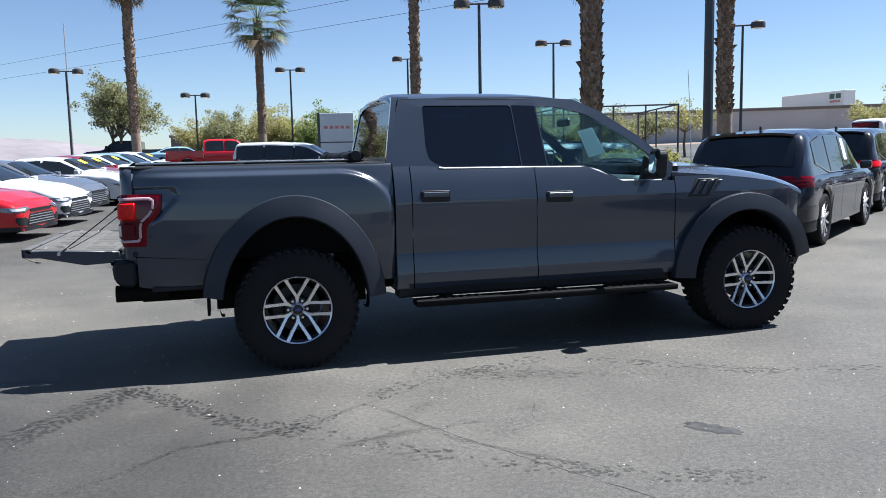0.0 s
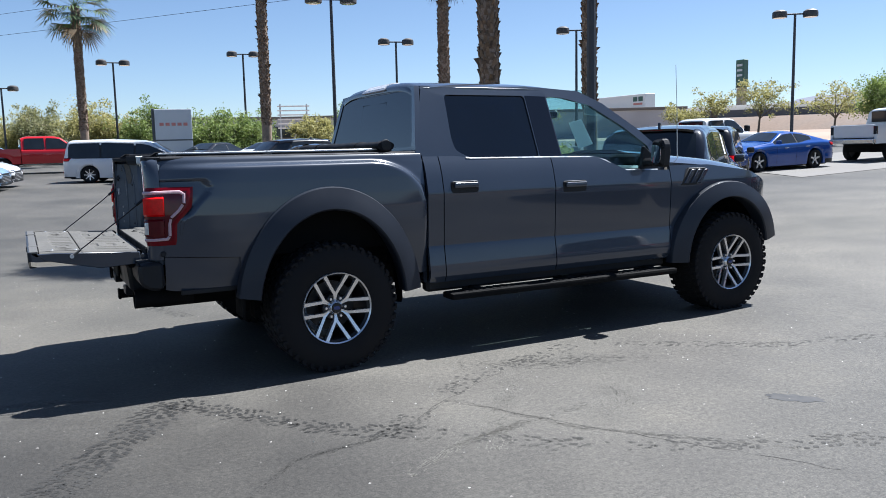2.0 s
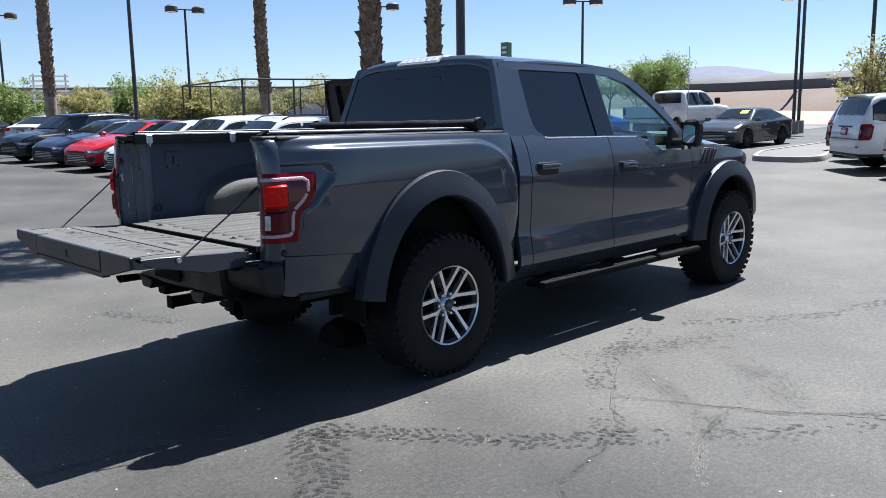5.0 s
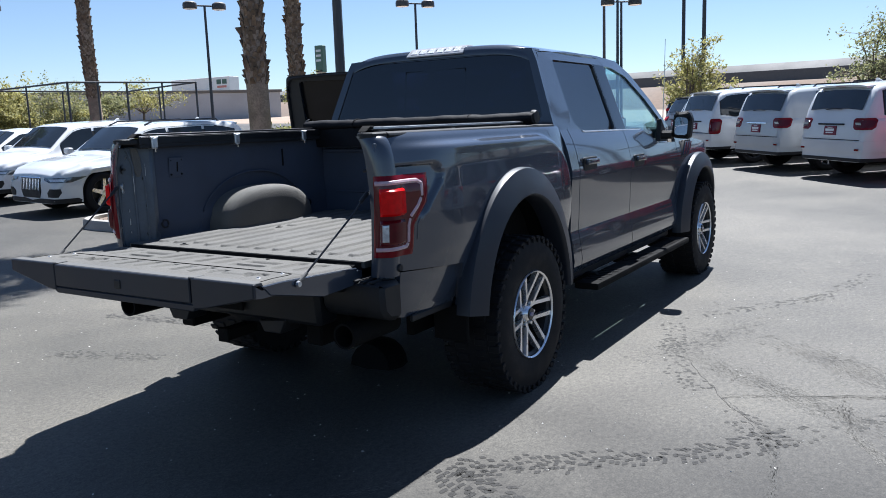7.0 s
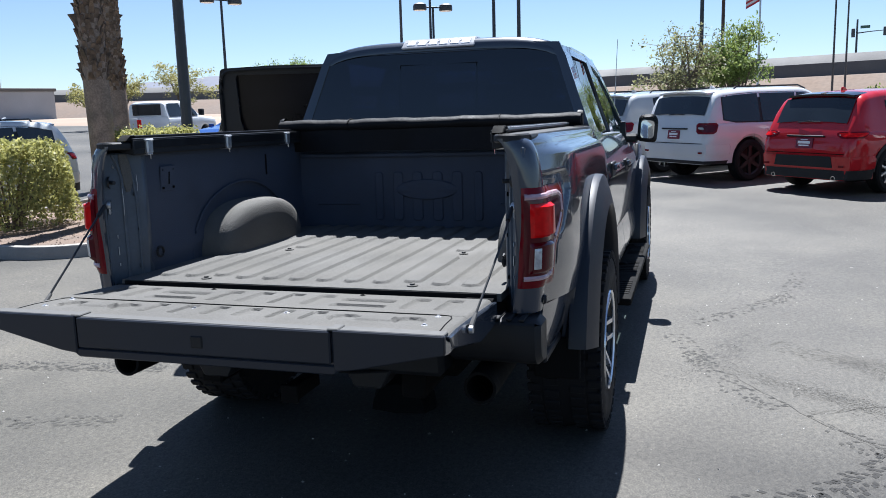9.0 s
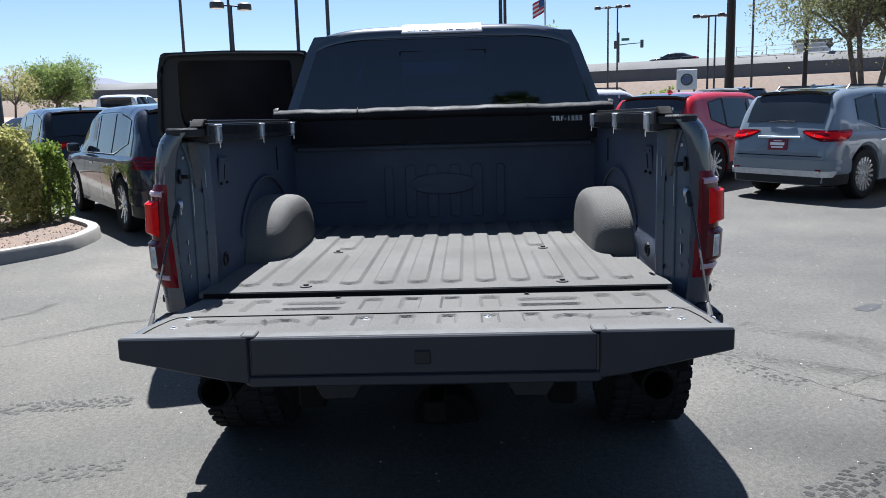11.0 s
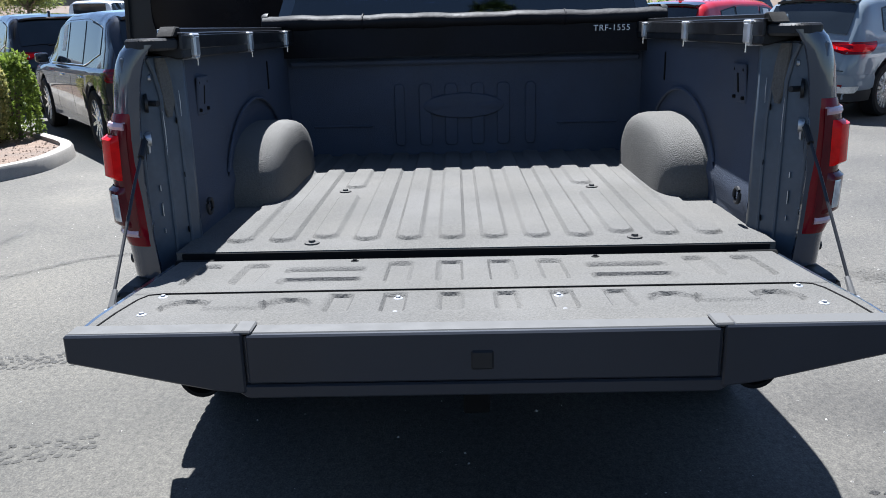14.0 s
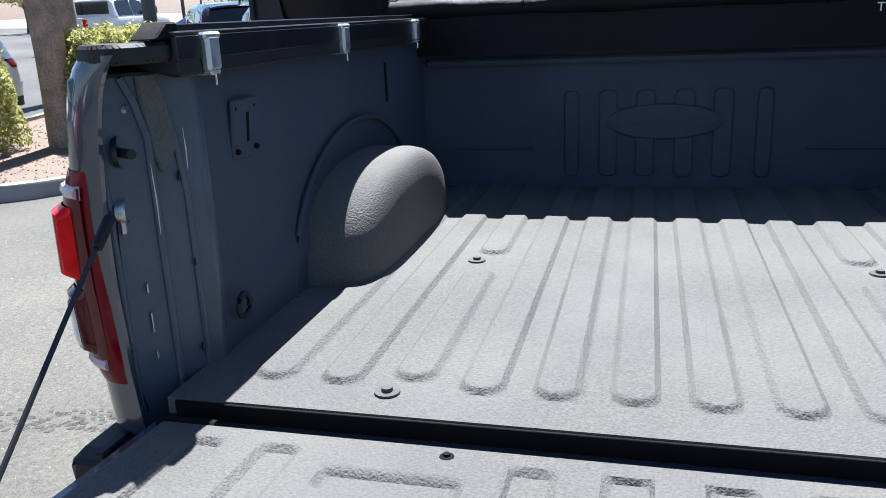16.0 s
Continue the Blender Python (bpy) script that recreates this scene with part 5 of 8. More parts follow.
gx = spread(-1.785, -1.236, 82)
gy = spread(-0.797, 0.797, 232)
def gate_point(x, y):
    k = 1.0 + 0.010 * max(0.0, (-1.45 - x) / 0.35)
    return (x, y * k, gate_top(x, y))
part("gate_liner", sheet(gx, gy, gate_point, (0, 0, -0.03)), M_LINER, gate, "grey sprayed liner pressed with oblong recesses", sharp=30)
part("gate_end_left", prism([(0.462, 0.893), (0.808, 0.893), (0.808, 0.836), (0.530, 0.774), (0.462, 0.766)], "x", -1.846, -1.826, 0.004), M_FLARE, gate, "dark satin end trim")
part("gate_end_right", prism([(-0.808, 0.893), (-0.462, 0.893), (-0.462, 0.766), (-0.530, 0.774), (-0.808, 0.836)], "x", -1.846, -1.826, 0.004), M_FLARE, gate, "dark satin end trim")
part("step_cover", prism([(-0.455, 0.889), (0.455, 0.889), (0.455, 0.788), (-0.455, 0.788)], "x", -1.848, -1.826, 0.004), M_FLARE, gate, "dark satin tailgate step cover with a square latch")
part("lower_lip", prism([(-0.50, 0.783), (0.50, 0.783), (0.46, 0.754), (-0.46, 0.754)], "x", -1.842, -1.80, 0.004), M_FLARE, gate)
part("edge_gap", box(-1.795, -1.783, -0.795, 0.795, 0.870, 0.8868, 0.001), M_UNDER, gate)
part("step_latch", box(-1.852, -1.840, -0.022, 0.022, 0.812, 0.852, 0.004), M_PLASTIC, gate)
part("gate_edge_strip", box(-1.838, -1.792, -0.445, 0.445, 0.884, 0.891, 0.003), M_STRIP, gate, "dull grey strip along the tailgate end")
for s in (-1, 1):
    part("gate_edge", box(-1.840, -1.792, s * 0.643 - 0.162, s * 0.643 + 0.162, 0.880, 0.8945, 0.003), M_STRIP, gate)
    part("strip_joint", box(-1.842, -1.784, s * 0.462 - 0.018, s * 0.462 + 0.018, 0.888, 0.8965, 0.003), M_STRIP, gate)
    part("panel_seam", tube([(-1.553, 0.0, gate_top(-1.56, 0.0)), (-1.553, s * 0.40, gate_top(-1.56, 0.0)), (-1.555, s * 0.715, gate_top(-1.56, 0.0)), (-1.565, s * 0.745, gate_top(-1.57, 0.0)), (-1.60, s * 0.757, gate_top(-1.60, 0.0)), (-1.70, s * 0.765, 0.886), (-1.782, s * 0.772, 0.886)], 0.0024, 6), M_UNDER, gate)
    part("gate_side", prism([(-1.80, 0.878), (-1.70, 0.878), (-1.22, 0.850), (-1.22, 0.775), (-1.45, 0.765), (-1.76, 0.835)], "y", s * 0.800 - 0.012, s * 0.800 + 0.014, 0.004), M_GREY, gate)
    part("gate_hinge", tube([(-1.222, s * 0.70, 0.845), (-1.222, s * 0.80, 0.845)], 0.016, 10), M_UNDER, gate)
    part("cable_pin", moved(turned([(0.0, s * 0.012), (0.012, s * 0.012), (0.013, 0.0)], "y", 10), Matrix.Translation((-1.61, s * 0.817, 0.852))), M_ALU, gate)
    part("support_cable", tube([(-1.178, s * 0.862, 1.185), (-1.30, s * 0.855, 1.085), (-1.60, s * 0.820, 0.860)], 0.0042, 6), M_RIMDARK, gate, "thin steel tailgate cable")
    part("cable_end", tube([(-1.60, s * 0.820, 0.860), (-1.558, s * 0.824, 0.890)], [0.0085, 0.0065], 8), M_STRIP, gate)
    part("cable_sleeve", tube([(-1.185, s * 0.861, 1.178), (-1.23, s * 0.858, 1.143)], 0.009, 8), M_PLASTIC, gate)
    for bx, by in ((-1.580, 0.707), (-1.712, 0.705), (-1.590, 0.178), (-1.705, 0.177), (-1.262, 0.315)):
        part("gate_bolt", moved(turned([(0.0, 0.005), (0.005, 0.005), (0.006, 0.002), (0.010, 0.001), (0.011, 0.0)], "z", 10), Matrix.Translation((bx, s * by, gate_top(bx, s * by) + 0.0005))), M_UNDER if bx > -1.3 else M_BRAKE, gate)
# black strip over the liner's rear face, standing in for its shade
part("floor_edge", box(-1.151, -1.1452, -0.80, 0.80, 0.866, 0.899, 0.001), M_UNDER, truck, "black strip shading the rear edge of the bed floor")
part("bed_sill", box(-1.222, -1.140, -0.80, 0.80, 0.74, 0.868, 0.004), M_GREY, truck, "dark painted sill between bed floor and tailgate")
part("gate_gap_seal", box(-1.262, -1.205, -0.77, 0.77, 0.78, 0.81, 0.004), M_UNDER, truck)

# ---- lamps, bumper, exhaust ----
for s in (-1, 1):
    def lamp_at(u, z, lift=0.0, s=s):
        """A place on the lamp: u runs from its front edge on the side, round the corner, to the tail."""
        out = table(TAIL_W, z) + 0.002
        if u < 0.210:
            x = -0.872 - u
            return (x, s * (max(out, bed_width(x, z)) + lift), z)
        a = (u - 0.210) / 0.076
        if a < math.pi / 2:
            return (-1.082 - (0.076 + lift) * math.sin(a), s * (out - 0.076 + (0.076 + lift) * math.cos(a)), z)
        return (-1.158 - lift, s * (out - 0.076 - (u - 0.210 - 0.119)), z)
    def lamp_piece(name, rows, lift, depth, material, parent, label=""):
        """A curved piece of the lamp; rows of (height, first u, last u)."""
        zs = spread(rows[0][0], rows[-1][0], 12)
        lo, hi = [(r[0], r[1]) for r in rows], [(r[0], r[2]) for r in rows]
        def at(z, f, s=s):
            e = min(1.0, (1 - abs(2 * f - 1)) * 6, (z - zs[0]) / 0.006 + 0.25, (zs[-1] - z) / 0.006 + 0.25)
            return lamp_at(table(lo, z) + (table(hi, z) - table(lo, z)) * f, z, lift - depth * (1 - e))
        g = sheet(zs, spread(0, 1, 25), at)
        return part(name, g if s > 0 else (g[0], [tuple(reversed(f)) for f in g[1]]), material, parent, label, sharp=50)
    light = lamp_piece("tail_light", [(0.925, 0.118, 0.340), (1.065, 0.108, 0.338), (1.115, 0.060, 0.334), (1.160, 0.020, 0.330), (1.283, 0.008, 0.324)], 0.009, 0.012, M_RED, truck, "red tail light with pale C-shaped light bar")
    lamp_piece("dark_inset", [(0.952, 0.150, 0.322), (1.065, 0.140, 0.322), (1.120, 0.095, 0.320), (1.170, 0.055, 0.318), (1.258, 0.048, 0.316)], 0.0115, 0.003, M_REDDARK, light)
    bar = [(0.312, 1.250), (0.20, 1.252), (0.090, 1.252), (0.066, 1.240), (0.068, 1.185), (0.100, 1.140), (0.146, 1.098), (0.158, 1.06), (0.160, 0.985), (0.172, 0.966), (0.25, 0.963), (0.318, 0.962)]
    part("light_bar", tube([lamp_at(u, z, 0.004) for u, z in [(a[0] + (b[0] - a[0]) * k / 4, a[1] + (b[1] - a[1]) * k / 4) for a, b in zip(bar, bar[1:]) for k in range(4)] + [bar[-1]]], 0.0115, 8), M_LIGHTBAR, light, "pale light bar")
    lamp_piece("brake_lens", [(1.108, 0.182, 0.300), (1.228, 0.180, 0.298)], 0.030, 0.021, M_REDBRIGHT, light, "bright red brake lens")
    lamp_piece("lower_lens", [(0.980, 0.186, 0.304), (1.090, 0.184, 0.302)], 0.026, 0.016, M_REDDARK, light)
    lamp_piece("reverse_lens", [(0.998, 0.268, 0.290), (1.072, 0.268, 0.290)], 0.0295, 0.003, M_LENS, light)
    lamp_piece("lamp_notch", [(0.985, 0.088, 0.102), (1.060, 0.072, 0.098), (1.085, 0.050, 0.080)], 0.0035, 0.003, M_GREY, light)
    part("parking_sensor", moved(turned([(0.0, -0.008), (0.014, -0.008), (0.018, 0.0)], "y", 14), Matrix.Translation((-1.075, s * 0.960, 0.872)) @ (Matrix.Rotation(math.pi, 4, "Z") if s > 0 else Matrix())), M_PLASTIC, truck)
    bumper_end = [(-1.232, 0.800), (-1.215, 0.825), (-1.08, 0.825), (-1.075, 0.665), (-1.10, 0.640), (-1.18, 0.655), (-1.222, 0.695)]
    part("bumper_corner", prism(bumper_end, "y", s * 0.62, s * 0.972, 0.02), M_PLASTIC, truck, "black bumper end with a ridged step")
    part("bumper_side", side_panel(-1.066, -0.585, lambda x: table([(-1.066, 0.640), (-1.02, 0.628), (-0.585, 0.606)], x), lambda x: table([(-1.08, 0.851), (-0.60, 0.817)], x), [(0.60, 0.935), (0.66, 0.957), (0.72, 0.971), (0.78, 0.981), (0.86, 0.990)], s,
         taper=lambda x, z: -0.036 * max(0.0, (-x - 0.75) / 0.33) ** 2), M_GREY, truck, sharp=40)
    part("valance_fold", box(-0.98, -0.63, s * 0.945 - 0.006, s * 0.945 + 0.012, 0.600, 0.632, 0.005), M_PLASTIC, truck)
    for j in range(6):
        part("step_ridge", box(-1.225, -1.09, s * (0.68 + 0.045 * j) - 0.010, s * (0.68 + 0.045 * j) + 0.010, 0.822, 0.832, 0.003), M_PLASTIC, truck)
    pipe = turned([(0.049, -0.14), (0.060, -0.14), (0.060, 0.22), (0.049, 0.22), (0.049, -0.14)], "x", 24)
    part("exhaust_pipe", moved(pipe, Matrix.Translation((-1.10, s * 0.755, 0.574))), M_UNDER, truck, "black exhaust tip")
    part("mud_flap", box(-0.62, -0.60, s * 0.93 - 0.10, s * 0.93 + 0.10, 0.42, 0.60, 0.006), M_UNDER, truck)
part("rear_bumper", prism([(-1.26, 0.79), (-1.10, 0.79), (-1.10, 0.60), (-1.24, 0.60)], "y", -0.62, 0.62, 0.02), M_PLASTIC, truck, "black rear bumper")
for s in (-1, 1):
    part("bumper_bracket", prism([(s * 0.24, 0.60), (s * 0.42, 0.62), (s * 0.38, 0.545), (s * 0.27, 0.545)], "x", -1.25, -1.12, 0.006), M_PLASTIC, truck)
part("tow_hitch", join(box(-1.25, -1.05, -0.030, 0.030, 0.470, 0.530, 0.006), box(-1.262, -1.245, -0.036, 0.036, 0.464, 0.536, 0.004)), M_UNDER, truck, "black tow hitch receiver")
part("plate_holder", box(-1.268, -1.255, -0.16, 0.16, 0.64, 0.76, 0.004), M_UNDER, truck)
part("spare_tyre", moved(turned([(0.20, -0.12), (0.40, -0.13), (0.43, 0.0), (0.40, 0.13), (0.20, 0.12)], "z", 32), Matrix.Translation((-0.68, 0, 0.66))), M_TYRE, truck)

# ---- open rear door on the left ----
# Its hinges stand at the middle post; the door swings out about sixty degrees.
HX, HY, SWING = 1.872, 1.0, 70.0
door_pose = pose(HX, HY, 0, 0, 0, -SWING)
def swung(geo):
    """From the closed door's place to the open one."""
    return moved(geo, door_pose @ Matrix.Translation((-HX, -HY, 0)))
lower = side_panel(0.866, 1.856, lambda x: 0.515, lambda x: 1.405 if x > 1.1 else 1.43, DOOR_W, 1)
open_door = part("rear_door", swung(lower), M_GREY, truck, "open rear door seen from its dark inner side", sharp=50)
frame_out = [(0.868, 1.41), (0.872, 1.52), (0.89, 1.80), (0.92, 1.930), (1.30, 1.945), (1.84, 1.945), (1.856, 1.39)]
part("door_frame", swung(plate(rounded(frame_out, 0.03), [REAR_WIN], cab_skin, (0, -0.05, 0))), M_GREY, open_door)
part("door_window", swung(plate(REAR_WIN, [], lambda x, z: (x, table(GLASS_W, z) - 0.02, z), (0, -0.006, 0))), M_DOORGLASS, open_door)
part("door_lining", swung(join(box(0.93, 1.82, 0.86, 0.95, 0.62, 1.39, 0.03, 2), box(1.10, 1.70, 0.80, 0.87, 1.02, 1.10, 0.03, 2))), M_TRIM, open_door, "dark door lining with armrest")
part("inner_frame", swung(plate(rounded(frame_out, 0.03), [REAR_WIN], lambda x, z: (x, table(GLASS_W, z) - 0.055, z), (0, -0.02, 0))), M_TRIM, open_door)
part("door_seal", swung(tube([(x + (0.02 if x < 1.2 else -0.015), table(GLASS_W, z) - 0.085, z - (0.02 if z > 1.8 else 0)) for x, z in rounded(frame_out, 0.05)], 0.012, 6)), M_PLASTIC, open_door)
part("door_seal", swung(tube([(0.90, 0.93, 1.40), (0.895, 0.95, 0.90), (0.92, 0.95, 0.56), (1.80, 0.95, 0.56)], 0.012, 6)), M_PLASTIC, open_door)
part("door_handle", swung(box(0.945, 1.155, 1.015, 1.04, 1.195, 1.232, 0.01, 2)), M_GREY, open_door)

# ---- cabin ----
part("cabin_floor", box(0.80, 3.0, -0.88, 0.88, 0.60, 0.70, 0.02), M_TRIM, truck)
part("headliner", box(0.86, 2.30, -0.68, 0.68, 1.90, 1.925, 0.01), M_SEAT, truck)
part("dashboard", prism([(2.55, 0.85), (2.62, 1.20), (2.78, 1.31), (3.02, 1.30), (3.02, 0.80)], "y", -0.86, 0.86, 0.03), M_TRIM, truck, "dark dashboard")
part("centre_console", box(1.75, 2.60, -0.16, 0.16, 0.70, 1.05, 0.04, 2), M_TRIM, truck)
for s in (-1, 1):
    seat = part("front_seat", box(1.72, 2.28, s * 0.43 - 0.25, s * 0.43 + 0.25, 0.86, 1.04, 0.06, 3), M_SEAT, truck, "pale grey front seat")
    part("seat_back", moved(box(-0.09, 0.09, s * 0.43 - 0.25, s * 0.43 + 0.25, 0.0, 0.66, 0.06, 3), pose(1.76, 0, 0.98, 0, -14, 0)), M_SEAT, seat)
    part("head_rest", moved(box(-0.055, 0.055, s * 0.43 - 0.13, s * 0.43 + 0.13, 0.0, 0.20, 0.045, 3), pose(1.60, 0, 1.64, 0, -12, 0)), M_SEAT, seat)
bench = part("rear_seat", box(0.95, 1.42, -0.72, 0.72, 0.82, 1.02, 0.06, 3), M_TRIM, truck, "dark rear bench seat")
part("seat_back", moved(box(-0.08, 0.08, -0.72, 0.72, 0.0, 0.62, 0.05, 3), pose(0.96, 0, 0.98, 0, -8, 0)), M_TRIM, bench)
wheel_path = [(2.44 + 0.06 * math.sin(a), 0.43 + 0.19 * math.cos(a), 1.22 + 0.18 * math.sin(a)) for a in (2 * math.pi * k / 24 for k in range(25))]
steer = part("steering_wheel", tube(wheel_path, 0.016, 8), M_TRIM, truck, "black steering wheel")
part("steering_hub", box(2.43, 2.50, 0.35, 0.51, 1.15, 1.29, 0.03, 2), M_TRIM, steer)
part("price_sheet", prism([(2.52, 1.69), (2.66, 1.72), (2.79, 1.50), (2.63, 1.46)], "y", -0.30, -0.297), M_PAPER, truck, "white price sheet behind the windscreen")
part("rear_view_mirror", box(2.50, 2.54, -0.12, 0.12, 1.74, 1.81, 0.015), M_TRIM, truck)
part("display_screen", box(2.60, 2.66, -0.14, 0.14, 1.10, 1.28, 0.015), M_TINT, truck)

# ---- parked vehicles ----
class Shell:
    """The skin of a car: half cross-sections from tail to nose, with arches cut at the axles."""

    def __init__(self, L, W, top, belt, under, axles, wr, widths, nose=(0.45, 0.24), tail=(0.40, 0.20)):
        self.L, self.W, self.top, self.belt, self.under, self.axles, self.wr, self.widths, self.nose, self.tail = L, W, top, belt, under, axles, wr, widths, nose, tail

    def narrow(self, x):
        e = 1.0
        for d, (reach, amount) in ((self.L / 2 - x, self.nose), (x + self.L / 2, self.tail)):
            f = max(0.0, d / reach)
            if f < 1:
                e = min(e, 1 - amount * (1 - math.sqrt(max(0.0, 1 - (1 - f) ** 2))))
        return e

    def ring(self, x, cut=True):
        e = self.narrow(x)
        w = self.W / 2 * e
        lo = self.under
        if cut:
            for a in self.axles:
                u = (x - a) / (self.wr * 1.15)
                if abs(u) < 1:
                    lo = max(lo, self.wr + self.wr * 1.13 * math.sqrt(1 - u * u))
        zb = table(self.belt, x)
        zt = max(table(self.top, x), zb + 0.012)
        wt = self.W / 2 * table(self.widths, x) * e
        lo = min(lo, zb - 0.16)
        h = zt - zb
        zm = max(lo + 0.06, self.under + (zb - self.under) * 0.60)
        rise_to = lambda f: lo + (zm - lo) * f
        bw = w * 0.948
        return [(0.0, lo), (w * 0.90, lo), (w * 0.965, lo + 0.010), (w * 0.978, rise_to(0.45)), (w * 0.990, rise_to(0.85)), (w, zm), (w * 0.997, zm + (zb - zm) * 0.35), (w * 0.985, zb - 0.055), (w * 0.968, zb - 0.012),
                (bw, zb), (bw + (wt - bw) * 0.50, zb + h * 0.48), (bw + (wt - bw) * 0.86, zb + h * 0.84), (wt * 0.975, zb + h * 0.925), (wt * 0.90, zt - 0.012 * min(1, h / 0.1)), (wt * 0.72, zt), (wt * 0.4, zt + 0.012), (0.0, zt + 0.018)]

    def half_width(self, x, z):
        r = self.ring(x, False)
        best = 0.0
        for (y0, z0), (y1, z1) in zip(r[2:], r[3:]):
            if min(z0, z1) <= z <= max(z0, z1) and abs(z1 - z0) > 1e-6:
                best = max(best, y0 + (y1 - y0) * (z - z0) / (z1 - z0))
        return best or r[3][0]

    def end_x(self, z, way):
        """Where the middle of tail (-1) or nose (+1) stands at a height."""
        x = way * self.L / 2
        while table(self.top, x) + 0.018 < z and abs(x) > 0.1:
            x -= way * 0.01
        return x

    def wrap(self, z, y_in, x_end, way, n, lift):
        """A line at one height from the tail or nose round the corner and along the side."""
        x0 = self.end_x(z, way)
        yc = self.half_width(x0 - way * 0.004, z)
        pts = [Vector((x0, y)) for y in spread(y_in, max(y_in + 0.01, yc), 5)]
        if abs(x_end - x0) > 0.03:
            pts += [Vector((x, self.half_width(x, z))) for x in spread(x0 - way * 0.03, x_end, 8)]
        ds = [0.0]
        for a, b in zip(pts, pts[1:]):
            ds.append(ds[-1] + (b - a).length)
        out = []
        for k in range(n):
            d = ds[-1] * k / (n - 1)
            out.append((float(np.interp(d, ds, [p.x for p in pts])), float(np.interp(d, ds, [p.y for p in pts]))))
        res = []
        for k, p in enumerate(out):
            a, b = out[max(0, k - 1)], out[min(n - 1, k + 1)]
            t = Vector((b[0] - a[0], b[1] - a[1])).normalized()
            nv = Vector((t.y, -t.x)) if way > 0 else Vector((-t.y, t.x))
            if nv.x * way < -0.3 or nv.y < -0.3:
                nv = -nv
            res.append((p[0] + nv.x * lift, p[1] + nv.y * lift))
        return res

    def patch(self, sd, way, rows, lift, n=9, depth=0.03):
        """A piece lying on the tail or nose; rows of (height, y where it begins, x where it ends)."""
        lines = [[(x, sd * y, z) for x, y in self.wrap(z, y_in, x_end, way, n, lift)] for z, y_in, x_end in rows]
        m = len(lines)
        v = [p for ln in lines for p in ln]
        c = Vector((0, 0, rows[0][0]))
        back = [(p[0] - way * depth, p[1] - sd * depth * 0.7, p[2]) for p in v]
        f = [(i * n + j, (i + 1) * n + j, (i + 1) * n + j + 1, i * n + j + 1) for i in range(m - 1) for j in range(n - 1)]
        o = len(v)
        rim = [i * n for i in range(m)] + [(m - 1) * n + j for j in range(1, n)] + [i * n + n - 1 for i in range(m - 2, -1, -1)] + [j for j in range(n - 2, 0, -1)]
        g = f + [(b, a, a + o, b + o) for a, b in zip(rim, rim[1:] + rim[:1])]
        if sd * way > 0:
            g = [tuple(reversed(q)) for q in g]
        return v + back, g

    def facing(self, sd, way, rows, lift, n=7, depth=0.03):
        """A piece lying on the flat of tail or nose; rows of (height, first y, last y)."""
        def at(z, y):
            x = self.end_x(z, way)
            for _ in range(30):
                if self.half_width(x - way * 0.004, z) >= y:
                    break
                x -= way * 0.008
            return (x + way * lift, sd * y, z)
        v = [at(z, y) for z, y0, y1 in rows for y in spread(y0, y1, n)]
        m, o = len(rows), len(v)
        back = [(p[0] - way * depth, p[1], p[2]) for p in v]
        f = [(i * n + j, (i + 1) * n + j, (i + 1) * n + j + 1, i * n + j + 1) for i in range(m - 1) for j in range(n - 1)]
        rim = [i * n for i in range(m)] + [(m - 1) * n + j for j in range(1, n)] + [i * n + n - 1 for i in range(m - 2, -1, -1)] + [j for j in range(n - 2, 0, -1)]
        g = f + [(b, a, a + o, b + o) for a, b in zip(rim, rim[1:] + rim[:1])]
        return v + back, g if sd * way < 0 else [tuple(reversed(q)) for q in g]

    def mesh(self):
        L = self.L
        xs = set(round(-L / 2 + L * k / 76, 4) for k in range(77)) | set(round(a + self.wr * 1.15 * math.cos(math.pi * j / 18), 4) for a in self.axles for j in range(19))
        xs |= set(round(s * (L / 2 - d), 4) for s in (-1, 1) for d in (0.008, 0.02, 0.035))
        xs = sorted(x for x in xs if abs(x) <= L / 2 + 1e-6)
        rings = [[(x, y, z) for y, z in self.ring(x)] for x in xs]
        hv, hf = loft(rings, closed=False, caps=False)
        n, m = len(rings[0]), len(hv)
        f = [tuple(reversed(q)) for q in hf] + [tuple(i + m for i in q) for q in hf]
        v = hv + [(x, -y, z) for x, y, z in hv]
        for base, way in ((0, -1), ((len(rings) - 1) * n, 1)):
            lp = list(range(base, base + n)) + [m + i for i in range(base + n - 2, base, -1)]
            f.append(tuple(lp) if way > 0 else tuple(reversed(lp)))
        return v, f


def window_panel(points, side, lift=0.006, thick=0.01):
    """A pane through four or more places on the car's side, given as (x, y, z)."""
    v = [(x, side * (y + lift), z) for x, y, z in points]
    b = [(x, side * (y + lift - thick), z) for x, y, z in points]
    n = len(v)
    f = [tuple(range(n)), tuple(reversed(range(n, 2 * n)))] + [(i, (i + 1) % n, n + (i + 1) % n, n + i) for i in range(n)]
    return v + b, f


WHITE, BLACK, NAVY = (0.60, 0.61, 0.62), (0.012, 0.012, 0.014), (0.014, 0.018, 0.028)
REDP, BLUE, SILVER, GREYP = (0.42, 0.012, 0.018), (0.010, 0.055, 0.24), (0.42, 0.44, 0.46), (0.16, 0.17, 0.18)
M_DEALER = surf("dealer_plate_red", (0.16, 0.008, 0.030), 0.5, var=0.08, scale=20)
CAR_WHEELS = {}


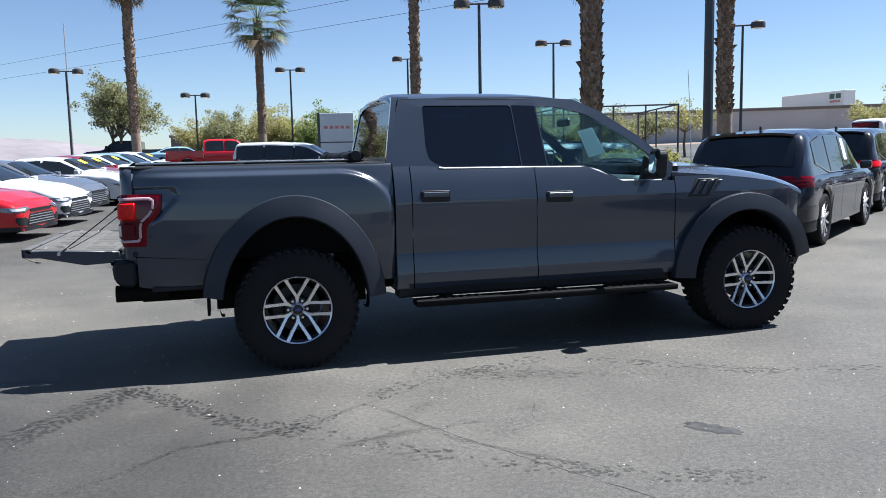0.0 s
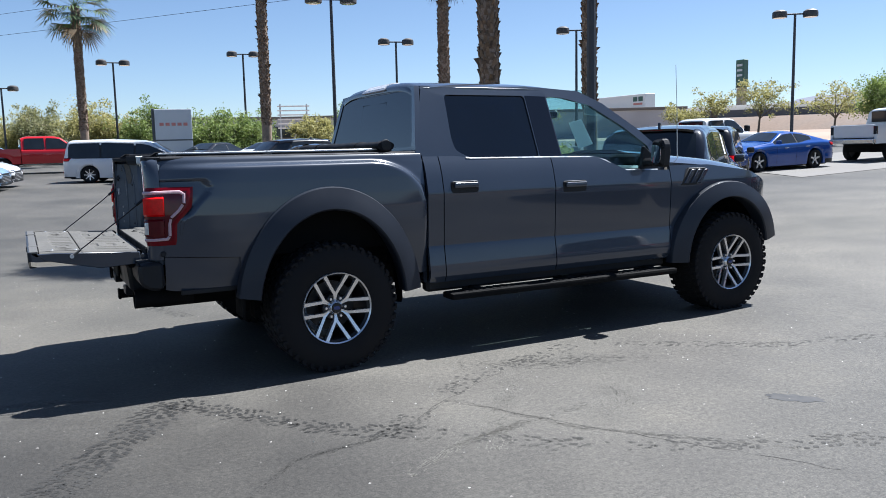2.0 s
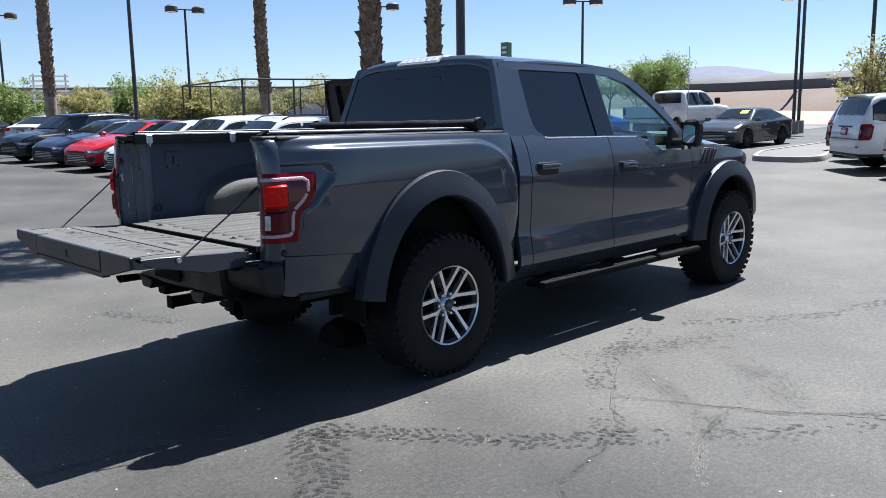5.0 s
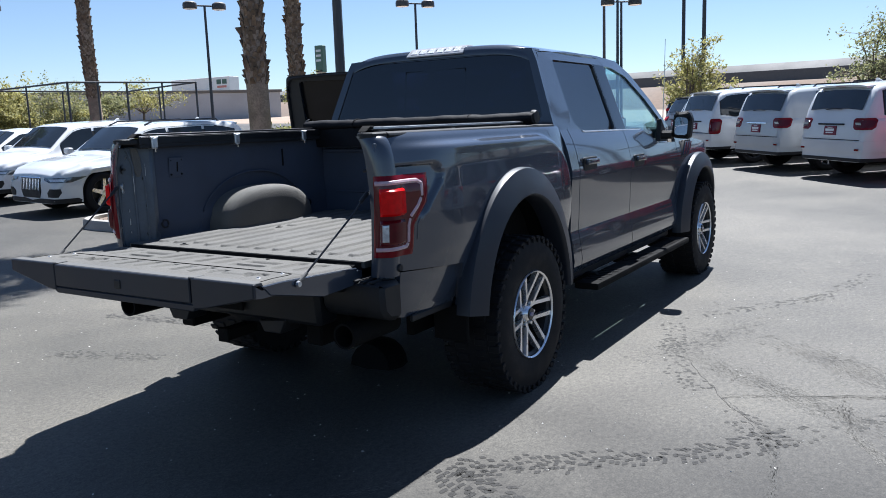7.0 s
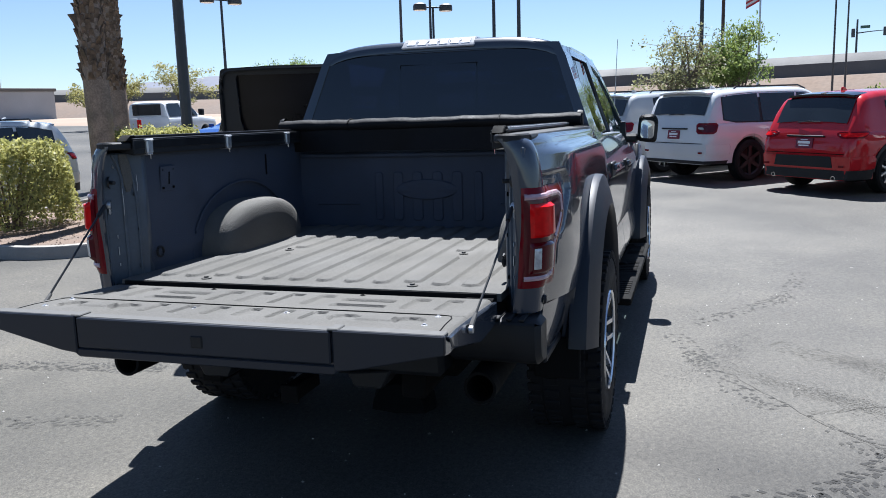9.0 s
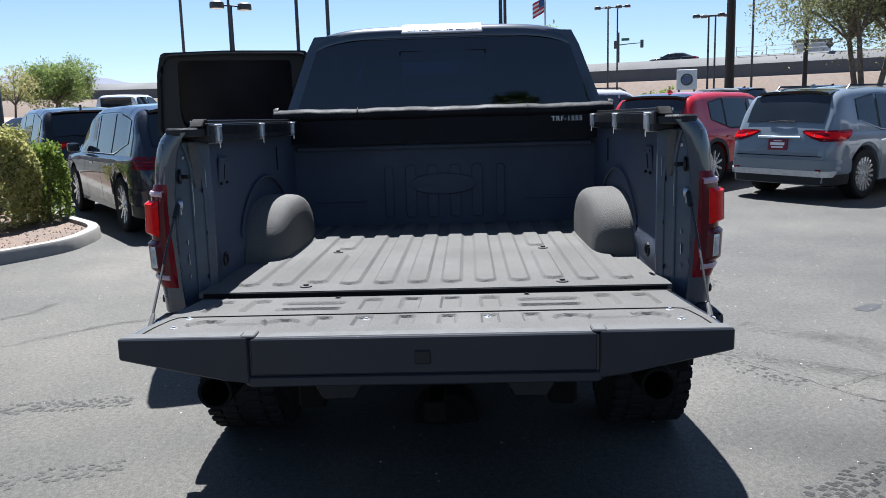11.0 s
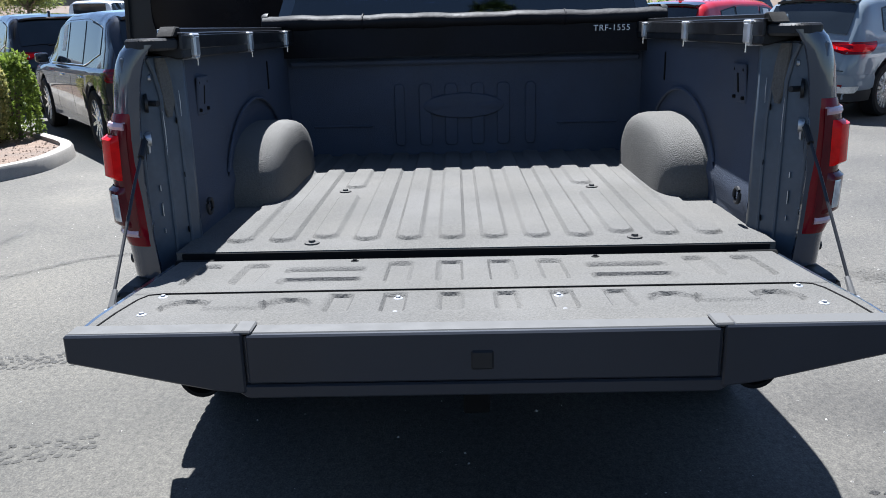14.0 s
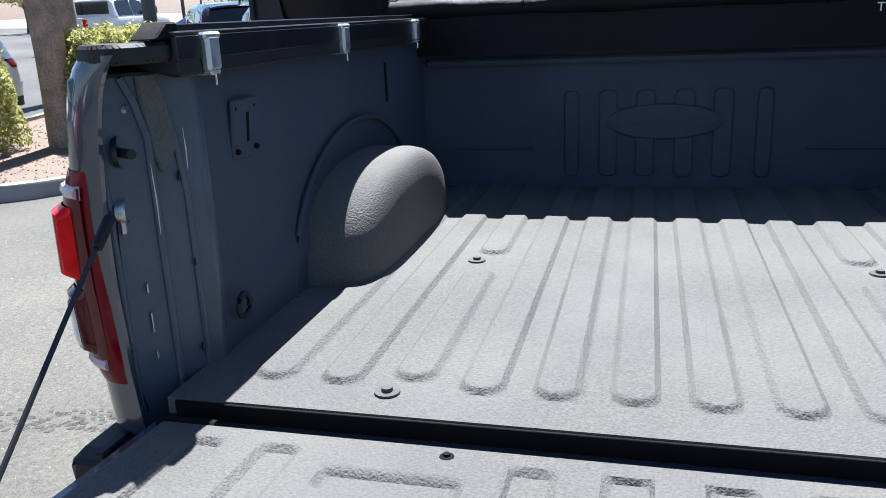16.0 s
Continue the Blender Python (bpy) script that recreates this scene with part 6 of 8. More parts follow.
def car_wheel(parent, x, y, r, material, spokes=10):
    side = 1 if y > 0 else -1
    w = root("wheel", pose(x, y, r, 0, 0, 0 if side < 0 else 180), "", "")
    w.parent = parent
    key = (round(r, 3), material.name, spokes)
    if key not in CAR_WHEELS:
        rr = r * 0.70
        tyre = turned([(rr, -0.105), (r * 0.90, -0.115), (r * 0.985, -0.095), (r, -0.07), (r, 0.08), (r * 0.97, 0.11), (rr, 0.10)], "y", 28)
        barrel = turned([(0.0, 0.0), (rr * 0.86, 0.0), (rr * 0.93, -0.085), (rr * 1.01, -0.105), (rr * 1.02, -0.09)], "y", 28)
        bars = []
        for k in range(spokes):
            a = 2 * math.pi * k / spokes
            h = rr * (0.30 if spokes <= 6 else 0.17)
            bars.append(moved(loft([[(-h * 0.5, -0.085, 0.03), (h * 0.5, -0.085, 0.03), (h * 0.6, -0.05, 0.03), (-h * 0.6, -0.05, 0.03)],
                                    [(-h * 0.35, -0.098, rr * 0.97), (h * 0.35, -0.098, rr * 0.97), (h * 0.45, -0.06, rr * 0.97), (-h * 0.45, -0.06, rr * 0.97)]]), Matrix.Rotation(a, 4, "Y")))
        hub = turned([(0.0, -0.098), (0.05, -0.095), (0.06, -0.06)], "y", 14)
        objs = [part("tyre", tyre, M_TYRE, w), part("rim_barrel", barrel, M_RIMDARK, w), part("rim", join(*bars, hub), material, w)]
        CAR_WHEELS[key] = [o.data for o in objs]
    else:
        for nm, me in zip(("tyre", "rim_barrel", "rim"), CAR_WHEELS[key]):
            o = new(nm, me)
            o.parent = w
    return w


KINDS = {
    # length, width, height, wheelbase, wheel radius, and outlines along the car from tail (-1) to nose (+1)
    "sedan": dict(L=4.85, W=1.84, H=1.44, wb=2.80, wr=0.335, under=0.20, axle_shift=-0.02,
                  top=[(-1, 0.86), (-0.97, 1.00), (-0.78, 1.06), (-0.42, 1.40), (-0.10, 1.44), (0.12, 1.40), (0.44, 1.02), (0.72, 0.92), (0.93, 0.76), (1, 0.62)],
                  belt=[(-1, 0.82), (-0.95, 0.94), (-0.75, 0.98), (0.45, 0.93), (0.75, 0.86), (0.94, 0.70), (1, 0.58)],
                  wide=[(-1, 0.80), (-0.75, 0.86), (-0.45, 0.64), (0.12, 0.66), (0.44, 0.86), (0.8, 0.84), (1, 0.78)],
                  win=(-0.62, 0.40), posts=(-0.09,), screen=((0.43, 1.03), (0.13, 1.385)), rear=((-0.77, 1.06), (-0.43, 1.385))),
    "suv": dict(L=5.0, W=1.95, H=1.80, wb=2.98, wr=0.385, under=0.26, axle_shift=0.0,
                top=[(-1, 0.78), (-0.992, 0.92), (-0.975, 1.06), (-0.94, 1.24), (-0.885, 1.50), (-0.845, 1.66), (-0.80, 1.735), (-0.66, 1.78), (-0.40, 1.80), (0.0, 1.78), (0.10, 1.755), (0.18, 1.69), (0.30, 1.46), (0.42, 1.22), (0.48, 1.155), (0.60, 1.13), (0.80, 1.06), (0.93, 0.96), (0.985, 0.84), (1, 0.70)],
                belt=[(-1, 0.72), (-0.985, 0.92), (-0.95, 1.06), (-0.9, 1.10), (0.42, 1.05), (0.75, 1.00), (0.93, 0.88), (1, 0.64)],
                wide=[(-1, 0.91), (-0.95, 0.88), (-0.85, 0.81), (-0.7, 0.775), (0.10, 0.765), (0.30, 0.82), (0.45, 0.88), (0.8, 0.88), (1, 0.84)],
                win=(-0.76, 0.34), posts=(-0.42, -0.05), screen=((0.42, 1.20), (0.17, 1.70)), rear=((-0.945, 1.2), (-0.84, 1.66))),
    "bigsuv": dict(L=5.20, W=2.02, H=1.92, wb=3.00, wr=0.405, under=0.37, axle_shift=0.0,
                   top=[(-1, 0.84), (-0.993, 1.00), (-0.985, 1.15), (-0.960, 1.35), (-0.905, 1.72), (-0.880, 1.82), (-0.82, 1.875), (-0.5, 1.92), (0.0, 1.91), (0.08, 1.88), (0.16, 1.80), (0.28, 1.55), (0.38, 1.33), (0.44, 1.27), (0.60, 1.24), (0.82, 1.17), (0.95, 1.05), (0.99, 0.90), (1, 0.75)],
                   belt=[(-1, 0.78), (-0.985, 1.00), (-0.955, 1.15), (-0.90, 1.22), (0.40, 1.16), (0.78, 1.10), (0.95, 0.96), (1, 0.70)],
                   wide=[(-1, 0.92), (-0.95, 0.90), (-0.88, 0.84), (-0.7, 0.80), (0.10, 0.79), (0.30, 0.84), (0.42, 0.89), (0.8, 0.88), (1, 0.84)],
                   win=(-0.84, 0.32), posts=(-0.46, -0.06), screen=((0.38, 1.32), (0.15, 1.81)), rear=((-0.958, 1.35), (-0.895, 1.77))),
    "van": dict(L=5.15, W=1.98, H=1.75, wb=3.08, wr=0.335, under=0.20, axle_shift=0.0,
                top=[(-1, 0.90), (-0.98, 1.10), (-0.93, 1.62), (-0.88, 1.72), (-0.3, 1.75), (0.20, 1.68), (0.32, 1.60), (0.68, 1.06), (0.88, 0.92), (1, 0.66)],
                belt=[(-1, 0.86), (-0.97, 1.0), (0.5, 0.98), (0.75, 0.92), (0.95, 0.76), (1, 0.60)],
                wide=[(-1, 0.86), (-0.9, 0.80), (0.25, 0.78), (0.62, 0.84), (0.85, 0.84), (1, 0.80)],
                win=(-0.90, 0.58), posts=(-0.42, 0.10), screen=((0.68, 1.06), (0.33, 1.58)), rear=((-0.98, 1.08), (-0.92, 1.60))),
    "coupe": dict(L=4.80, W=1.92, H=1.38, wb=2.72, wr=0.345, under=0.17, axle_shift=-0.02,
                  top=[(-1, 0.86), (-0.96, 1.00), (-0.80, 1.05), (-0.42, 1.32), (-0.18, 1.38), (0.02, 1.34), (0.30, 1.02), (0.70, 0.92), (0.93, 0.78), (1, 0.60)],
                  belt=[(-1, 0.82), (-0.94, 0.95), (-0.7, 0.98), (0.32, 0.92), (0.75, 0.86), (0.94, 0.72), (1, 0.56)],
                  wide=[(-1, 0.80), (-0.75, 0.84), (-0.42, 0.60), (0.02, 0.62), (0.32, 0.86), (0.8, 0.84), (1, 0.78)],
                  win=(-0.52, 0.26), posts=(-0.20,), screen=((0.29, 1.03), (0.03, 1.32)), rear=((-0.79, 1.06), (-0.43, 1.31))),
}


def vehicle(kind, x, y, heading, color, label, scale=(1, 1, 1), rim=None, spokes=10, sticker="", rails=False, tall=0.0, group="", cladding=False, skid=False, tail="", nose="bars", win=None, pipes=False):
    """A parked car with its tail at -x; scale stretches length, width and height."""
    k = dict(KINDS[kind], win=win or KINDS[kind]["win"])
    big = kind in ("suv", "bigsuv")
    L, W, H = k["L"] * scale[0], k["W"] * scale[1], k["H"] * scale[2]
    wr, hb = k["wr"], k["wb"] * scale[0] / 2
    name = {"sedan": "sedan", "suv": "sport_utility_vehicle", "bigsuv": "sport_utility_vehicle", "van": "minivan", "coupe": "coupe"}[kind]
    # lean with the ground
    c, s = math.cos(radians(heading)), math.sin(radians(heading))
    gx = (rise(x + c, y + s) - rise(x - c, y - s)) / 2
    gy = (rise(x - s, y + c) - rise(x + s, y - c)) / 2
    base = Matrix.Translation((x, y, rise(x, y))) @ Matrix.Rotation(radians(heading), 4, "Z") @ Matrix.Rotation(-math.atan(gx), 4, "Y") @ Matrix.Rotation(math.atan(gy), 4, "X")
    car = root(name, base, label, {"sedan": "car", "suv": "SUV", "bigsuv": "SUV", "van": "minivan", "coupe": "car"}[kind], group)
    lift = tall
    top = [(u * L / 2, z * scale[2] + lift) for u, z in k["top"]]
    belt = [(u * L / 2, z * scale[2] + lift) for u, z in k["belt"]]
    wide = [(u * L / 2, w) for u, w in k["wide"]]
    body_paint = paint(color)
    axles = (-hb + k["axle_shift"], hb + k["axle_shift"] + 0.04)
    sh = Shell(L, W, top, belt, k["under"] + lift, axles, wr, wide)
    part("body", sh.mesh(), body_paint, car, sharp=38)
    part("underbody", box(-L / 2 + 0.22, L / 2 - 0.25, -W / 2 + 0.16, W / 2 - 0.16, k["under"] - 0.04 + lift, k["under"] + 0.20 + lift, 0.05), M_UNDER, car)
    for a in axles:
        part("axle_housing", box(a - wr * 1.10, a + wr * 1.10, -W / 2 + 0.14, W / 2 - 0.14, k["under"], wr * 2.02 + lift, 0.03), M_UNDER, car)
    for a in axles:
        for sd in (-1, 1):
            car_wheel(car, a, sd * (W / 2 - 0.125), wr, rim or M_RIM, spokes)
    # side windows between posts, the rearmost drawn up to a point
    lo, hi = (u * L / 2 for u in k["win"])
    def pane_edge(px, f):
        zb, zt = table(belt, px), table(top, px)
        up = 0.30 * max(0.0, 1 - (px - lo) / (0.13 * L)) if kind in ("suv", "coupe", "sedan") else 0.10 * max(0.0, 1 - (px - lo) / (0.06 * L)) if kind == "bigsuv" else 0.0
        f = up + (1 - up * 0.4 - up) * f
        zz = zb + 0.03 + (zt - (zt - zb) * 0.17 - zb - 0.03) * f
        return (px, sh.half_width(px, zz), zz)
    cuts = [lo] + [p * L / 2 for p in k["posts"]] + [hi]
    for sd in (-1, 1):
        g = sheet(spread(lo - 0.02, hi + 0.02, 20), spread(-0.05, 1.05, 5), lambda px, f, sd=sd: (px, sd * (pane_edge(px, f)[1] + 0.003), pane_edge(px, f)[2]), (0, -sd * 0.012, 0))
        part("window_surround", g if sd < 0 else (g[0], [tuple(reversed(q)) for q in g[1]]), M_PLASTIC, car)
    for a, b in zip(cuts, cuts[1:]):
        a2, b2 = a + (0.035 if a != lo else 0.0), b - (0.035 if b != hi else 0.0)
        for sd in (-1, 1):
            g = sheet(spread(a2, b2, 8), spread(0, 1, 5), lambda px, f, sd=sd: (px, sd * (pane_edge(px, f)[1] + 0.007), pane_edge(px, f)[2]), (0, -sd * 0.012, 0))
            part("side_window", g if sd < 0 else (g[0], [tuple(reversed(q)) for q in g[1]]), M_CARGLASS, car)
    for sd in (-1, 1):
        part("window_line", tube([(px, sd * (pane_edge(px, 0)[1] + 0.006), pane_edge(px, 0)[2] - 0.008) for px in spread(lo, hi, 12)], 0.007, 6), M_PLASTIC if color in (REDP, WHITE) else M_CHROME, car)
    for nm, ((u0, z0), (u1, z1)), sgn in (("windscreen", k["screen"], 1), ("rear_window", k["rear"], -1)):
        x0, x1 = u0 * L / 2, u1 * L / 2
        def pane(u, v):
            px = x0 + (x1 - x0) * u
            zt = max(table(top, px), table(belt, px) + 0.012)
            wt = W / 2 * table(wide, px) * sh.narrow(px)
            f = abs(v) * 0.86
            return (px + sgn * 0.014, v * wt * 0.86, zt + 0.026 - 0.030 * max(0.0, (f - 0.4) / 0.5))
        part(nm, sheet(spread(0.06, 0.97, 7), spread(-1, 1, 13), pane), M_CARGLASS, car, sharp=60)
    # tail
    hw = W / 2
    zt = table(belt, -L / 2 + 0.12) - (0.0 if big else 0.03)
    E = -L / 2
    LAMPS = {"": [(-0.085, 0.64, 0.24), (-0.04, 0.58, 0.28), (0.02, 0.56, 0.32), (0.055, 0.60, 0.34)],
             "wide": [(-0.090, 0.76, 0.30), (-0.045, 0.58, 0.42), (0.02, 0.44, 0.52), (0.06, 0.40, 0.56), (0.075, 0.46, 0.54)],
             "bar": [(-0.105, 0.46, 0.22), (-0.085, 0.34, 0.28), (0.03, 0.0, 0.33), (0.055, 0.0, 0.31)],
             "block": [(-0.130, 0.68, 0.14), (-0.090, 0.62, 0.20), (0.04, 0.60, 0.25), (0.080, 0.64, 0.22)],
             "column": [(-0.330, 0.86, 0.17), (-0.280, 0.82, 0.21), (-0.02, 0.80, 0.25), (0.030, 0.84, 0.21)],
             "blade": [(-0.060, 0.70, 0.22), (-0.02, 0.62, 0.30), (0.025, 0.60, 0.36), (0.045, 0.66, 0.36)]}
    rows = [(zt + dz, hw * y, E + dx) for dz, y, dx in LAMPS[tail]]
    def shrunk(amount):
        mid = sum(r[0] for r in rows) / len(rows)
        return [(mid + (z - mid) * amount, y + hw * 0.05, x - 0.03) for z, y, x in rows]
    for sd in (-1, 1):
        lens = part("tail_light", sh.patch(sd, -1, rows, 0.014, 14), M_RED, car, "red tail light")
        part("lens_inset", sh.patch(sd, -1, shrunk(0.62), 0.020, 12), M_REDDARK if tail in ("bar", "block", "column") else M_REDBRIGHT, lens)
        if tail == "bar":
            for q in (-0.062, -0.022):
                part("light_strip", sh.patch(sd, -1, [(zt + q, hw * 0.36, E + 0.18), (zt + q + 0.020, hw * 0.34, E + 0.20)], 0.026, 10), M_RED, lens)
        elif tail:
            lo_z, hi_z = rows[0][0], rows[-1][0]
            part("reverse_lens", sh.patch(sd, -1, [(lo_z + (hi_z - lo_z) * 0.42, rows[1][1] + hw * 0.06, E + 0.03), (lo_z + (hi_z - lo_z) * 0.62, rows[1][1] + hw * 0.05, E + 0.03)], 0.025, 5), M_LENS, lens)
        part("wing_mirror", box(k["win"][1] * L / 2 - 0.10, k["win"][1] * L / 2 + 0.04, sd * (hw + 0.09) - 0.09, sd * (hw + 0.09) + 0.09, table(belt, k["win"][1] * L / 2) + 0.02, table(belt, k["win"][1] * L / 2) + 0.16, 0.045, 3), body_paint, car)
        for hx in (0.02 * L, -0.20 * L):
            hz = table(belt, hx) - 0.13
            part("door_handle", box(hx - 0.10, hx + 0.10, sd * (sh.half_width(hx, hz) + 0.008) - 0.015, sd * (sh.half_width(hx, hz) + 0.008) + 0.015, hz - 0.015, hz + 0.015, 0.010, 2), M_CHROME if color[0] < 0.3 and color is not REDP else body_paint, car)
        for hx in (-0.085 * L, 0.115 * L, -0.275 * L)[:3 if kind != "coupe" else 2]:
            part("door_gap", sheet((0, 1), spread(0, 1, 9), lambda u, v, hx=hx, sd=sd: (hx + 0.008 * u, sd * (sh.half_width(hx, k["under"] + lift + 0.06 + (table(belt, hx) - k["under"] - lift - 0.07) * v) + 0.0025), k["under"] + lift + 0.06 + (table(belt, hx) - k["under"] - lift - 0.07) * v)), M_UNDER, car)
        ub = k["under"] + lift
        part("rear_bumper", sh.patch(sd, -1, [(ub + 0.18, 0.0, -L / 2 + 0.50), (ub + 0.22, 0.0, -L / 2 + 0.52), (ub + 0.34, 0.0, -L / 2 + 0.52), (ub + 0.38, 0.0, -L / 2 + 0.48)], 0.022, 12), body_paint, car)
        part("bumper_insert", sh.patch(sd, -1, [(ub + 0.01, 0.0, -L / 2 + 0.46), (ub + 0.05, 0.0, -L / 2 + 0.48), (ub + (0.07 if color in (WHITE, SILVER) else 0.16), 0.0, -L / 2 + 0.50)], 0.014, 12), M_PLASTIC, car)
        if skid:
            part("skid_strip", sh.patch(sd, -1, [(ub + 0.13, 0.0, -L / 2 + 0.12), (ub + 0.17, 0.0, -L / 2 + 0.16), (ub + 0.22, 0.0, -L / 2 + 0.18)], 0.034, 10), M_ALU, car, "pale skid strip along the bumper")
        part("reflector", sh.patch(sd, -1, [(ub + 0.21, hw * 0.72, -L / 2 + 0.02), (ub + 0.245, hw * 0.72, -L / 2 + 0.03)], 0.030, 5), M_RED, car)
        if cladding:
            part("sill_cladding", sheet(spread(axles[0] + wr * 1.2, axles[1] - wr * 1.2, 12), spread(0, 1, 3), lambda px, f, sd=sd: (px, sd * (sh.half_width(px, ub + 0.03 + 0.12 * f) + 0.012), ub + 0.015 + 0.13 * f), (0, -sd * 0.03, 0)), M_PLASTIC, car)
            for a in axles:
                part("arch_cladding", sheet(spread(0, math.pi, 19), (1.13, 1.30), lambda q, r, a=a, sd=sd: (a + wr * r * math.cos(q), sd * (sh.half_width(a + wr * r * math.cos(q), max(ub + 0.05, wr + wr * r * math.sin(q))) + 0.010), wr * 0.98 + wr * r * math.sin(q)), (0, -sd * 0.03, 0)), M_PLASTIC, car)
        if pipes:
            part("exhaust_pipe", moved(turned([(0.030, -0.05), (0.038, -0.05), (0.038, 0.10)], "x", 14), Matrix.Translation((E + 0.03, sd * hw * 0.62, ub + 0.03))), M_CHROME, car, "chrome exhaust tip")
        if tail == "blade":
            part("bumper_panel", sh.facing(sd, -1, [(ub + 0.20, 0.0, hw * 0.60), (ub + 0.38, 0.0, hw * 0.56)], 0.030), M_PLASTIC, car, "black panel across the bumper")
        # nose
        zn = table(belt, L / 2 - 0.12) - 0.03
        lamp = part("headlight", sh.patch(sd, 1, [(zn - 0.075, hw * 0.70, L / 2 - 0.26), (zn - 0.03, hw * 0.52, L / 2 - 0.42), (zn + 0.015, hw * 0.50, L / 2 - 0.56)], 0.012, 12), M_HEADLAMP, car, "clear headlight over a dark housing")
        part("lamp_lens", sh.patch(sd, 1, [(zn - 0.055, hw * 0.74, L / 2 - 0.14), (zn - 0.01, hw * 0.66, L / 2 - 0.18)], 0.018, 8), M_LENS, lamp)
        part("front_bumper", sh.patch(sd, 1, [(ub + 0.01, 0.0, L / 2 - 0.40), (ub + 0.05, 0.0, L / 2 - 0.42), (ub + 0.09, hw * 0.3, L / 2 - 0.36)], 0.016, 10), M_PLASTIC, car)
        pod = part("fog_lamp", sh.facing(sd, 1, [(ub + 0.12, hw * 0.62, hw * 0.86), (ub + 0.20, hw * 0.60, hw * 0.90), (ub + 0.27, hw * 0.70, hw * 0.90)], 0.012), M_PLASTIC, car)
        part("lamp_ring", moved(turned([(0.024, 0.0), (0.040, 0.010), (0.046, 0.0)], "x", 16), Matrix.Translation((sh.end_x(ub + 0.2, 1) - 0.05, sd * hw * 0.76, ub + 0.195))), M_CHROME, pod)
        g0 = max(ub + 0.10, zn - 0.40)
        if nose == "frame":
            grille = part("grille", sh.facing(sd, 1, [(g0, 0.0, hw * 0.30), (g0 + 0.12, 0.0, hw * 0.36), (zn - 0.04, 0.0, hw * 0.37), (zn + 0.01, 0.0, hw * 0.34)], 0.014), M_PLASTIC, car, "tall black grille with bright upright bars")
            for j in range(6):
                part("grille_bar", sh.facing(sd, 1, [(g0 + 0.14, hw * (0.02 + 0.058 * j), hw * (0.035 + 0.058 * j)), (zn - 0.01, hw * (0.02 + 0.058 * j), hw * (0.035 + 0.058 * j))], 0.022, 2), M_CHROME, grille)
            part("grille_frame", sh.facing(sd, 1, [(zn + 0.005, 0.0, hw * 0.37), (zn + 0.025, 0.0, hw * 0.35)], 0.022), M_CHROME, grille)
        else:
            part("upper_grille", sh.facing(sd, 1, [(zn - 0.085, 0.0, hw * 0.46), (zn - 0.03, 0.0, hw * 0.50)], 0.012), M_PLASTIC, car)
            grille = part("grille", sh.facing(sd, 1, [(g0, 0.0, hw * 0.62), (g0 + 0.06, 0.0, hw * 0.66), (zn - 0.12, 0.0, hw * 0.50)], 0.012), M_PLASTIC, car, "black barred grille")
            for j in range(4):
                z = g0 + 0.03 + (zn - 0.15 - g0) * j / 4
                part("grille_bar", sh.facing(sd, 1, [(z, 0.0, hw * (0.60 - 0.03 * j)), (z + 0.014, 0.0, hw * (0.60 - 0.03 * j))], 0.020), M_ALU, grille)
    plate_z = table(belt, -L / 2 + 0.12) - (0.15 if big else 0.12 if kind == "van" else 0.14)
    px = sh.end_x(plate_z, -1)
    tilt = pose(px, 0, plate_z, 0, 8 if big or kind == "van" else 0, 0)
    holder = part("number_plate", moved(box(-0.026, 0.03, -0.165, 0.165, -0.085, 0.085, 0.006), tilt), M_DEALER, car, "dealer plate, dark red with pale bars")
    for z0, z1, yw in ((-0.012, 0.032, 0.12), (-0.052, -0.030, 0.10), (0.050, 0.062, 0.07)):
        part("plate_bar", moved(box(-0.031, -0.020, -yw, yw, z0, z1, 0.002), tilt), M_WHITE, holder)
    part("tailgate_trim", moved(box(-0.030, 0.02, -0.36, 0.36, 0.100, 0.130, 0.006), tilt), M_CHROME if tail in ("wide", "block") and color is not WHITE else M_PLASTIC, car)
    if big:
        part("hatch_gap", join(*[sh.facing(sd, -1, [(plate_z - 0.17, 0.0, hw * 0.80), (plate_z - 0.158, 0.0, hw * 0.80)], 0.004, 9) for sd in (-1, 1)]), M_UNDER, car)
        fin_x = -0.30 * L
        part("roof_fin", prism([(fin_x - 0.10, table(top, fin_x) - 0.01), (fin_x + 0.10, table(top, fin_x) - 0.01), (fin_x - 0.04, table(top, fin_x) + 0.075), (fin_x - 0.08, table(top, fin_x) + 0.075)], "y", -0.02, 0.02, 0.008), body_paint, car)
    if big:
        xr = sh.end_x(H * 0.955 + lift, -1)
        wr_top = W / 2 * table(wide, xr) * sh.narrow(xr)
        def fin(u, v):
            return (xr - 0.10 + 0.34 * u, v * wr_top * 0.86 * (0.95 + 0.05 * u), H * 0.985 + lift - 0.028 * (1 - u) - 0.035 * abs(v) ** 4 + 0.010)
        part("spoiler", sheet(spread(0, 1, 6), spread(-1, 1, 13), fin, (0.01, 0, -0.035)), M_TINT if tail in ("wide", "blade", "bar") else body_paint, car, sharp=50)
        part("high_brake_lamp", box(xr - 0.095, xr - 0.07, -0.16, 0.16, H * 0.985 + lift - 0.045, H * 0.985 + lift - 0.028, 0.004), M_RED, car)
        wz = (1.26 if kind == "suv" else 1.40) * scale[2] + lift
        wx = sh.end_x(wz, -1) - 0.03
        part("wiper", tube([(wx, -0.20, wz + 0.01), (wx - 0.005, 0.02, wz + 0.02), (wx, 0.24, wz)], 0.010, 6), M_PLASTIC, car)
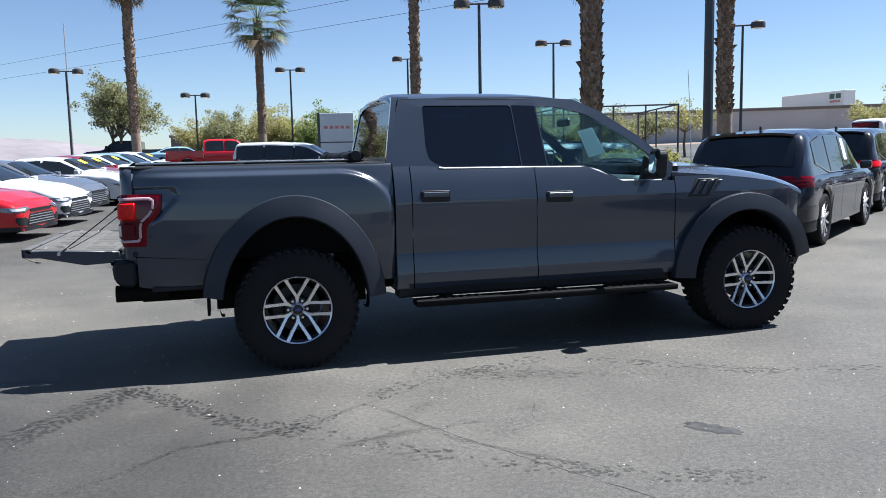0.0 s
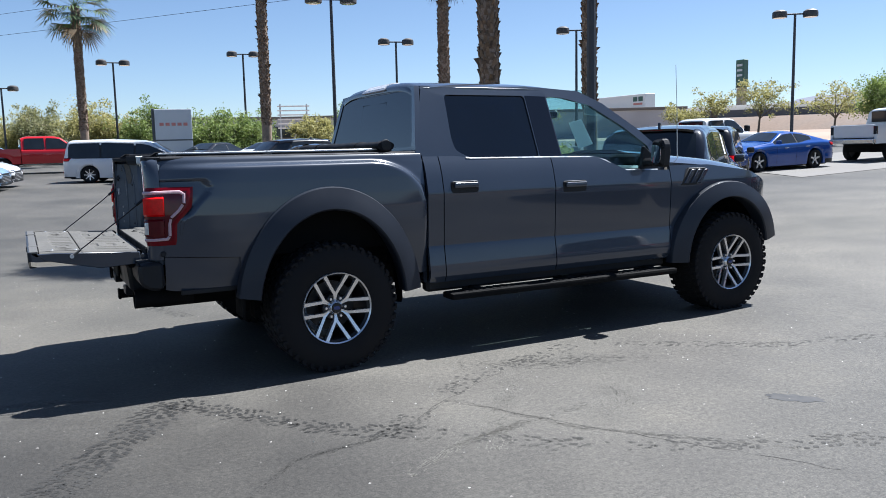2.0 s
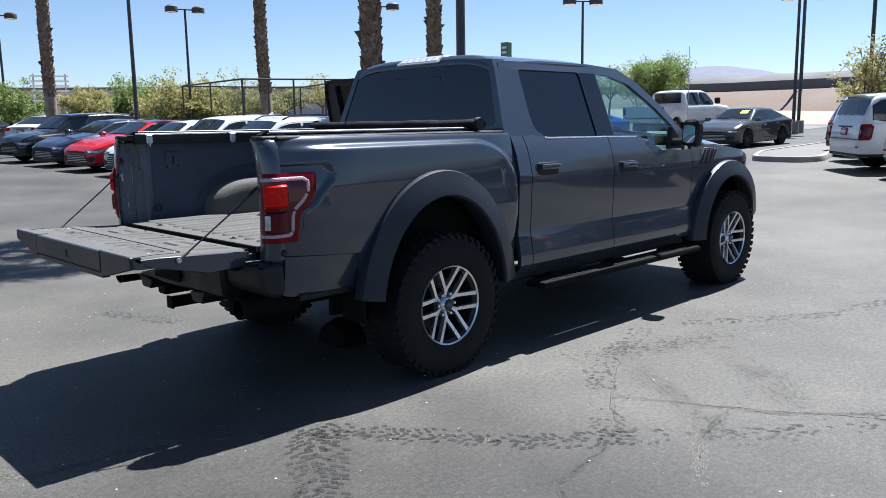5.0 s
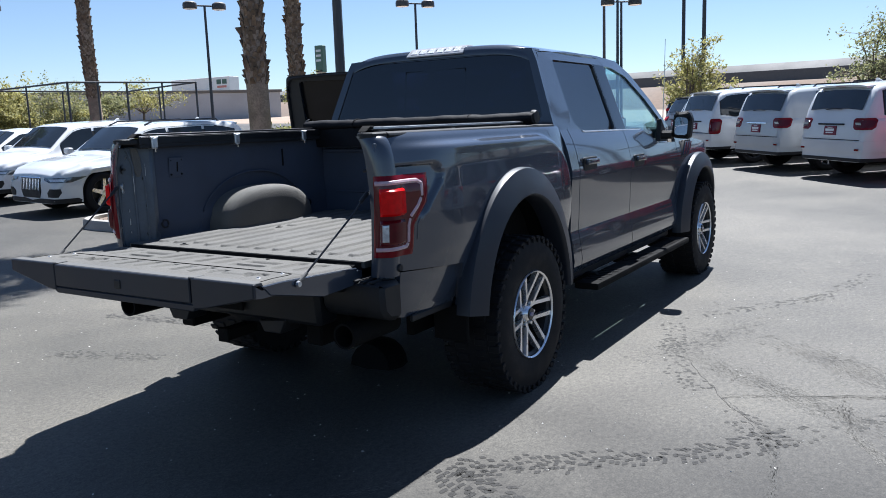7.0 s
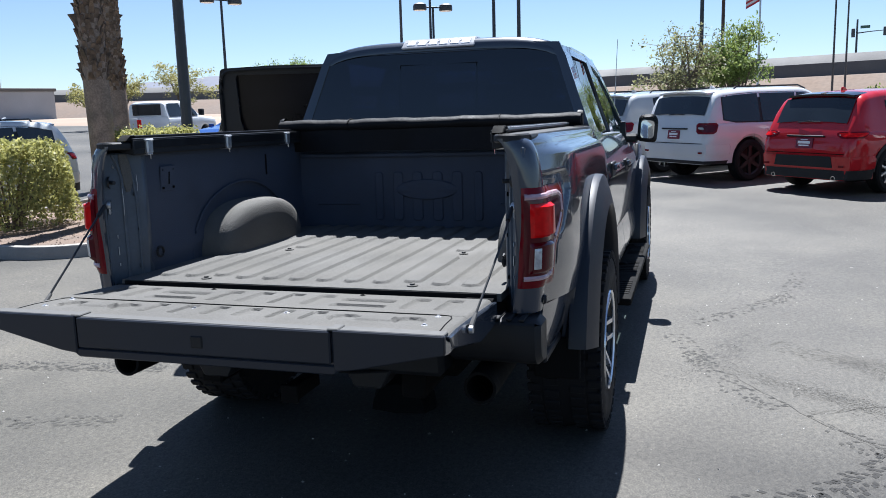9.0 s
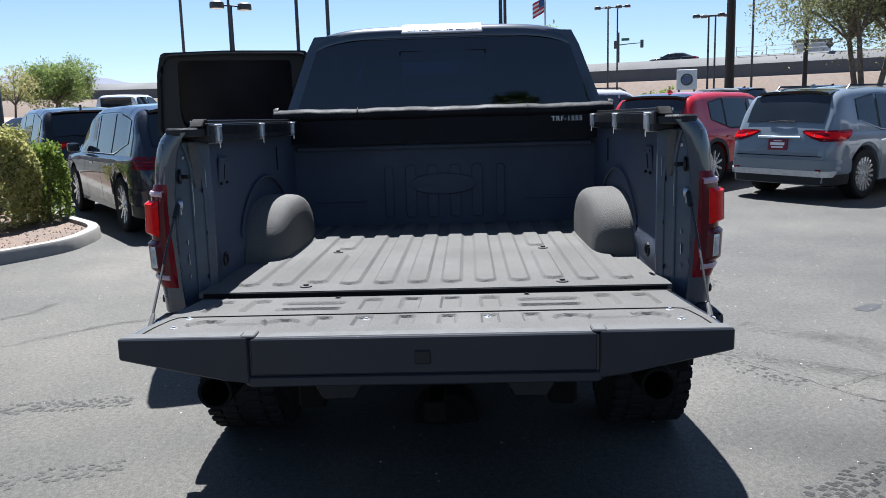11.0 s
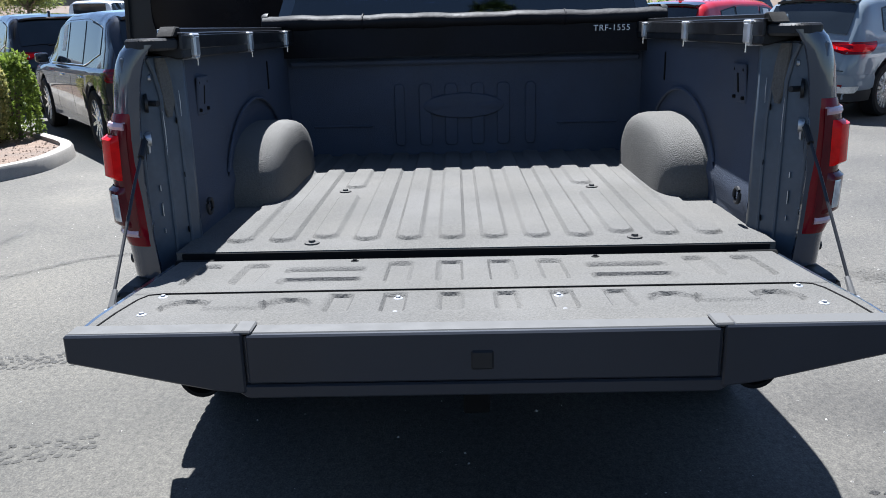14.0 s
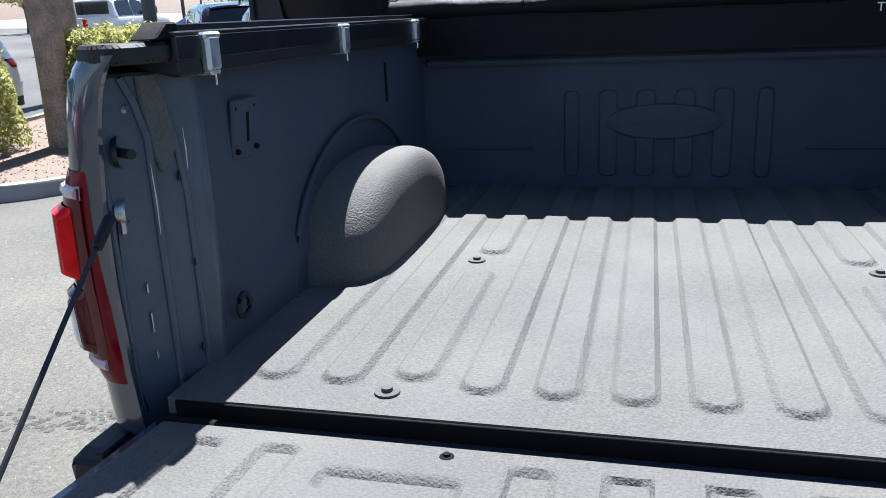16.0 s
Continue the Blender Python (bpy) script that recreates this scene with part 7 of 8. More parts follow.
    if rails:
        for sd in (-1, 1):
            part("roof_rail", tube([(-0.33 * L, sd * W * 0.325, H - 0.06 + lift), (-0.31 * L, sd * W * 0.325, H + 0.025 + lift), (0.02 * L, sd * W * 0.325, H + 0.02 + lift), (0.06 * L, sd * W * 0.325, H - 0.05 + lift)], 0.018, 6), M_RAIL, car)
    if sticker == "yellow":
        u = 0.35
        (u0, z0), (u1, z1) = k["screen"]
        px = (u1 + (u0 - u1) * u) * L / 2
        def st(a, b):
            qx = px + 0.11 * a
            return (qx + 0.016, W * 0.17 + 0.15 * b, table(top, qx) + 0.030)
        part("price_sticker", sheet((-1, 0, 1), (-1, 0, 1), st), M_YELLOW, car, "yellow price sticker on the windscreen")
    if sticker == "paper":
        for sd in (-1, 1):
            a = pane_edge(-0.02 * L + 0.12, 0.30), pane_edge(-0.02 * L + 0.34, 0.30), pane_edge(-0.02 * L + 0.34, 0.95), pane_edge(-0.02 * L + 0.12, 0.95)
            part("window_sheet", window_panel(a, sd, 0.010, 0.002), M_WHITE, car, "white price sheet in the side window")
    return car


def pickup(x, y, heading, color, label, scale=1.0, lift=0.0, rim=None, wr=0.40, lens=None):
    """A parked crew-cab pickup with an open bed."""
    c, s = math.cos(radians(heading)), math.sin(radians(heading))
    gx = (rise(x + c, y + s) - rise(x - c, y - s)) / 2
    base = Matrix.Translation((x, y, rise(x, y))) @ Matrix.Rotation(radians(heading), 4, "Z") @ Matrix.Rotation(-math.atan(gx), 4, "Y")
    t = root("pickup_truck", base, label, "pickup truck")
    p = paint(color)
    L, W = 5.9 * scale, 2.03
    z0 = 0.50 + lift
    hb = 1.85 * scale
    top = [(-0.165 * L, 1.18 + lift), (-0.16 * L, 1.82 + lift), (-0.115 * L, 1.90 + lift), (0.10 * L, 1.90 + lift), (0.15 * L, 1.84 + lift), (0.265 * L, 1.30 + lift), (0.30 * L, 1.24 + lift), (0.46 * L, 1.16 + lift), (0.5 * L, 0.92 + lift)]
    belt = [(-0.5 * L, 1.22 + lift), (0.27 * L, 1.20 + lift), (0.46 * L, 1.08 + lift), (0.5 * L, 0.86 + lift)]
    wide = [(-0.5 * L, 0.9), (-0.175 * L, 0.78), (0.15 * L, 0.76), (0.27 * L, 0.88), (0.5 * L, 0.84)]
    # cab and nose from the shell builder, the bed from plates
    shell = Shell(0.665 * L, W, [(u - 0.1675 * L, z) for u, z in top], [(u - 0.1675 * L, z) for u, z in belt], z0, (hb - 0.1675 * L,), wr, [(u - 0.1675 * L, w) for u, w in wide], nose=(0.35, 0.22), tail=(0.03, 0.04)).mesh()
    part("cab", moved(shell, Matrix.Translation((0.1675 * L, 0, 0))), p, t, sharp=38)
    xs = spread(-0.5 * L, -0.170 * L, 40)
    for sd in (-1, 1):
        def side_at(i, j, sd=sd):
            px = xs[int(i)]
            lo = z0
            u = (px + hb) / (wr * 1.16)
            if abs(u) < 1:
                lo = max(lo, wr + wr * 1.14 * math.sqrt(1 - u * u))
            zz = lo + (1.26 + lift - lo) * j / 8
            return (px, sd * (W / 2 - 0.02 * abs(j / 8 - 0.5)), zz)
        g = sheet(range(40), range(9), side_at, (0, -sd * 0.10, 0))
        part("bed_side", g if sd < 0 else (g[0], [tuple(reversed(f)) for f in g[1]]), p, t, sharp=42)
        part("tail_light", box(-0.5 * L - 0.012, -0.5 * L + 0.09, sd * (W / 2 - 0.07) - 0.075, sd * (W / 2 - 0.07) + 0.075, 0.86 + lift, 1.20 + lift, 0.02), lens or M_REDBRIGHT, t, "smoked tail light" if lens else "red tail light")
        part("headlight", box(0.5 * L - 0.22, 0.5 * L - 0.01, sd * W * 0.36 - 0.14, sd * W * 0.36 + 0.14, 0.86 + lift, 1.06 + lift, 0.03), M_LENS, t, "clear headlight")
        part("wing_mirror", box(0.20 * L, 0.23 * L, sd * (W / 2 + 0.16) - 0.11, sd * (W / 2 + 0.16) + 0.11, 1.26 + lift, 1.54 + lift, 0.03), M_PLASTIC, t)
        for a, b in ((-0.140, 0.022), (0.034, 0.225)):
            pts = []
            for px in spread(a * L, b * L, 6):
                zt = table(top, px)
                pts.append((px, W / 2 * 0.955 - 0.012, 1.25 + lift))
            for px in reversed(spread(a * L + 0.02, b * L - 0.02, 6)):
                zt = min(table(top, px) - 0.10, 1.80 + lift)
                zb = 1.20 + lift
                wt = W / 2 * table(wide, px)
                f = (zt - zb) / max(0.05, table(top, px) - zb)
                pts.append((px, W / 2 * 0.955 + (wt - W / 2 * 0.955) * f * 0.97, max(zt, 1.27 + lift)))
            part("side_window", window_panel(pts, sd, 0.012), M_CARGLASS, t)
        part("running_board", box(-0.16 * L, 0.22 * L, sd * (W / 2) - 0.08, sd * (W / 2) + 0.06, z0 - 0.08, z0 - 0.03, 0.015), M_PLASTIC, t)
    part("tailgate", box(-0.5 * L, -0.5 * L + 0.07, -W / 2 + 0.13, W / 2 - 0.13, 0.74 + lift, 1.25 + lift, 0.015), p, t)
    part("bed_floor", box(-0.5 * L + 0.05, -0.175 * L, -W / 2 + 0.10, W / 2 - 0.10, 0.78 + lift, 0.82 + lift), M_PLASTIC, t)
    part("rear_bumper", box(-0.5 * L - 0.14, -0.5 * L + 0.04, -W / 2 + 0.02, W / 2 - 0.02, 0.50 + lift, 0.70 + lift, 0.03), M_CHROME, t, "chrome rear bumper")
    part("front_bumper", box(0.5 * L - 0.16, 0.5 * L + 0.06, -W / 2 + 0.04, W / 2 - 0.04, 0.48 + lift, 0.70 + lift, 0.04), M_CHROME, t)
    part("grille", box(0.5 * L - 0.10, 0.5 * L + 0.02, -0.55, 0.55, 0.74 + lift, 1.10 + lift, 0.03), M_PLASTIC, t)
    part("rear_window", box(-0.168 * L, -0.163 * L, -0.66, 0.66, 1.34 + lift, 1.78 + lift, 0.004), M_CARGLASS, t)
    def scr(u, v):
        px = (0.262 + (0.155 - 0.262) * u) * L
        return (px + 0.02, v * W / 2 * (0.80 - 0.12 * u), table(top, px) + 0.03 - 0.02 * v * v)
    part("windscreen", sheet(spread(0.05, 0.95, 5), spread(-1, 1, 7), scr), M_CARGLASS, t, sharp=60)
    part("underbody", box(-0.48 * L, 0.45 * L, -0.55, 0.55, z0 - 0.06, z0 + 0.30, 0.04), M_UNDER, t)
    for a in (-hb, hb):
        part("axle_housing", box(a - wr * 1.1, a + wr * 1.1, -W / 2 + 0.12, W / 2 - 0.12, wr * 0.8, wr * 1.7 + lift * 0.5, 0.03), M_UNDER, t)
        for sd in (-1, 1):
            car_wheel(t, a, sd * (W / 2 - 0.14), wr, rim or M_RIM, 6)
    return t


M_COPPER = surf("copper_wheel", (0.55, 0.20, 0.12), 0.3, 0.8, var=0.1, scale=10)

# beside the truck's nose
vehicle("suv", 8.80, 4.85, 37, NAVY, "shiny dark navy SUV parked along the planted island", (1.02, 0.965, 0.965), spokes=10, rails=False, sticker="paper", tail="bar", win=(-0.74, 0.34))
vehicle("suv", 13.3, 8.5, 38, BLACK, "black SUV parked ahead of the navy one", (0.95, 0.97, 0.96), spokes=5, tail="wide")
# angled row, tails towards the truck
ROW_R = [("suv", 10.2, -6.85, -54, (0.17, 0.205, 0.235), "silver-grey SUV with a dealer plate, parked tail-out", (0.94, 0.93, 0.95), "paper", "wide", (-0.66, 0.34)),
         ("suv", 12.5, -5.0, -46, REDP, "bright red SUV parked tail-out in an angled row", (0.96, 0.98, 0.94), "paper", "blade", (-0.62, 0.34)),
         ("bigsuv", 14.6, -3.0, -47, WHITE, "white full-size SUV parked tail-out in an angled row", (0.99, 0.98, 0.94), "", "block", (-0.84, 0.32)),
         ("bigsuv", 16.5, -1.35, -47, SILVER, "silver full-size SUV parked tail-out in an angled row", (1.01, 0.98, 0.93), "", "block", (-0.66, 0.32)),
         ("bigsuv", 18.4, 0.45, -49, WHITE, "long white SUV with dark windows parked tail-out", (1.01, 0.98, 0.94), "", "column", (-0.90, 0.32))]
for kd, x, y, h, col, lab, sc, stk, lamp_kind, glazing in ROW_R:
    vehicle(kd, x, y, h, col, lab, sc, sticker=stk, group="angled row by the drive", rails=col is not REDP, cladding=col is REDP, skid="silver-grey" in lab, spokes=18 if "silver-grey" in lab else 6 if col is WHITE else 10,
            tail=lamp_kind, win=glazing, pipes=col is REDP, rim=M_RIMDARK if col is WHITE else None)
vehicle("suv", 8.35, -8.65, -54, WHITE, "white SUV parked tail-out at the end of the row", (0.92, 0.96, 0.93), group="angled row by the drive", tail="wide", pipes=True, cladding=True)
vehicle("suv", 20.9, 1.6, -49, WHITE, "white compact SUV parked tail-out", (0.92, 0.94, 0.93), group="angled row by the drive")
vehicle("suv", 23.4, 2.7, -49, GREYP, "dark grey compact SUV parked tail-out", (0.92, 0.94, 0.93), group="angled row by the drive")
vehicle("suv", 33.5, 6.6, 5, BLACK, "long black SUV with roof rails", (1.12, 1.02, 1.08), rails=True)
# by the pale drive
vehicle("sedan", 26.2, 9.3, 177, (0.055, 0.060, 0.064), "grey sedan with a yellow sticker on its windscreen", (0.93, 0.98, 0.99), rim=M_RIMDARK, sticker="yellow")
vehicle("coupe", 22.7, 14.5, 177, BLUE, "bright blue sports coupe", (1.0, 1.0, 1.0), rim=M_RIM, spokes=5)
pickup(30.9, 14.6, -1, WHITE, "lifted white crew-cab pickup with copper wheels", 1.05, 0.22, M_COPPER, 0.46, M_CARGLASS)
pickup(25.4, 20.1, 3, WHITE, "white crew-cab pickup parked across the drive", 1.0)
# row on the near side of the aisle, noses towards the aisle
ROW_M = [("suv", 6.75, 11.0, 176, (0.55, 0.57, 0.58), "silver crossover with roof bars, nose to the aisle", (0.93, 0.97, 0.91), True, ""),
         ("suv", 7.3, 14.3, 182, WHITE, "white crossover, nose to the aisle", (0.90, 0.95, 0.91), False, ""),
         ("sedan", 7.8, 17.4, 185, WHITE, "white hatchback, nose to the aisle", (0.92, 0.98, 1.02), False, ""),
         ("sedan", 7.9, 20.2, 188, REDP, "dark red sedan, nose to the aisle", (1, 1, 1), False, ""),
         ("sedan", 7.9, 23.0, 188, (0.02, 0.03, 0.06), "dark blue sedan, nose to the aisle", (1, 1, 1), False, ""),
         ("suv", 7.6, 25.8, 190, BLACK, "black crossover, nose to the aisle", (0.93, 0.97, 0.90), False, "")]
for kd, x, y, h, col, lab, sc, rl, stk in ROW_M:
    vehicle(kd, x, y, h, col, lab, sc, rails=rl, sticker=stk, group="row facing the aisle", spokes=5 if rl else 10, nose="frame" if rl else "bars")
# row on the far side of the aisle
ROW_L = [("sedan", -6.43, 11.2, -13, REDP, "bright red sedan with a chrome grille"), ("sedan", -6.18, 14.1, -13, WHITE, "white sedan with a barred grille"),
         ("sedan", -6.15, 16.8, -13, (0.10, 0.11, 0.13), "slate grey sedan in a long row"), ("sedan", -5.38, 19.9, -13, WHITE, "white sedan with a yellow sticker"),
         ("sedan", -5.32, 22.2, -13, (0.20, 0.01, 0.02), "maroon sedan with a yellow sticker"), ("sedan", -5.00, 24.5, -13, WHITE, "white sedan with a yellow sticker"),
         ("sedan", -4.62, 26.8, -13, (0.20, 0.30, 0.42), "silver-blue sedan in a long row"), ("sedan", -4.23, 29.1, -13, WHITE, "white sedan at the row's end"),
         ("sedan", -14.0, 14.0, -13, WHITE, "white sedan in the second row"), ("sedan", -14.0, 17.5, -13, GREYP, "grey sedan in the second row")]
for i, (kd, x, y, h, col, lab) in enumerate(ROW_L):
    vehicle(kd, x, y, h, col, lab, group="row across the aisle", sticker="yellow" if i in (3, 4, 5, 7) else "")
vehicle("van", 9.5, -29.0, 15, WHITE, "white minivan parked far across the lot", spokes=8)
vehicle("van", 2.47, 29.7, -20, WHITE, "white minivan with dark windows and silver hubcaps", spokes=8)
pickup(-0.75, 41.0, 3, REDP, "red crew-cab pickup beyond the minivan")
vehicle("sedan", -3.4, 53.5, 0, (0.22, 0.36, 0.50), "pale blue sedan beyond the red pickup", spokes=5)
pickup(-7.2, 55, 175, BLACK, "black pickup at the lot's far edge", 1.0)
vehicle("sedan", 8.0, 38.8, 40, BLACK, "black sedan seen from behind", spokes=5)
vehicle("sedan", 10.2, 35.0, 35, WHITE, "white sedan seen from behind", spokes=5)
# cars under the trees behind the angled row
vehicle("suv", 31.0, -10.6, 40, (0.06, 0.065, 0.07), "dark grey SUV under the trees", (0.95, 0.97, 1.0))
vehicle("suv", 31.5, -14.4, 40, BLACK, "black SUV under the trees", (0.95, 0.97, 1.0))
vehicle("suv", 24.5, -15.4, 60, (0.03, 0.12, 0.30), "blue SUV beyond the angled row", (0.92, 0.95, 0.95))

# ---- poles, palms, trees and the distance ----
def lamp_post(x, y, h, yaw, heads=2, radius=0.085, material=None, k=1.0):
    post = root("street_lamp", pose(x, y, rise(x, y)), "dark steel lamp post with twin round heads" if heads == 2 else "dark steel lamp post", "lamp post", "lot lamps")
    z = h - rise(x, y)
    part("pole", tube([(0, 0, 0), (0, 0, z * 0.5), (0, 0, z)], [radius, radius * 0.85, radius * 0.7], 10), material or M_POLE, post)
    part("base", turned([(0.0, 0.62), (0.24, 0.60), (0.26, 0.0)], "z", 16), M_CONCRETE, post)
    c, s = math.cos(radians(yaw)), math.sin(radians(yaw))
    if heads:
        part("arm", tube([(-0.55 * c, -0.55 * s, z - 0.02), (0.55 * c, 0.55 * s, z - 0.02)], 0.04, 8), M_POLE, post)
    for d in ((-1, 1) if heads == 2 else (1,) if heads == 1 else ()):
        head = part("lamp_head", moved(turned([(0.0, 0.18 * k), (0.20 * k, 0.18 * k), (0.33 * k, 0.10 * k), (0.35 * k, 0.0), (0.35 * k, -0.16 * k), (0.30 * k, -0.19 * k)], "z", 18), Matrix.Translation((d * 0.72 * c, d * 0.72 * s, z))), M_LAMPHEAD, post)
        part("lens", moved(turned([(0.0, -0.20 * k), (0.29 * k, -0.19 * k)], "z", 18), Matrix.Translation((d * 0.72 * c, d * 0.72 * s, z))), M_LENS, head)
    return post


for x, y, h, yaw in ((10.1, 26.0, 7.8, -15), (25.0, 29.0, 7.7, -30), (18.5, 37.9, 7.95, -15), (32.1, 21.0, 7.7, -35), (12.1, 48.7, 8.25, -10), (4.28, 52.5, 7.85, -5), (36.6, 11.4, 7.25, -50),
                     (-2.5, 57, 6.4, 0), (-15.5, 50, 7.4, 5), (-10.5, 52, 7.6, 5), (35.5, 11.2, 8.6, -60)):
    lamp_post(x, y, h, yaw)
for x, y, h, r in ((8.86, 7.38, 11.0, 0.105), (35.4, 7.9, 12.0, 0.10), (29.3, 5.4, 12.0, 0.09), (88.7, 32.0, 24.0, 0.20), (34.3, -1.8, 12.0, 0.10)):
    lamp_post(x, y, h, 0, 0, r)
lamp_post(30.4, -11.1, 12.0, 0, 0, 0.21, M_BROWNPOLE)
lamp_post(36, -16.5, 12.0, 0, 0, 0.12, M_BROWNPOLE)
for x, y, h, yaw in ((53.1, -10.0, 8.66, 70), (57.2, -11.4, 9.2, 70), (45.9, -14.75, 7.1, 70), (49.7, -16.3, 7.5, 70)):
    lamp_post(x, y, h, yaw, 2, 0.075, None, 0.62)
lamp_post(52.7, -19.75, 12.0, 0, 0, 0.09)


lamp_post(-17.2, 91.8, 17.0, 0, 0, 0.10, M_ALU)


def palm(x, y, h, r, seed, crown=True, droop=1.0, size=1.0):
    rnd = random.Random(seed)
    p = root("palm_tree", pose(x, y, rise(x, y)), "tall fan palm with a shaggy brown trunk", "palm tree", "fan palms")
    bend = rnd.uniform(-0.15, 0.15)
    def axis(z):
        return Vector((bend * math.sin(z / h * 2.5), 0.08 * math.sin(z / h * 3), z))
    zs = spread(0, h, 30)
    part("trunk", tube([axis(z) for z in zs], [r * (1.25 - 0.25 * min(1, z / 1.0)) for z in zs], 14), M_PALMBASE, p, sharp=60)
    # leaf bases clinging to the trunk
    v, f = [], []
    z = 2.2
    k = 0
    while z < h:
        for j in range(9):
            a = 2 * math.pi * j / 9 + k * 0.37 + rnd.uniform(-0.1, 0.1)
            c = axis(z)
            o = Vector((math.cos(a), math.sin(a), 0))
            t = Vector((-math.sin(a), math.cos(a), 0))
            b = c + o * r * 0.92
            out = rnd.uniform(0.015, 0.075) * (1.9 if rnd.random() < 0.12 else 1)
            w, ln = r * rnd.uniform(0.22, 0.36), rnd.uniform(0.09, 0.21)
            i = len(v)
            v += [tuple(b - t * w), tuple(b + t * w), tuple(b + o * out + t * w * 0.45 + Vector((0, 0, ln))), tuple(b + o * out - t * w * 0.45 + Vector((0, 0, ln))), tuple(b + Vector((0, 0, ln * 1.1)))]
            f += [(i, i + 1, i + 2, i + 3), (i, i + 3, i + 4), (i + 1, i + 4, i + 2), (i + 3, i + 2, i + 4)]
        z += 0.085
        k += 1
    tagged(part("husk", (v, f), M_HUSK, p), kind="stuff")
    if crown:
        top = axis(h)
        for mat, n, lo, hi, nm in ((M_FROND, 34 if size == 1.0 else 42, -0.35 if size == 1.0 else -0.75, 1.25, "frond"), (M_FRONDDRY, 16 if size == 1.0 else 6, -1.35, -0.7, "dry_frond")):
            fv, ff = [], []
            for q in range(n):
                a = q * 2.399 + rnd.uniform(-0.2, 0.2)
                el = lo + (hi - lo) * (q + 0.5) / n + rnd.uniform(-0.12, 0.12)
                o = Vector((math.cos(a) * math.cos(el), math.sin(a) * math.cos(el), math.sin(el)))
                t = Vector((-math.sin(a), math.cos(a), 0))
                u = o.cross(t)
                ln = rnd.uniform(0.75, 1.0) * size
                tip = top + o * ln
                i = len(fv)
                fv += [tuple(top - t * 0.025), tuple(top + t * 0.025), tuple(tip + t * 0.015), tuple(tip - t * 0.015)]
                ff.append((i, i + 1, i + 2, i + 3))
                for b in range(15):
                    an = radians(-88 + 176 * b / 14)
                    d = (o * math.cos(an) + t * math.sin(an)).normalized()
                    s = d.cross(u).normalized() * 0.028 * size
                    blade = rnd.uniform(0.62, 0.82) * size
                    mid = tip + d * blade * 0.55 - Vector((0, 0, 0.04))
                    end = tip + d * blade * 0.9 - Vector((0, 0, droop * rnd.uniform(0.16, 0.40)))
                    i = len(fv)
                    fv += [tuple(tip - s * 0.4), tuple(tip + s * 0.4), tuple(mid + s), tuple(end), tuple(mid - s)]
                    ff += [(i, i + 1, i + 2, i + 4), (i + 4, i + 2, i + 3)]
            tagged(part(nm, (fv, ff), mat, p), kind="stuff")
    return p


for i, (x, y, h, r) in enumerate(((6.18, 6.99, 11.2, 0.185), (11.96, 11.26, 7.6, 0.19), (7.9, 28.7, 9.5, 0.21), (12.84, 21.0, 8.2, 0.20), (2.05, 49.9, 9.9, 0.26), (-4.35, 32.2, 9.3, 0.21))):
    palm(x, y, h, r, 40 + i, size=1.75 if y > 45 else 1.25 if h > 11 else 1.0)


# the rear window mirrors one palm and one lamp that stand behind the tail
palm(-39.0, -1.75, 16.3, 0.20, 71, size=1.0)
lamp_post(-29.0, 1.15, 12.5, 80, k=0.8)


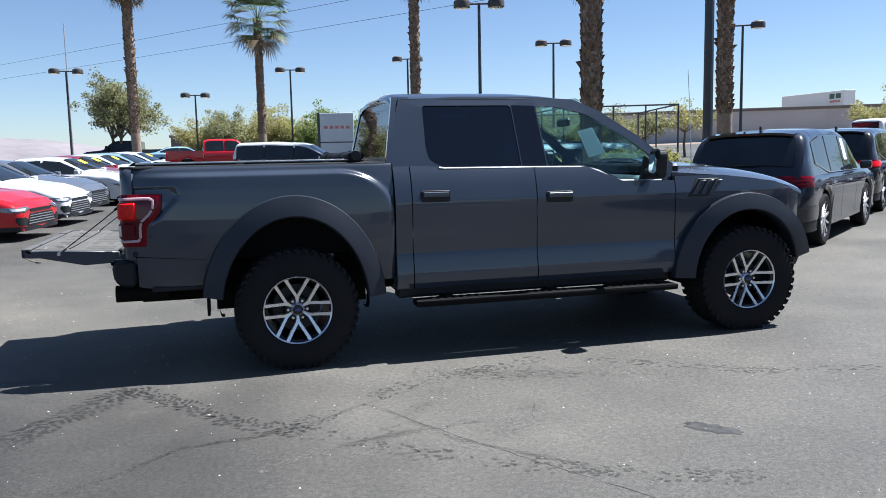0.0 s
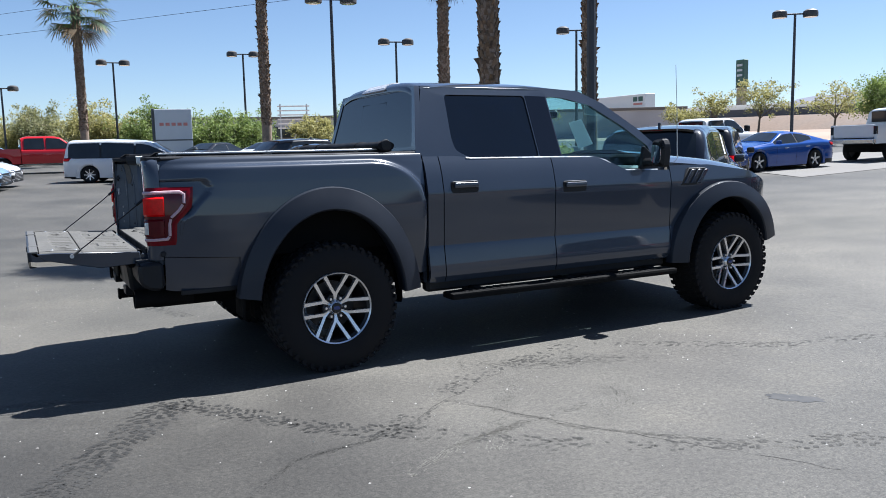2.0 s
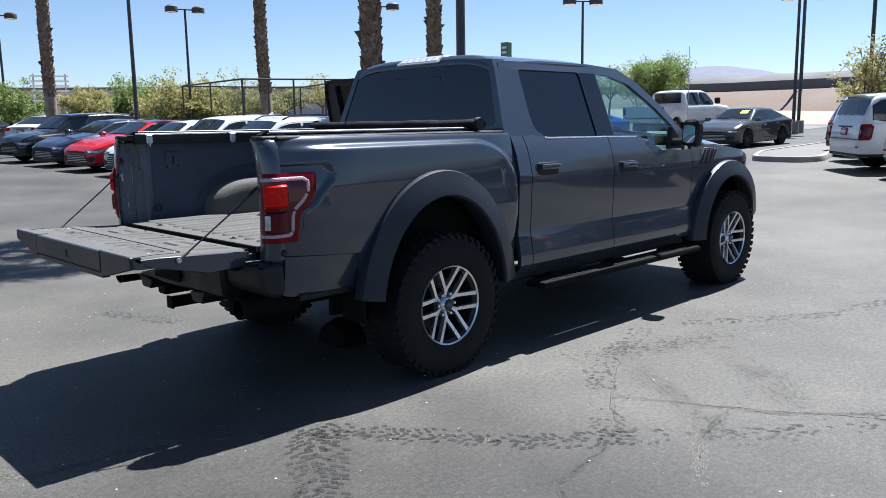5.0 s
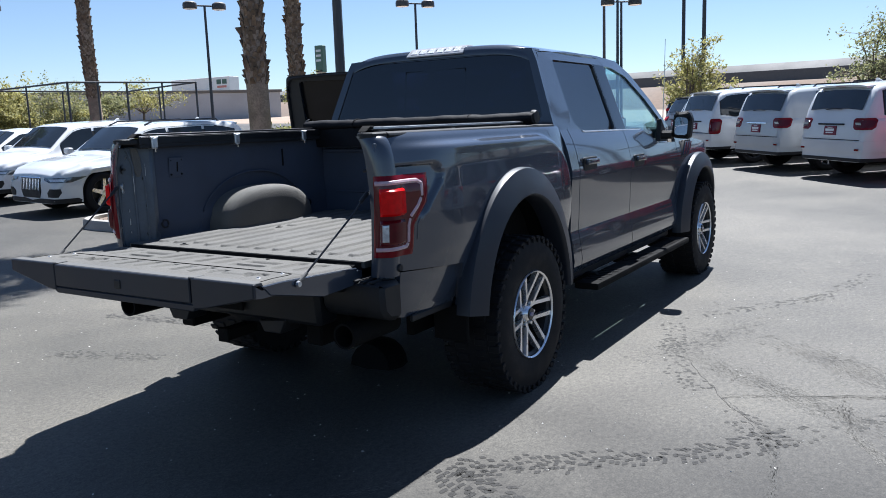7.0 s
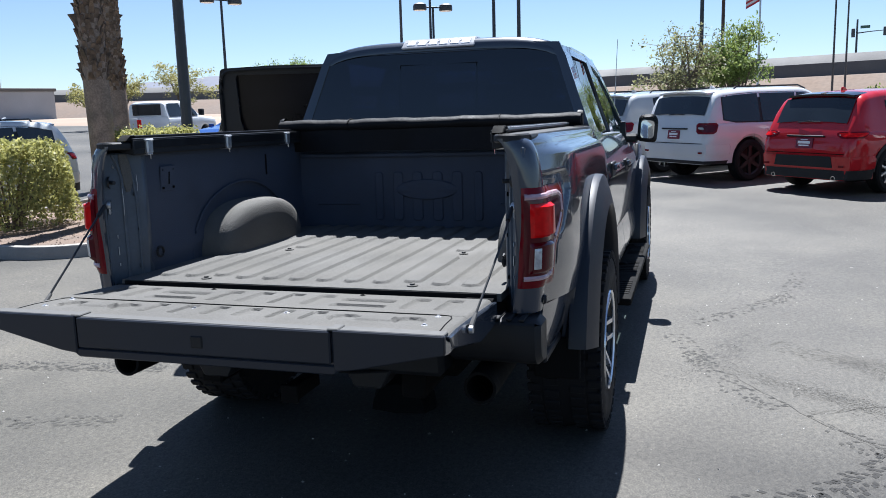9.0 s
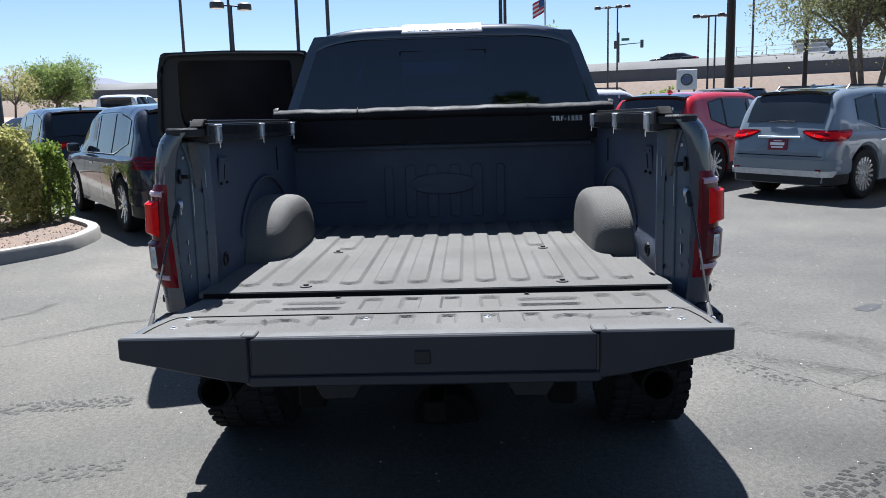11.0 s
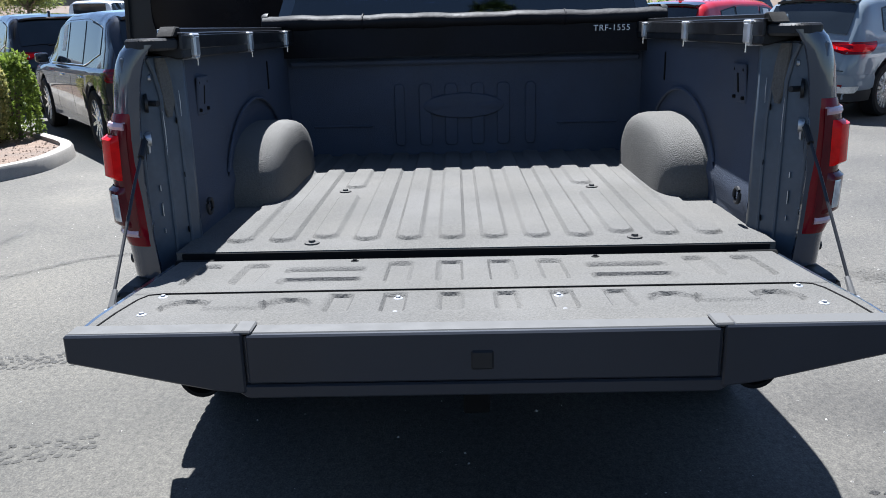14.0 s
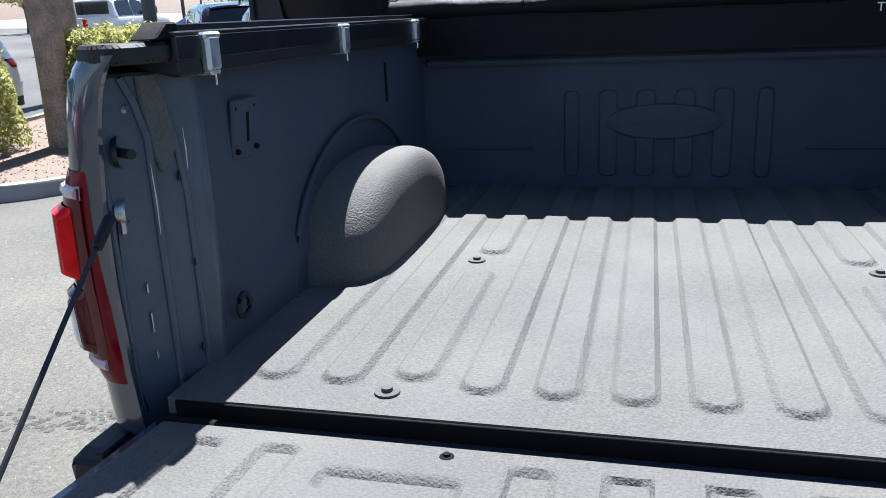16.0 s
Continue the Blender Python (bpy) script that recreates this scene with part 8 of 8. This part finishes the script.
def tree(x, y, h, spread_r, leaves, material, label, seed, trunk_r=0.10, stems=1, low=0.35, leaf=0.07, limbs=9, flat=0.75, category="tree", weep=0.0):
    """A tree: stems that fork into limbs, and leaves gathered in loose clumps along the twigs."""
    rnd = random.Random(seed)
    t = root("tree", pose(x, y, rise(x, y)), label, category)
    wood = []
    tips = []
    for s in range(stems):
        a0 = 2 * math.pi * s / stems + rnd.random()
        lean = 0.22 * h * (1 if stems > 1 else 0.25)
        fork = Vector((math.cos(a0) * lean * 0.5, math.sin(a0) * lean * 0.5, h * low))
        mid = fork * 0.5 + Vector((rnd.uniform(-0.1, 0.1), rnd.uniform(-0.1, 0.1), 0))
        wood.append(tube([(math.cos(a0) * 0.05 * stems, math.sin(a0) * 0.05 * stems, 0), tuple(mid), tuple(fork)], [trunk_r, trunk_r * 0.8, trunk_r * 0.62], 8))
        for k in range(limbs):
            a = 2 * math.pi * (k + rnd.random() * 0.8) / limbs
            r = spread_r * rnd.uniform(0.35, 1.0)
            z = h * low + (h * (1 - low)) * (rnd.uniform(0.25, 1.0) if r < spread_r * 0.7 else rnd.uniform(0.15, 0.72))
            tip = Vector((math.cos(a) * r, math.sin(a) * r, z))
            m = fork.lerp(tip, 0.5) + Vector((0, 0, 0.10 * h))
            wood.append(tube([tuple(fork), tuple(m), tuple(tip)], [trunk_r * 0.45, trunk_r * 0.26, trunk_r * 0.08], 5))
            tips += [tip, fork.lerp(tip, 0.72) + Vector((0, 0, 0.05 * h)), m]
            for w in range(5):
                b = m.lerp(tip, rnd.random())
                e = b + Vector((rnd.gauss(0, 1), rnd.gauss(0, 1), rnd.gauss(0.1, 0.7))) * spread_r * 0.22
                wood.append(tube([tuple(b), tuple(e)], [trunk_r * 0.12, trunk_r * 0.04], 4))
                tips.append(e)
    part("trunk", join(*wood), M_BARK, t, sharp=60)
    v, f = [], []
    n = len(tips)
    size = [rnd.uniform(0.07, 0.17) * spread_r for _ in tips]
    for k in range(leaves):
        q = rnd.randrange(n)
        c = tips[q]
        d = Vector((rnd.gauss(0, 1), rnd.gauss(0, 1), rnd.gauss(0, flat)))
        if d.length > 1.9:
            d *= 1.9 / d.length * rnd.random()
        p = c + d * size[q]
        if weep:
            p.z -= weep * rnd.random() ** 2
        if p.z < 0.15 * h:
            continue
        u = Vector((rnd.gauss(0, 1), rnd.gauss(0, 1), rnd.gauss(0, 1))).normalized()
        w = u.cross(Vector((rnd.gauss(0, 1), rnd.gauss(0, 1), rnd.gauss(0, 1)))).normalized()
        s = leaf * rnd.uniform(0.6, 1.3)
        i = len(v)
        v += [tuple(p - u * s), tuple(p + w * s * 0.45), tuple(p + u * s), tuple(p - w * s * 0.45)]
        f.append((i, i + 1, i + 2, i + 3))
    tagged(part("crown", (v, f), material, t), kind="stuff")
    return t


def along(ex, ey, bearing, dist):
    return ex + dist * math.cos(radians(bearing)), ey + dist * math.sin(radians(bearing))


# behind the aisle, seen past the tail
tree(*along(-0.4, -6.7, 96.6, 62), 6.8, 2.5, 16000, M_LEAF, "broad olive tree with grey-green leaves", 1, 0.16, 3, 0.3, 0.095, 10)
for i, (b, d, h, r, m) in enumerate(((90.5, 66, 4.4, 2.2, M_LEAFY), (88.8, 64, 4.6, 2.0, M_LEAF), (86.0, 62, 4.8, 2.4, M_LEAFY), (84.0, 62, 4.2, 2.2, M_LEAFY), (82.6, 60, 4.8, 2.0, M_LEAFG), (78.5, 52, 3.7, 2.2, M_LEAFG), (76.4, 52, 3.4, 2.0, M_LEAFG), (71.5, 56, 3.3, 1.6, M_LEAFY), (66.2, 50, 3.6, 2.2, M_LEAFY), (64.6, 50, 3.7, 2.0, M_LEAFY), (68.5, 62, 4.0, 2.2, M_LEAFG))):
    tree(*along(-1.5, -6.2, b, d), h * 0.86, r, 12000, m, "desert shrub tree with thin yellowish leaves" if m is M_LEAFY else "bushy green tree by the lot's edge", 20 + i, 0.09, 3, 0.16, 0.085, 10)
for i, (b, d, h, r, m, n) in enumerate(((41.0, 52, 3.9, 1.9, M_LEAFY, 2800), (43.9, 56, 3.5, 1.7, M_LEAFY, 2600), (36.4, 54, 3.6, 1.9, M_LEAFY, 2200), (46.0, 58, 3.0, 1.6, M_LEAFY, 2400), (56.8, 50, 3.2, 2.0, M_LEAFY, 2600), (59.6, 48, 2.4, 1.6, M_LEAF, 4200), (62.0, 46, 2.2, 1.5, M_LEAFY, 2400))):
    tree(*along(-1.5, -6.3, b, d), h, r, n, m, "small sparse desert tree with yellowish leaves", 50 + i, 0.09, 1, 0.45, 0.075, 8)
tree(50.8, 27.8, 5.1, 2.6, 20000, M_LEAFG, "round feathery green mesquite tree", 60, 0.14, 2, 0.32, 0.085, 14, weep=0.7)
tree(28.1, 5.4, 3.7, 1.4, 4800, M_LEAFY, "young tree with open yellow-green crown", 61, 0.10, 3, 0.22, 0.065, 8)
tree(28.5, -1.0, 4.2, 1.7, 3400, M_LEAF, "tree with sparse olive and brown leaves", 62, 0.11, 3, 0.3, 0.065, 8)
tree(30.3, -2.9, 4.4, 1.6, 9500, M_LEAFG, "leafy green tree behind the white cars", 66, 0.11, 2, 0.3, 0.065, 9)
tree(24.5, -13.9, 7.4, 3.3, 30000, M_LEAF, "tall multi-stemmed olive tree with grey-green leaves", 63, 0.13, 3, 0.45, 0.060, 9, weep=0.9)
tree(27.5, -17.4, 7.2, 3.6, 32000, M_LEAF, "tall olive tree with grey-green leaves", 64, 0.16, 2, 0.42, 0.060, 9, weep=0.9)
tree(20.0, 34.0, 3.2, 1.8, 5000, M_LEAF, "low brownish shrub behind the fence", 65, 0.06, 3, 0.15, 0.06, 8)


def hedge(x, y, rx, ry, h, material, leaves, label, seed, leaf=0.035):
    """A clipped bush: a dense shell of small leaves over dark twigs."""
    rnd = random.Random(seed)
    b = root("bush", pose(x, y, rise(x, y) + 0.09), label, "bush")
    twigs = []
    for k in range(26):
        a = rnd.uniform(0, 2 * math.pi)
        r = rnd.uniform(0.3, 0.92)
        twigs.append(tube([(0.12 * math.cos(a), 0.12 * math.sin(a), 0), (rx * r * 0.6 * math.cos(a), ry * r * 0.6 * math.sin(a), h * 0.5), (rx * r * math.cos(a), ry * r * math.sin(a), h * rnd.uniform(0.6, 0.95))], [0.014, 0.010, 0.004], 5))
    tagged(part("twig_tangle", join(*twigs), M_BARK, b), kind="stuff")
    v, f = [], []
    for k in range(leaves):
        a = rnd.uniform(0, 2 * math.pi)
        z = rnd.random() ** 0.8
        rad = (1 - z ** 6) ** (1 / 4)
        if rnd.random() < 0.35:
            z = 1 - 0.10 * rnd.random()
            rad = math.sqrt(rnd.random()) * 0.92
        lump = 1 + 0.07 * math.sin(5 * a + 3 * z) + 0.05 * math.sin(11 * a - 7 * z)
        dep = 1 - 0.16 * rnd.random() ** 2
        p = Vector((rx * rad * lump * dep * math.cos(a), ry * rad * lump * dep * math.sin(a), h * (0.05 + 0.95 * z) * (1 + 0.05 * math.sin(9 * a) + 0.04 * math.sin(23 * a) + rnd.gauss(0, 0.03))))
        u = Vector((rnd.gauss(0, 1), rnd.gauss(0, 1), rnd.gauss(0.4, 1))).normalized()
        w = u.cross(Vector((rnd.gauss(0, 1), rnd.gauss(0, 1), rnd.gauss(0, 1)))).normalized()
        s = leaf * rnd.uniform(0.6, 1.3)
        i = len(v)
        v += [tuple(p - u * s), tuple(p + w * s * 0.5), tuple(p + u * s), tuple(p - w * s * 0.5)]
        f.append((i, i + 1, i + 2, i + 3))
    tagged(part("leaves", (v, f), material, b), kind="stuff")
    return b


hedge(6.85, 6.55, 0.80, 0.70, 1.28, M_HEDGE, 22000, "clipped olive-green bush on the planted island", 70, 0.030)
hedge(7.55, 6.10, 0.40, 0.38, 1.05, M_HEDGEG, 7000, "fresh green bush beside a larger one", 71, 0.030)
hedge(5.35, 8.05, 0.95, 0.80, 1.18, M_HEDGE, 20000, "clipped olive-green bush behind the kerb", 72, 0.032)
hedge(9.9, 9.0, 0.9, 0.7, 0.9, M_HEDGE, 6000, "olive-green bush further along the island", 73, 0.04)

# ---- fence frame, signs, walls ----
fence = root("pipe_fence", pose(12.05, 26.0, rise(12.05, 26.0)), "black pipe frame of an enclosure", "fence")
FP = [(12.05, 26.0), (11.55, 20.6), (13.2, 19.9), (15.3, 19.0), (17.0, 25.0)]
local = lambda p, z: (p[0] - 12.05, p[1] - 26.0, z)
for a in FP:
    part("post", tube([local(a, -0.2), local(a, 2.60)], 0.035, 8), M_POLE, fence)
for a, b in zip(FP, FP[1:] + FP[:1]):
    part("rail", tube([local(a, 2.60), local(b, 2.60)], 0.03, 8), M_POLE, fence)
    m = ((a[0] + b[0]) / 2, (a[1] + b[1]) / 2)
    part("post", tube([local(m, -0.2), local(m, 2.60)], 0.03, 8), M_POLE, fence)


def pylon(x, y, heading, w, h, d, label):
    s = root("pylon_sign", pose(x, y, rise(x, y), 0, 0, heading), label, "sign")
    part("frame", box(-d / 2, d / 2, w / 2, w / 2 + 0.14, 0, h, 0.02), M_SIGNDARK, s)
    panel = part("panel", box(-d / 2 + 0.03, d / 2 - 0.03, -w / 2, w / 2, 0.0, h - 0.04, 0.02), M_SIGNGREY, s, "pale grey sign panel")
    part("panel_joint", box(-d / 2 + 0.02, d / 2 - 0.02, -w / 2, w / 2, h * 0.48, h * 0.50), M_SIGNDARK, panel)
    for k in range(5):
        part("letter_bar", box(-d / 2 + 0.015, -d / 2 + 0.04, -0.38 * w + 0.16 * w * k, -0.27 * w + 0.16 * w * k, h * 0.72, h * 0.77, 0.004), M_SIGNRED, panel)
    for k in range(3):
        part("letter_bar", box(-d / 2 + 0.015, -d / 2 + 0.04, -0.10 * w + 0.19 * w * k, 0.04 * w + 0.19 * w * k, h * 0.17, h * 0.24, 0.004), M_SIGNDARK, panel)
    part("emblem", prism([(-0.38 * w, h * 0.16), (-0.26 * w, h * 0.16), (-0.22 * w, h * 0.22), (-0.28 * w, h * 0.27), (-0.36 * w, h * 0.27), (-0.42 * w, h * 0.22)], "x", -d / 2 + 0.012, -d / 2 + 0.04), M_SIGNDARK, panel)
    return s


pylon(5.7, 39.0, 80, 1.9, 3.3, 0.5, "pale grey dealer pylon sign with red and black marks")
tall = root("tall_sign", pose(116, 99, rise(88, 60)), "tall green roadside sign on a post", "sign")
part("post", box(-0.6, 0.6, -0.7, 0.7, 0, 9.0, 0.05), M_TAN, tall)
part("panel", box(-0.6, 0.6, -0.95, 0.95, 8.6, 13.6, 0.1), M_SIGNGREEN, tall)
for k in range(3):
    part("letter_bar", box(-0.66, -0.58, -0.6, 0.6, 12.4 - 0.9 * k, 12.8 - 0.9 * k, 0.02), M_SIGNGREY, tall)
bm_sign = root("dealer_sign", pose(46.2, -13.6, rise(46.2, -13.6), 0, 0, -15), "white square dealer sign with a dark ring emblem", "sign")
part("panel", box(-0.12, 0.12, -0.60, 0.60, 1.80, 3.02, 0.03), M_WHITE, bm_sign)
for py in (-0.45, 0.45):
    part("post", box(-0.06, 0.06, py - 0.06, py + 0.06, 0.0, 1.85, 0.01), M_POLE, bm_sign)
part("ring", moved(turned([(0.26, 0.0), (0.36, 0.0), (0.36, -0.03), (0.26, -0.03)], "x", 28), Matrix.Translation((-0.13, 0, 2.41))), M_SIGNDARK, bm_sign)
part("ring_centre", moved(turned([(0.0, -0.01), (0.24, -0.01)], "x", 24), Matrix.Translation((-0.13, 0, 2.41))), M_BLUE, bm_sign)

# freeway bank: gravel slope, road and parapet
BANK = [(40, -110, 5.4), (56, -60, 5.6), (70, -25, 5.45), (86, 8, 5.6), (98, 45, 6.1), (100, 120, 7.4), (96, 220, 5.2), (92, 420, 5.2)]


def bank():
    slope, wall, deck = [], [], []
    pts = [Vector(p[:2]) for p in BANK]
    for i, p in enumerate(pts):
        t = (pts[min(i + 1, len(pts) - 1)] - pts[max(i - 1, 0)]).normalized()
        n = Vector((-t.y, t.x))
        if n.x > 0:
            n = -n
        foot = p + n * 14
        slope.append([(foot.x, foot.y, rise(foot.x, foot.y) - 0.3), (p.x + n.x * 7, p.y + n.y * 7, 0.2 + BANK[i][2] * 0.70), (p.x, p.y, BANK[i][2] - 1.1)])
        z = BANK[i][2]
        wall.append([(p.x, p.y, z - 1.5), (p.x - n.x * 0.3, p.y - n.y * 0.3, z + 0.05), (p.x - n.x * 1.6, p.y - n.y * 1.6, z + 0.85), (p.x - n.x * 2.0, p.y - n.y * 2.0, z + 0.85), (p.x - n.x * 2.0, p.y - n.y * 2.0, z - 0.3)])
        deck.append([(p.x - n.x * 2.0, p.y - n.y * 2.0, z + 0.3), (p.x - n.x * 30, p.y - n.y * 30, z + 0.3), (p.x - n.x * 60, p.y - n.y * 60, 0.0)])
    return slope, wall, deck


slope, wall, deck = bank()
tagged(make("freeway_bank", *loft(slope, False, False), M_SLOPE, sharp=80), "brown gravel bank below the freeway", "embankment", kind="structure")
tagged(make("parapet", *loft(wall), M_WALL, sharp=40), "pale concrete parapet along the freeway", "wall", kind="structure")
tagged(make("freeway", *loft(deck, False, False), M_SLAB, sharp=40), "freeway deck behind the parapet", "road", kind="structure")


def building(x, y, heading, w, d, h, material, label, doors=0, band=None):
    b = root("warehouse", pose(x, y, rise(x, y), 0, 0, heading), label, "building")
    part("wall", box(-w / 2, w / 2, -d / 2, d / 2, -0.5, h, 0.03), material, b)
    part("roof", box(-w / 2 - 0.2, w / 2 + 0.2, -d / 2 - 0.2, d / 2 + 0.2, h, h + 0.35, 0.04), M_WALL, b)
    for k in range(doors):
        px = -w / 2 + w * (k + 0.5) / doors
        win = part("window", box(px - 1.2, px + 1.2, -d / 2 - 0.08, -d / 2 + 0.02, h * 0.45, h * 0.75, 0.02), M_CARGLASS, b)
        part("window_frame", box(px - 1.3, px + 1.3, -d / 2 - 0.05, -d / 2 + 0.01, h * 0.42, h * 0.78, 0.01), M_SIGNDARK, win)
    if band:
        part("band", box(-w / 2 - 0.03, w / 2 + 0.03, -d / 2 - 0.06, -d / 2, h * 0.55, h * 0.95, 0.01), band, b)
    return b


building(52, 92, -32, 60, 14, 3.7, M_BUILDING, "long low grey warehouse beyond the trees", 0)
building(24, 100, -10, 16, 10, 4.2, M_BUILDING, "pale showroom building far off", 3)
building(-4.2, 112, 0, 7, 6, 3.4, M_SIGNDARK, "small dark building with a flat roof", 0)
building(112, -48.5, 75, 4.2, 5, 8.4, M_BUILDING, "pale block of a building above the freeway", 0)
trailer = root("lorry_trailer", pose(108.0, 122.5, 7.66, 0, 0, -88), "white lorry trailer with green and red marks", "trailer")
part("box_body", box(-8, 8, -1.3, 1.3, 1.2, 4.0, 0.05), M_WHITE, trailer)
part("chassis", box(-8.0, 8.0, -1.0, 1.0, 0.75, 1.22, 0.05), M_UNDER, trailer)
for px in (-6.6, -5.4, 5.2):
    for sd in (-1, 1):
        part("wheel", moved(turned([(0.0, -0.14), (0.30, -0.14), (0.48, -0.12), (0.50, 0.0), (0.48, 0.12), (0.0, 0.14)], "y", 20), Matrix.Translation((px, sd * 1.05, 0.50))), M_TYRE, trailer)
for k in range(2):
    part("mark_bar", box(4.6 + 1.5 * k, 5.8 + 1.5 * k, -1.34, -1.29, 2.6, 3.5, 0.02), M_SIGNGREEN, trailer)
part("mark_bar", box(4.7, 7.2, -1.34, -1.29, 1.9, 2.3, 0.02), M_SIGNRED, trailer)


# on and above the freeway: two cars, a signal mast, a wire fence with warning diamonds
for cx, cy, h, col, lab in ((79.0, -21.0, 64, BLACK, "black sedan passing on the freeway"), (68.0, -47.5, 67, GREYP, "dark sedan passing on the freeway")):
    car = vehicle("sedan", cx, cy, h, col, lab)
    car.location.z = 5.85
mast = root("traffic_light", pose(91.0, -17.8, 5.7, 0, 0, -10), "grey signal mast with two lamps on its arm", "traffic light")
part("post", tube([(0, 0, 0), (0, 0, 4.9)], [0.12, 0.09], 8), M_POLE, mast)
part("arm", tube([(0, 0, 3.5), (0, -1.3, 3.6), (0, -2.7, 3.65)], [0.07, 0.055, 0.04], 6), M_POLE, mast)
for y in (-2.6, 0.35):
    head = part("signal_head", box(-0.15, 0.15, y - 0.18, y + 0.18, 3.1, 4.0, 0.04), M_SIGNDARK, mast)
part("name_board", box(-0.03, 0.03, -1.2, -0.3, 3.95, 4.25, 0.01), M_SIGNGREEN, mast)
mesh_fence = root("wire_fence", pose(72.0, -25.0, 5.4), "thin wire fence on posts along the freeway", "fence")
for k in range(15):
    part("post", tube([(-0.95 * k, -2.38 * k, 0), (-0.95 * k, -2.38 * k, 1.75)], 0.035, 5), M_ALU, mesh_fence)
for z in (0.95, 1.35, 1.72):
    part("rail", tube([(0, 0, z), (-0.95 * 14, -2.38 * 14, z)], 0.022, 5), M_ALU, mesh_fence)
for k in (3, 7):
    part("diamond", moved(prism([(0, -0.38), (0.38, 0), (0, 0.38), (-0.38, 0)], "x", -0.02, 0.02), Matrix.Translation((-0.95 * k - 0.1, -2.38 * k, 1.55))), M_SIGNDARK, mesh_fence, "dark diamond board")
tree(*along(-4.16, 0, -13.2, 44), 2.1, 0.9, 2600, M_LEAFG, "spiky green shrub beside the dealer sign", 90, 0.06, 3, 0.12, 0.10, 8, category="shrub")
frame_sign = root("billboard", pose(*along(-2.48, -5.62, 72.0, 88), 2.2, 0, 0, -18), "bare pale billboard frame of posts and slats", "billboard")
for x in (-1.4, 1.4):
    part("post", box(x - 0.08, x + 0.08, -0.08, 0.08, 0, 4.6), M_ALU, frame_sign)
for k in range(6):
    part("slat", box(-1.7, 1.7, -0.14, -0.08, 2.0 + 0.46 * k, 2.14 + 0.46 * k), M_WHITE, frame_sign)


def hills(name, r, b0, b1, height, seed, label, material=None):
    rnd = random.Random(seed)
    ph = [(rnd.uniform(0, 6.28), rnd.uniform(0.5, 1.0)) for _ in range(8)]
    rings = []
    n = 90
    for k in range(n):
        b = radians(b0 + (b1 - b0) * k / (n - 1))
        u = k / (n - 1)
        z = height * (0.82 + 0.18 * sum(a * math.sin((2 ** (j * 0.6)) * 9 * u + p) / (1.6 ** j) for j, (p, a) in enumerate(ph)) * 0.45) * math.sin(math.pi * u) ** 0.5
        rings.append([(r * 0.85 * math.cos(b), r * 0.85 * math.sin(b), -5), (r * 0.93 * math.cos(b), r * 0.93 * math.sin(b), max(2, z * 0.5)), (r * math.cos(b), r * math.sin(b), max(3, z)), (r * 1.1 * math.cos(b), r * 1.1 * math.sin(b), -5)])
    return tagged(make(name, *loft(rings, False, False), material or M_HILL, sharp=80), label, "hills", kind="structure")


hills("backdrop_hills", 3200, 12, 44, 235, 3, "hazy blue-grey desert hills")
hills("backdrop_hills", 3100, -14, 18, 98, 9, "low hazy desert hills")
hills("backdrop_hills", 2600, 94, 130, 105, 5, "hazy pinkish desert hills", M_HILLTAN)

# flag on its pole
flag = root("flagpole", pose(47.5, -5.14, rise(47.5, -5.14)), "tall pole with a striped flag", "flag")
part("pole", tube([(0, 0, 0), (0, 0, 8.0)], [0.08, 0.05], 10), M_ALU, flag)
for k in range(7):
    part("stripe", sheet(spread(0, 1, 8), (0, 1), lambda u, v, k=k: (0.10 * math.sin(5 * u) - 0.3 * u, 0.06 + 0.75 * u, 7.7 - 0.13 * k - 0.13 * v - 0.45 * u), (0.01, 0, 0)), M_FLAG if k % 2 == 0 else M_WHITE, flag)
part("canton", sheet(spread(0, 0.42, 4), (0, 1), lambda u, v: (0.10 * math.sin(5 * u) - 0.3 * u - 0.012, 0.06 + 0.75 * u, 7.7 - 0.50 * v - 0.45 * u), (0.01, 0, 0)), M_BLUE, flag)

# power lines between two far poles
wires = root("utility_line", pose(-70, 188, rise(-70, 188)), "overhead power lines between tall wooden poles", "power line")
for px, py, pz in ((0, 0, 19.5), (145, -192, 19.5)):
    part("pole", tube([(px, py, -3), (px, py, pz)], [0.18, 0.13], 8), M_BROWNPOLE, wires)
    part("cross_arm", box(px - 0.1, px + 0.1, py - 0.9, py + 0.9, pz - 3.9, pz - 3.7), M_BARK, wires)
base_z = rise(-70, 188)
for z in (16.0, 18.3):
    part("cable", tube([(14.5 * j, -19.2 * j, z - base_z - 0.5 * math.sin(math.pi * j / 10)) for j in range(11)], 0.02, 5), M_UNDER, wires)
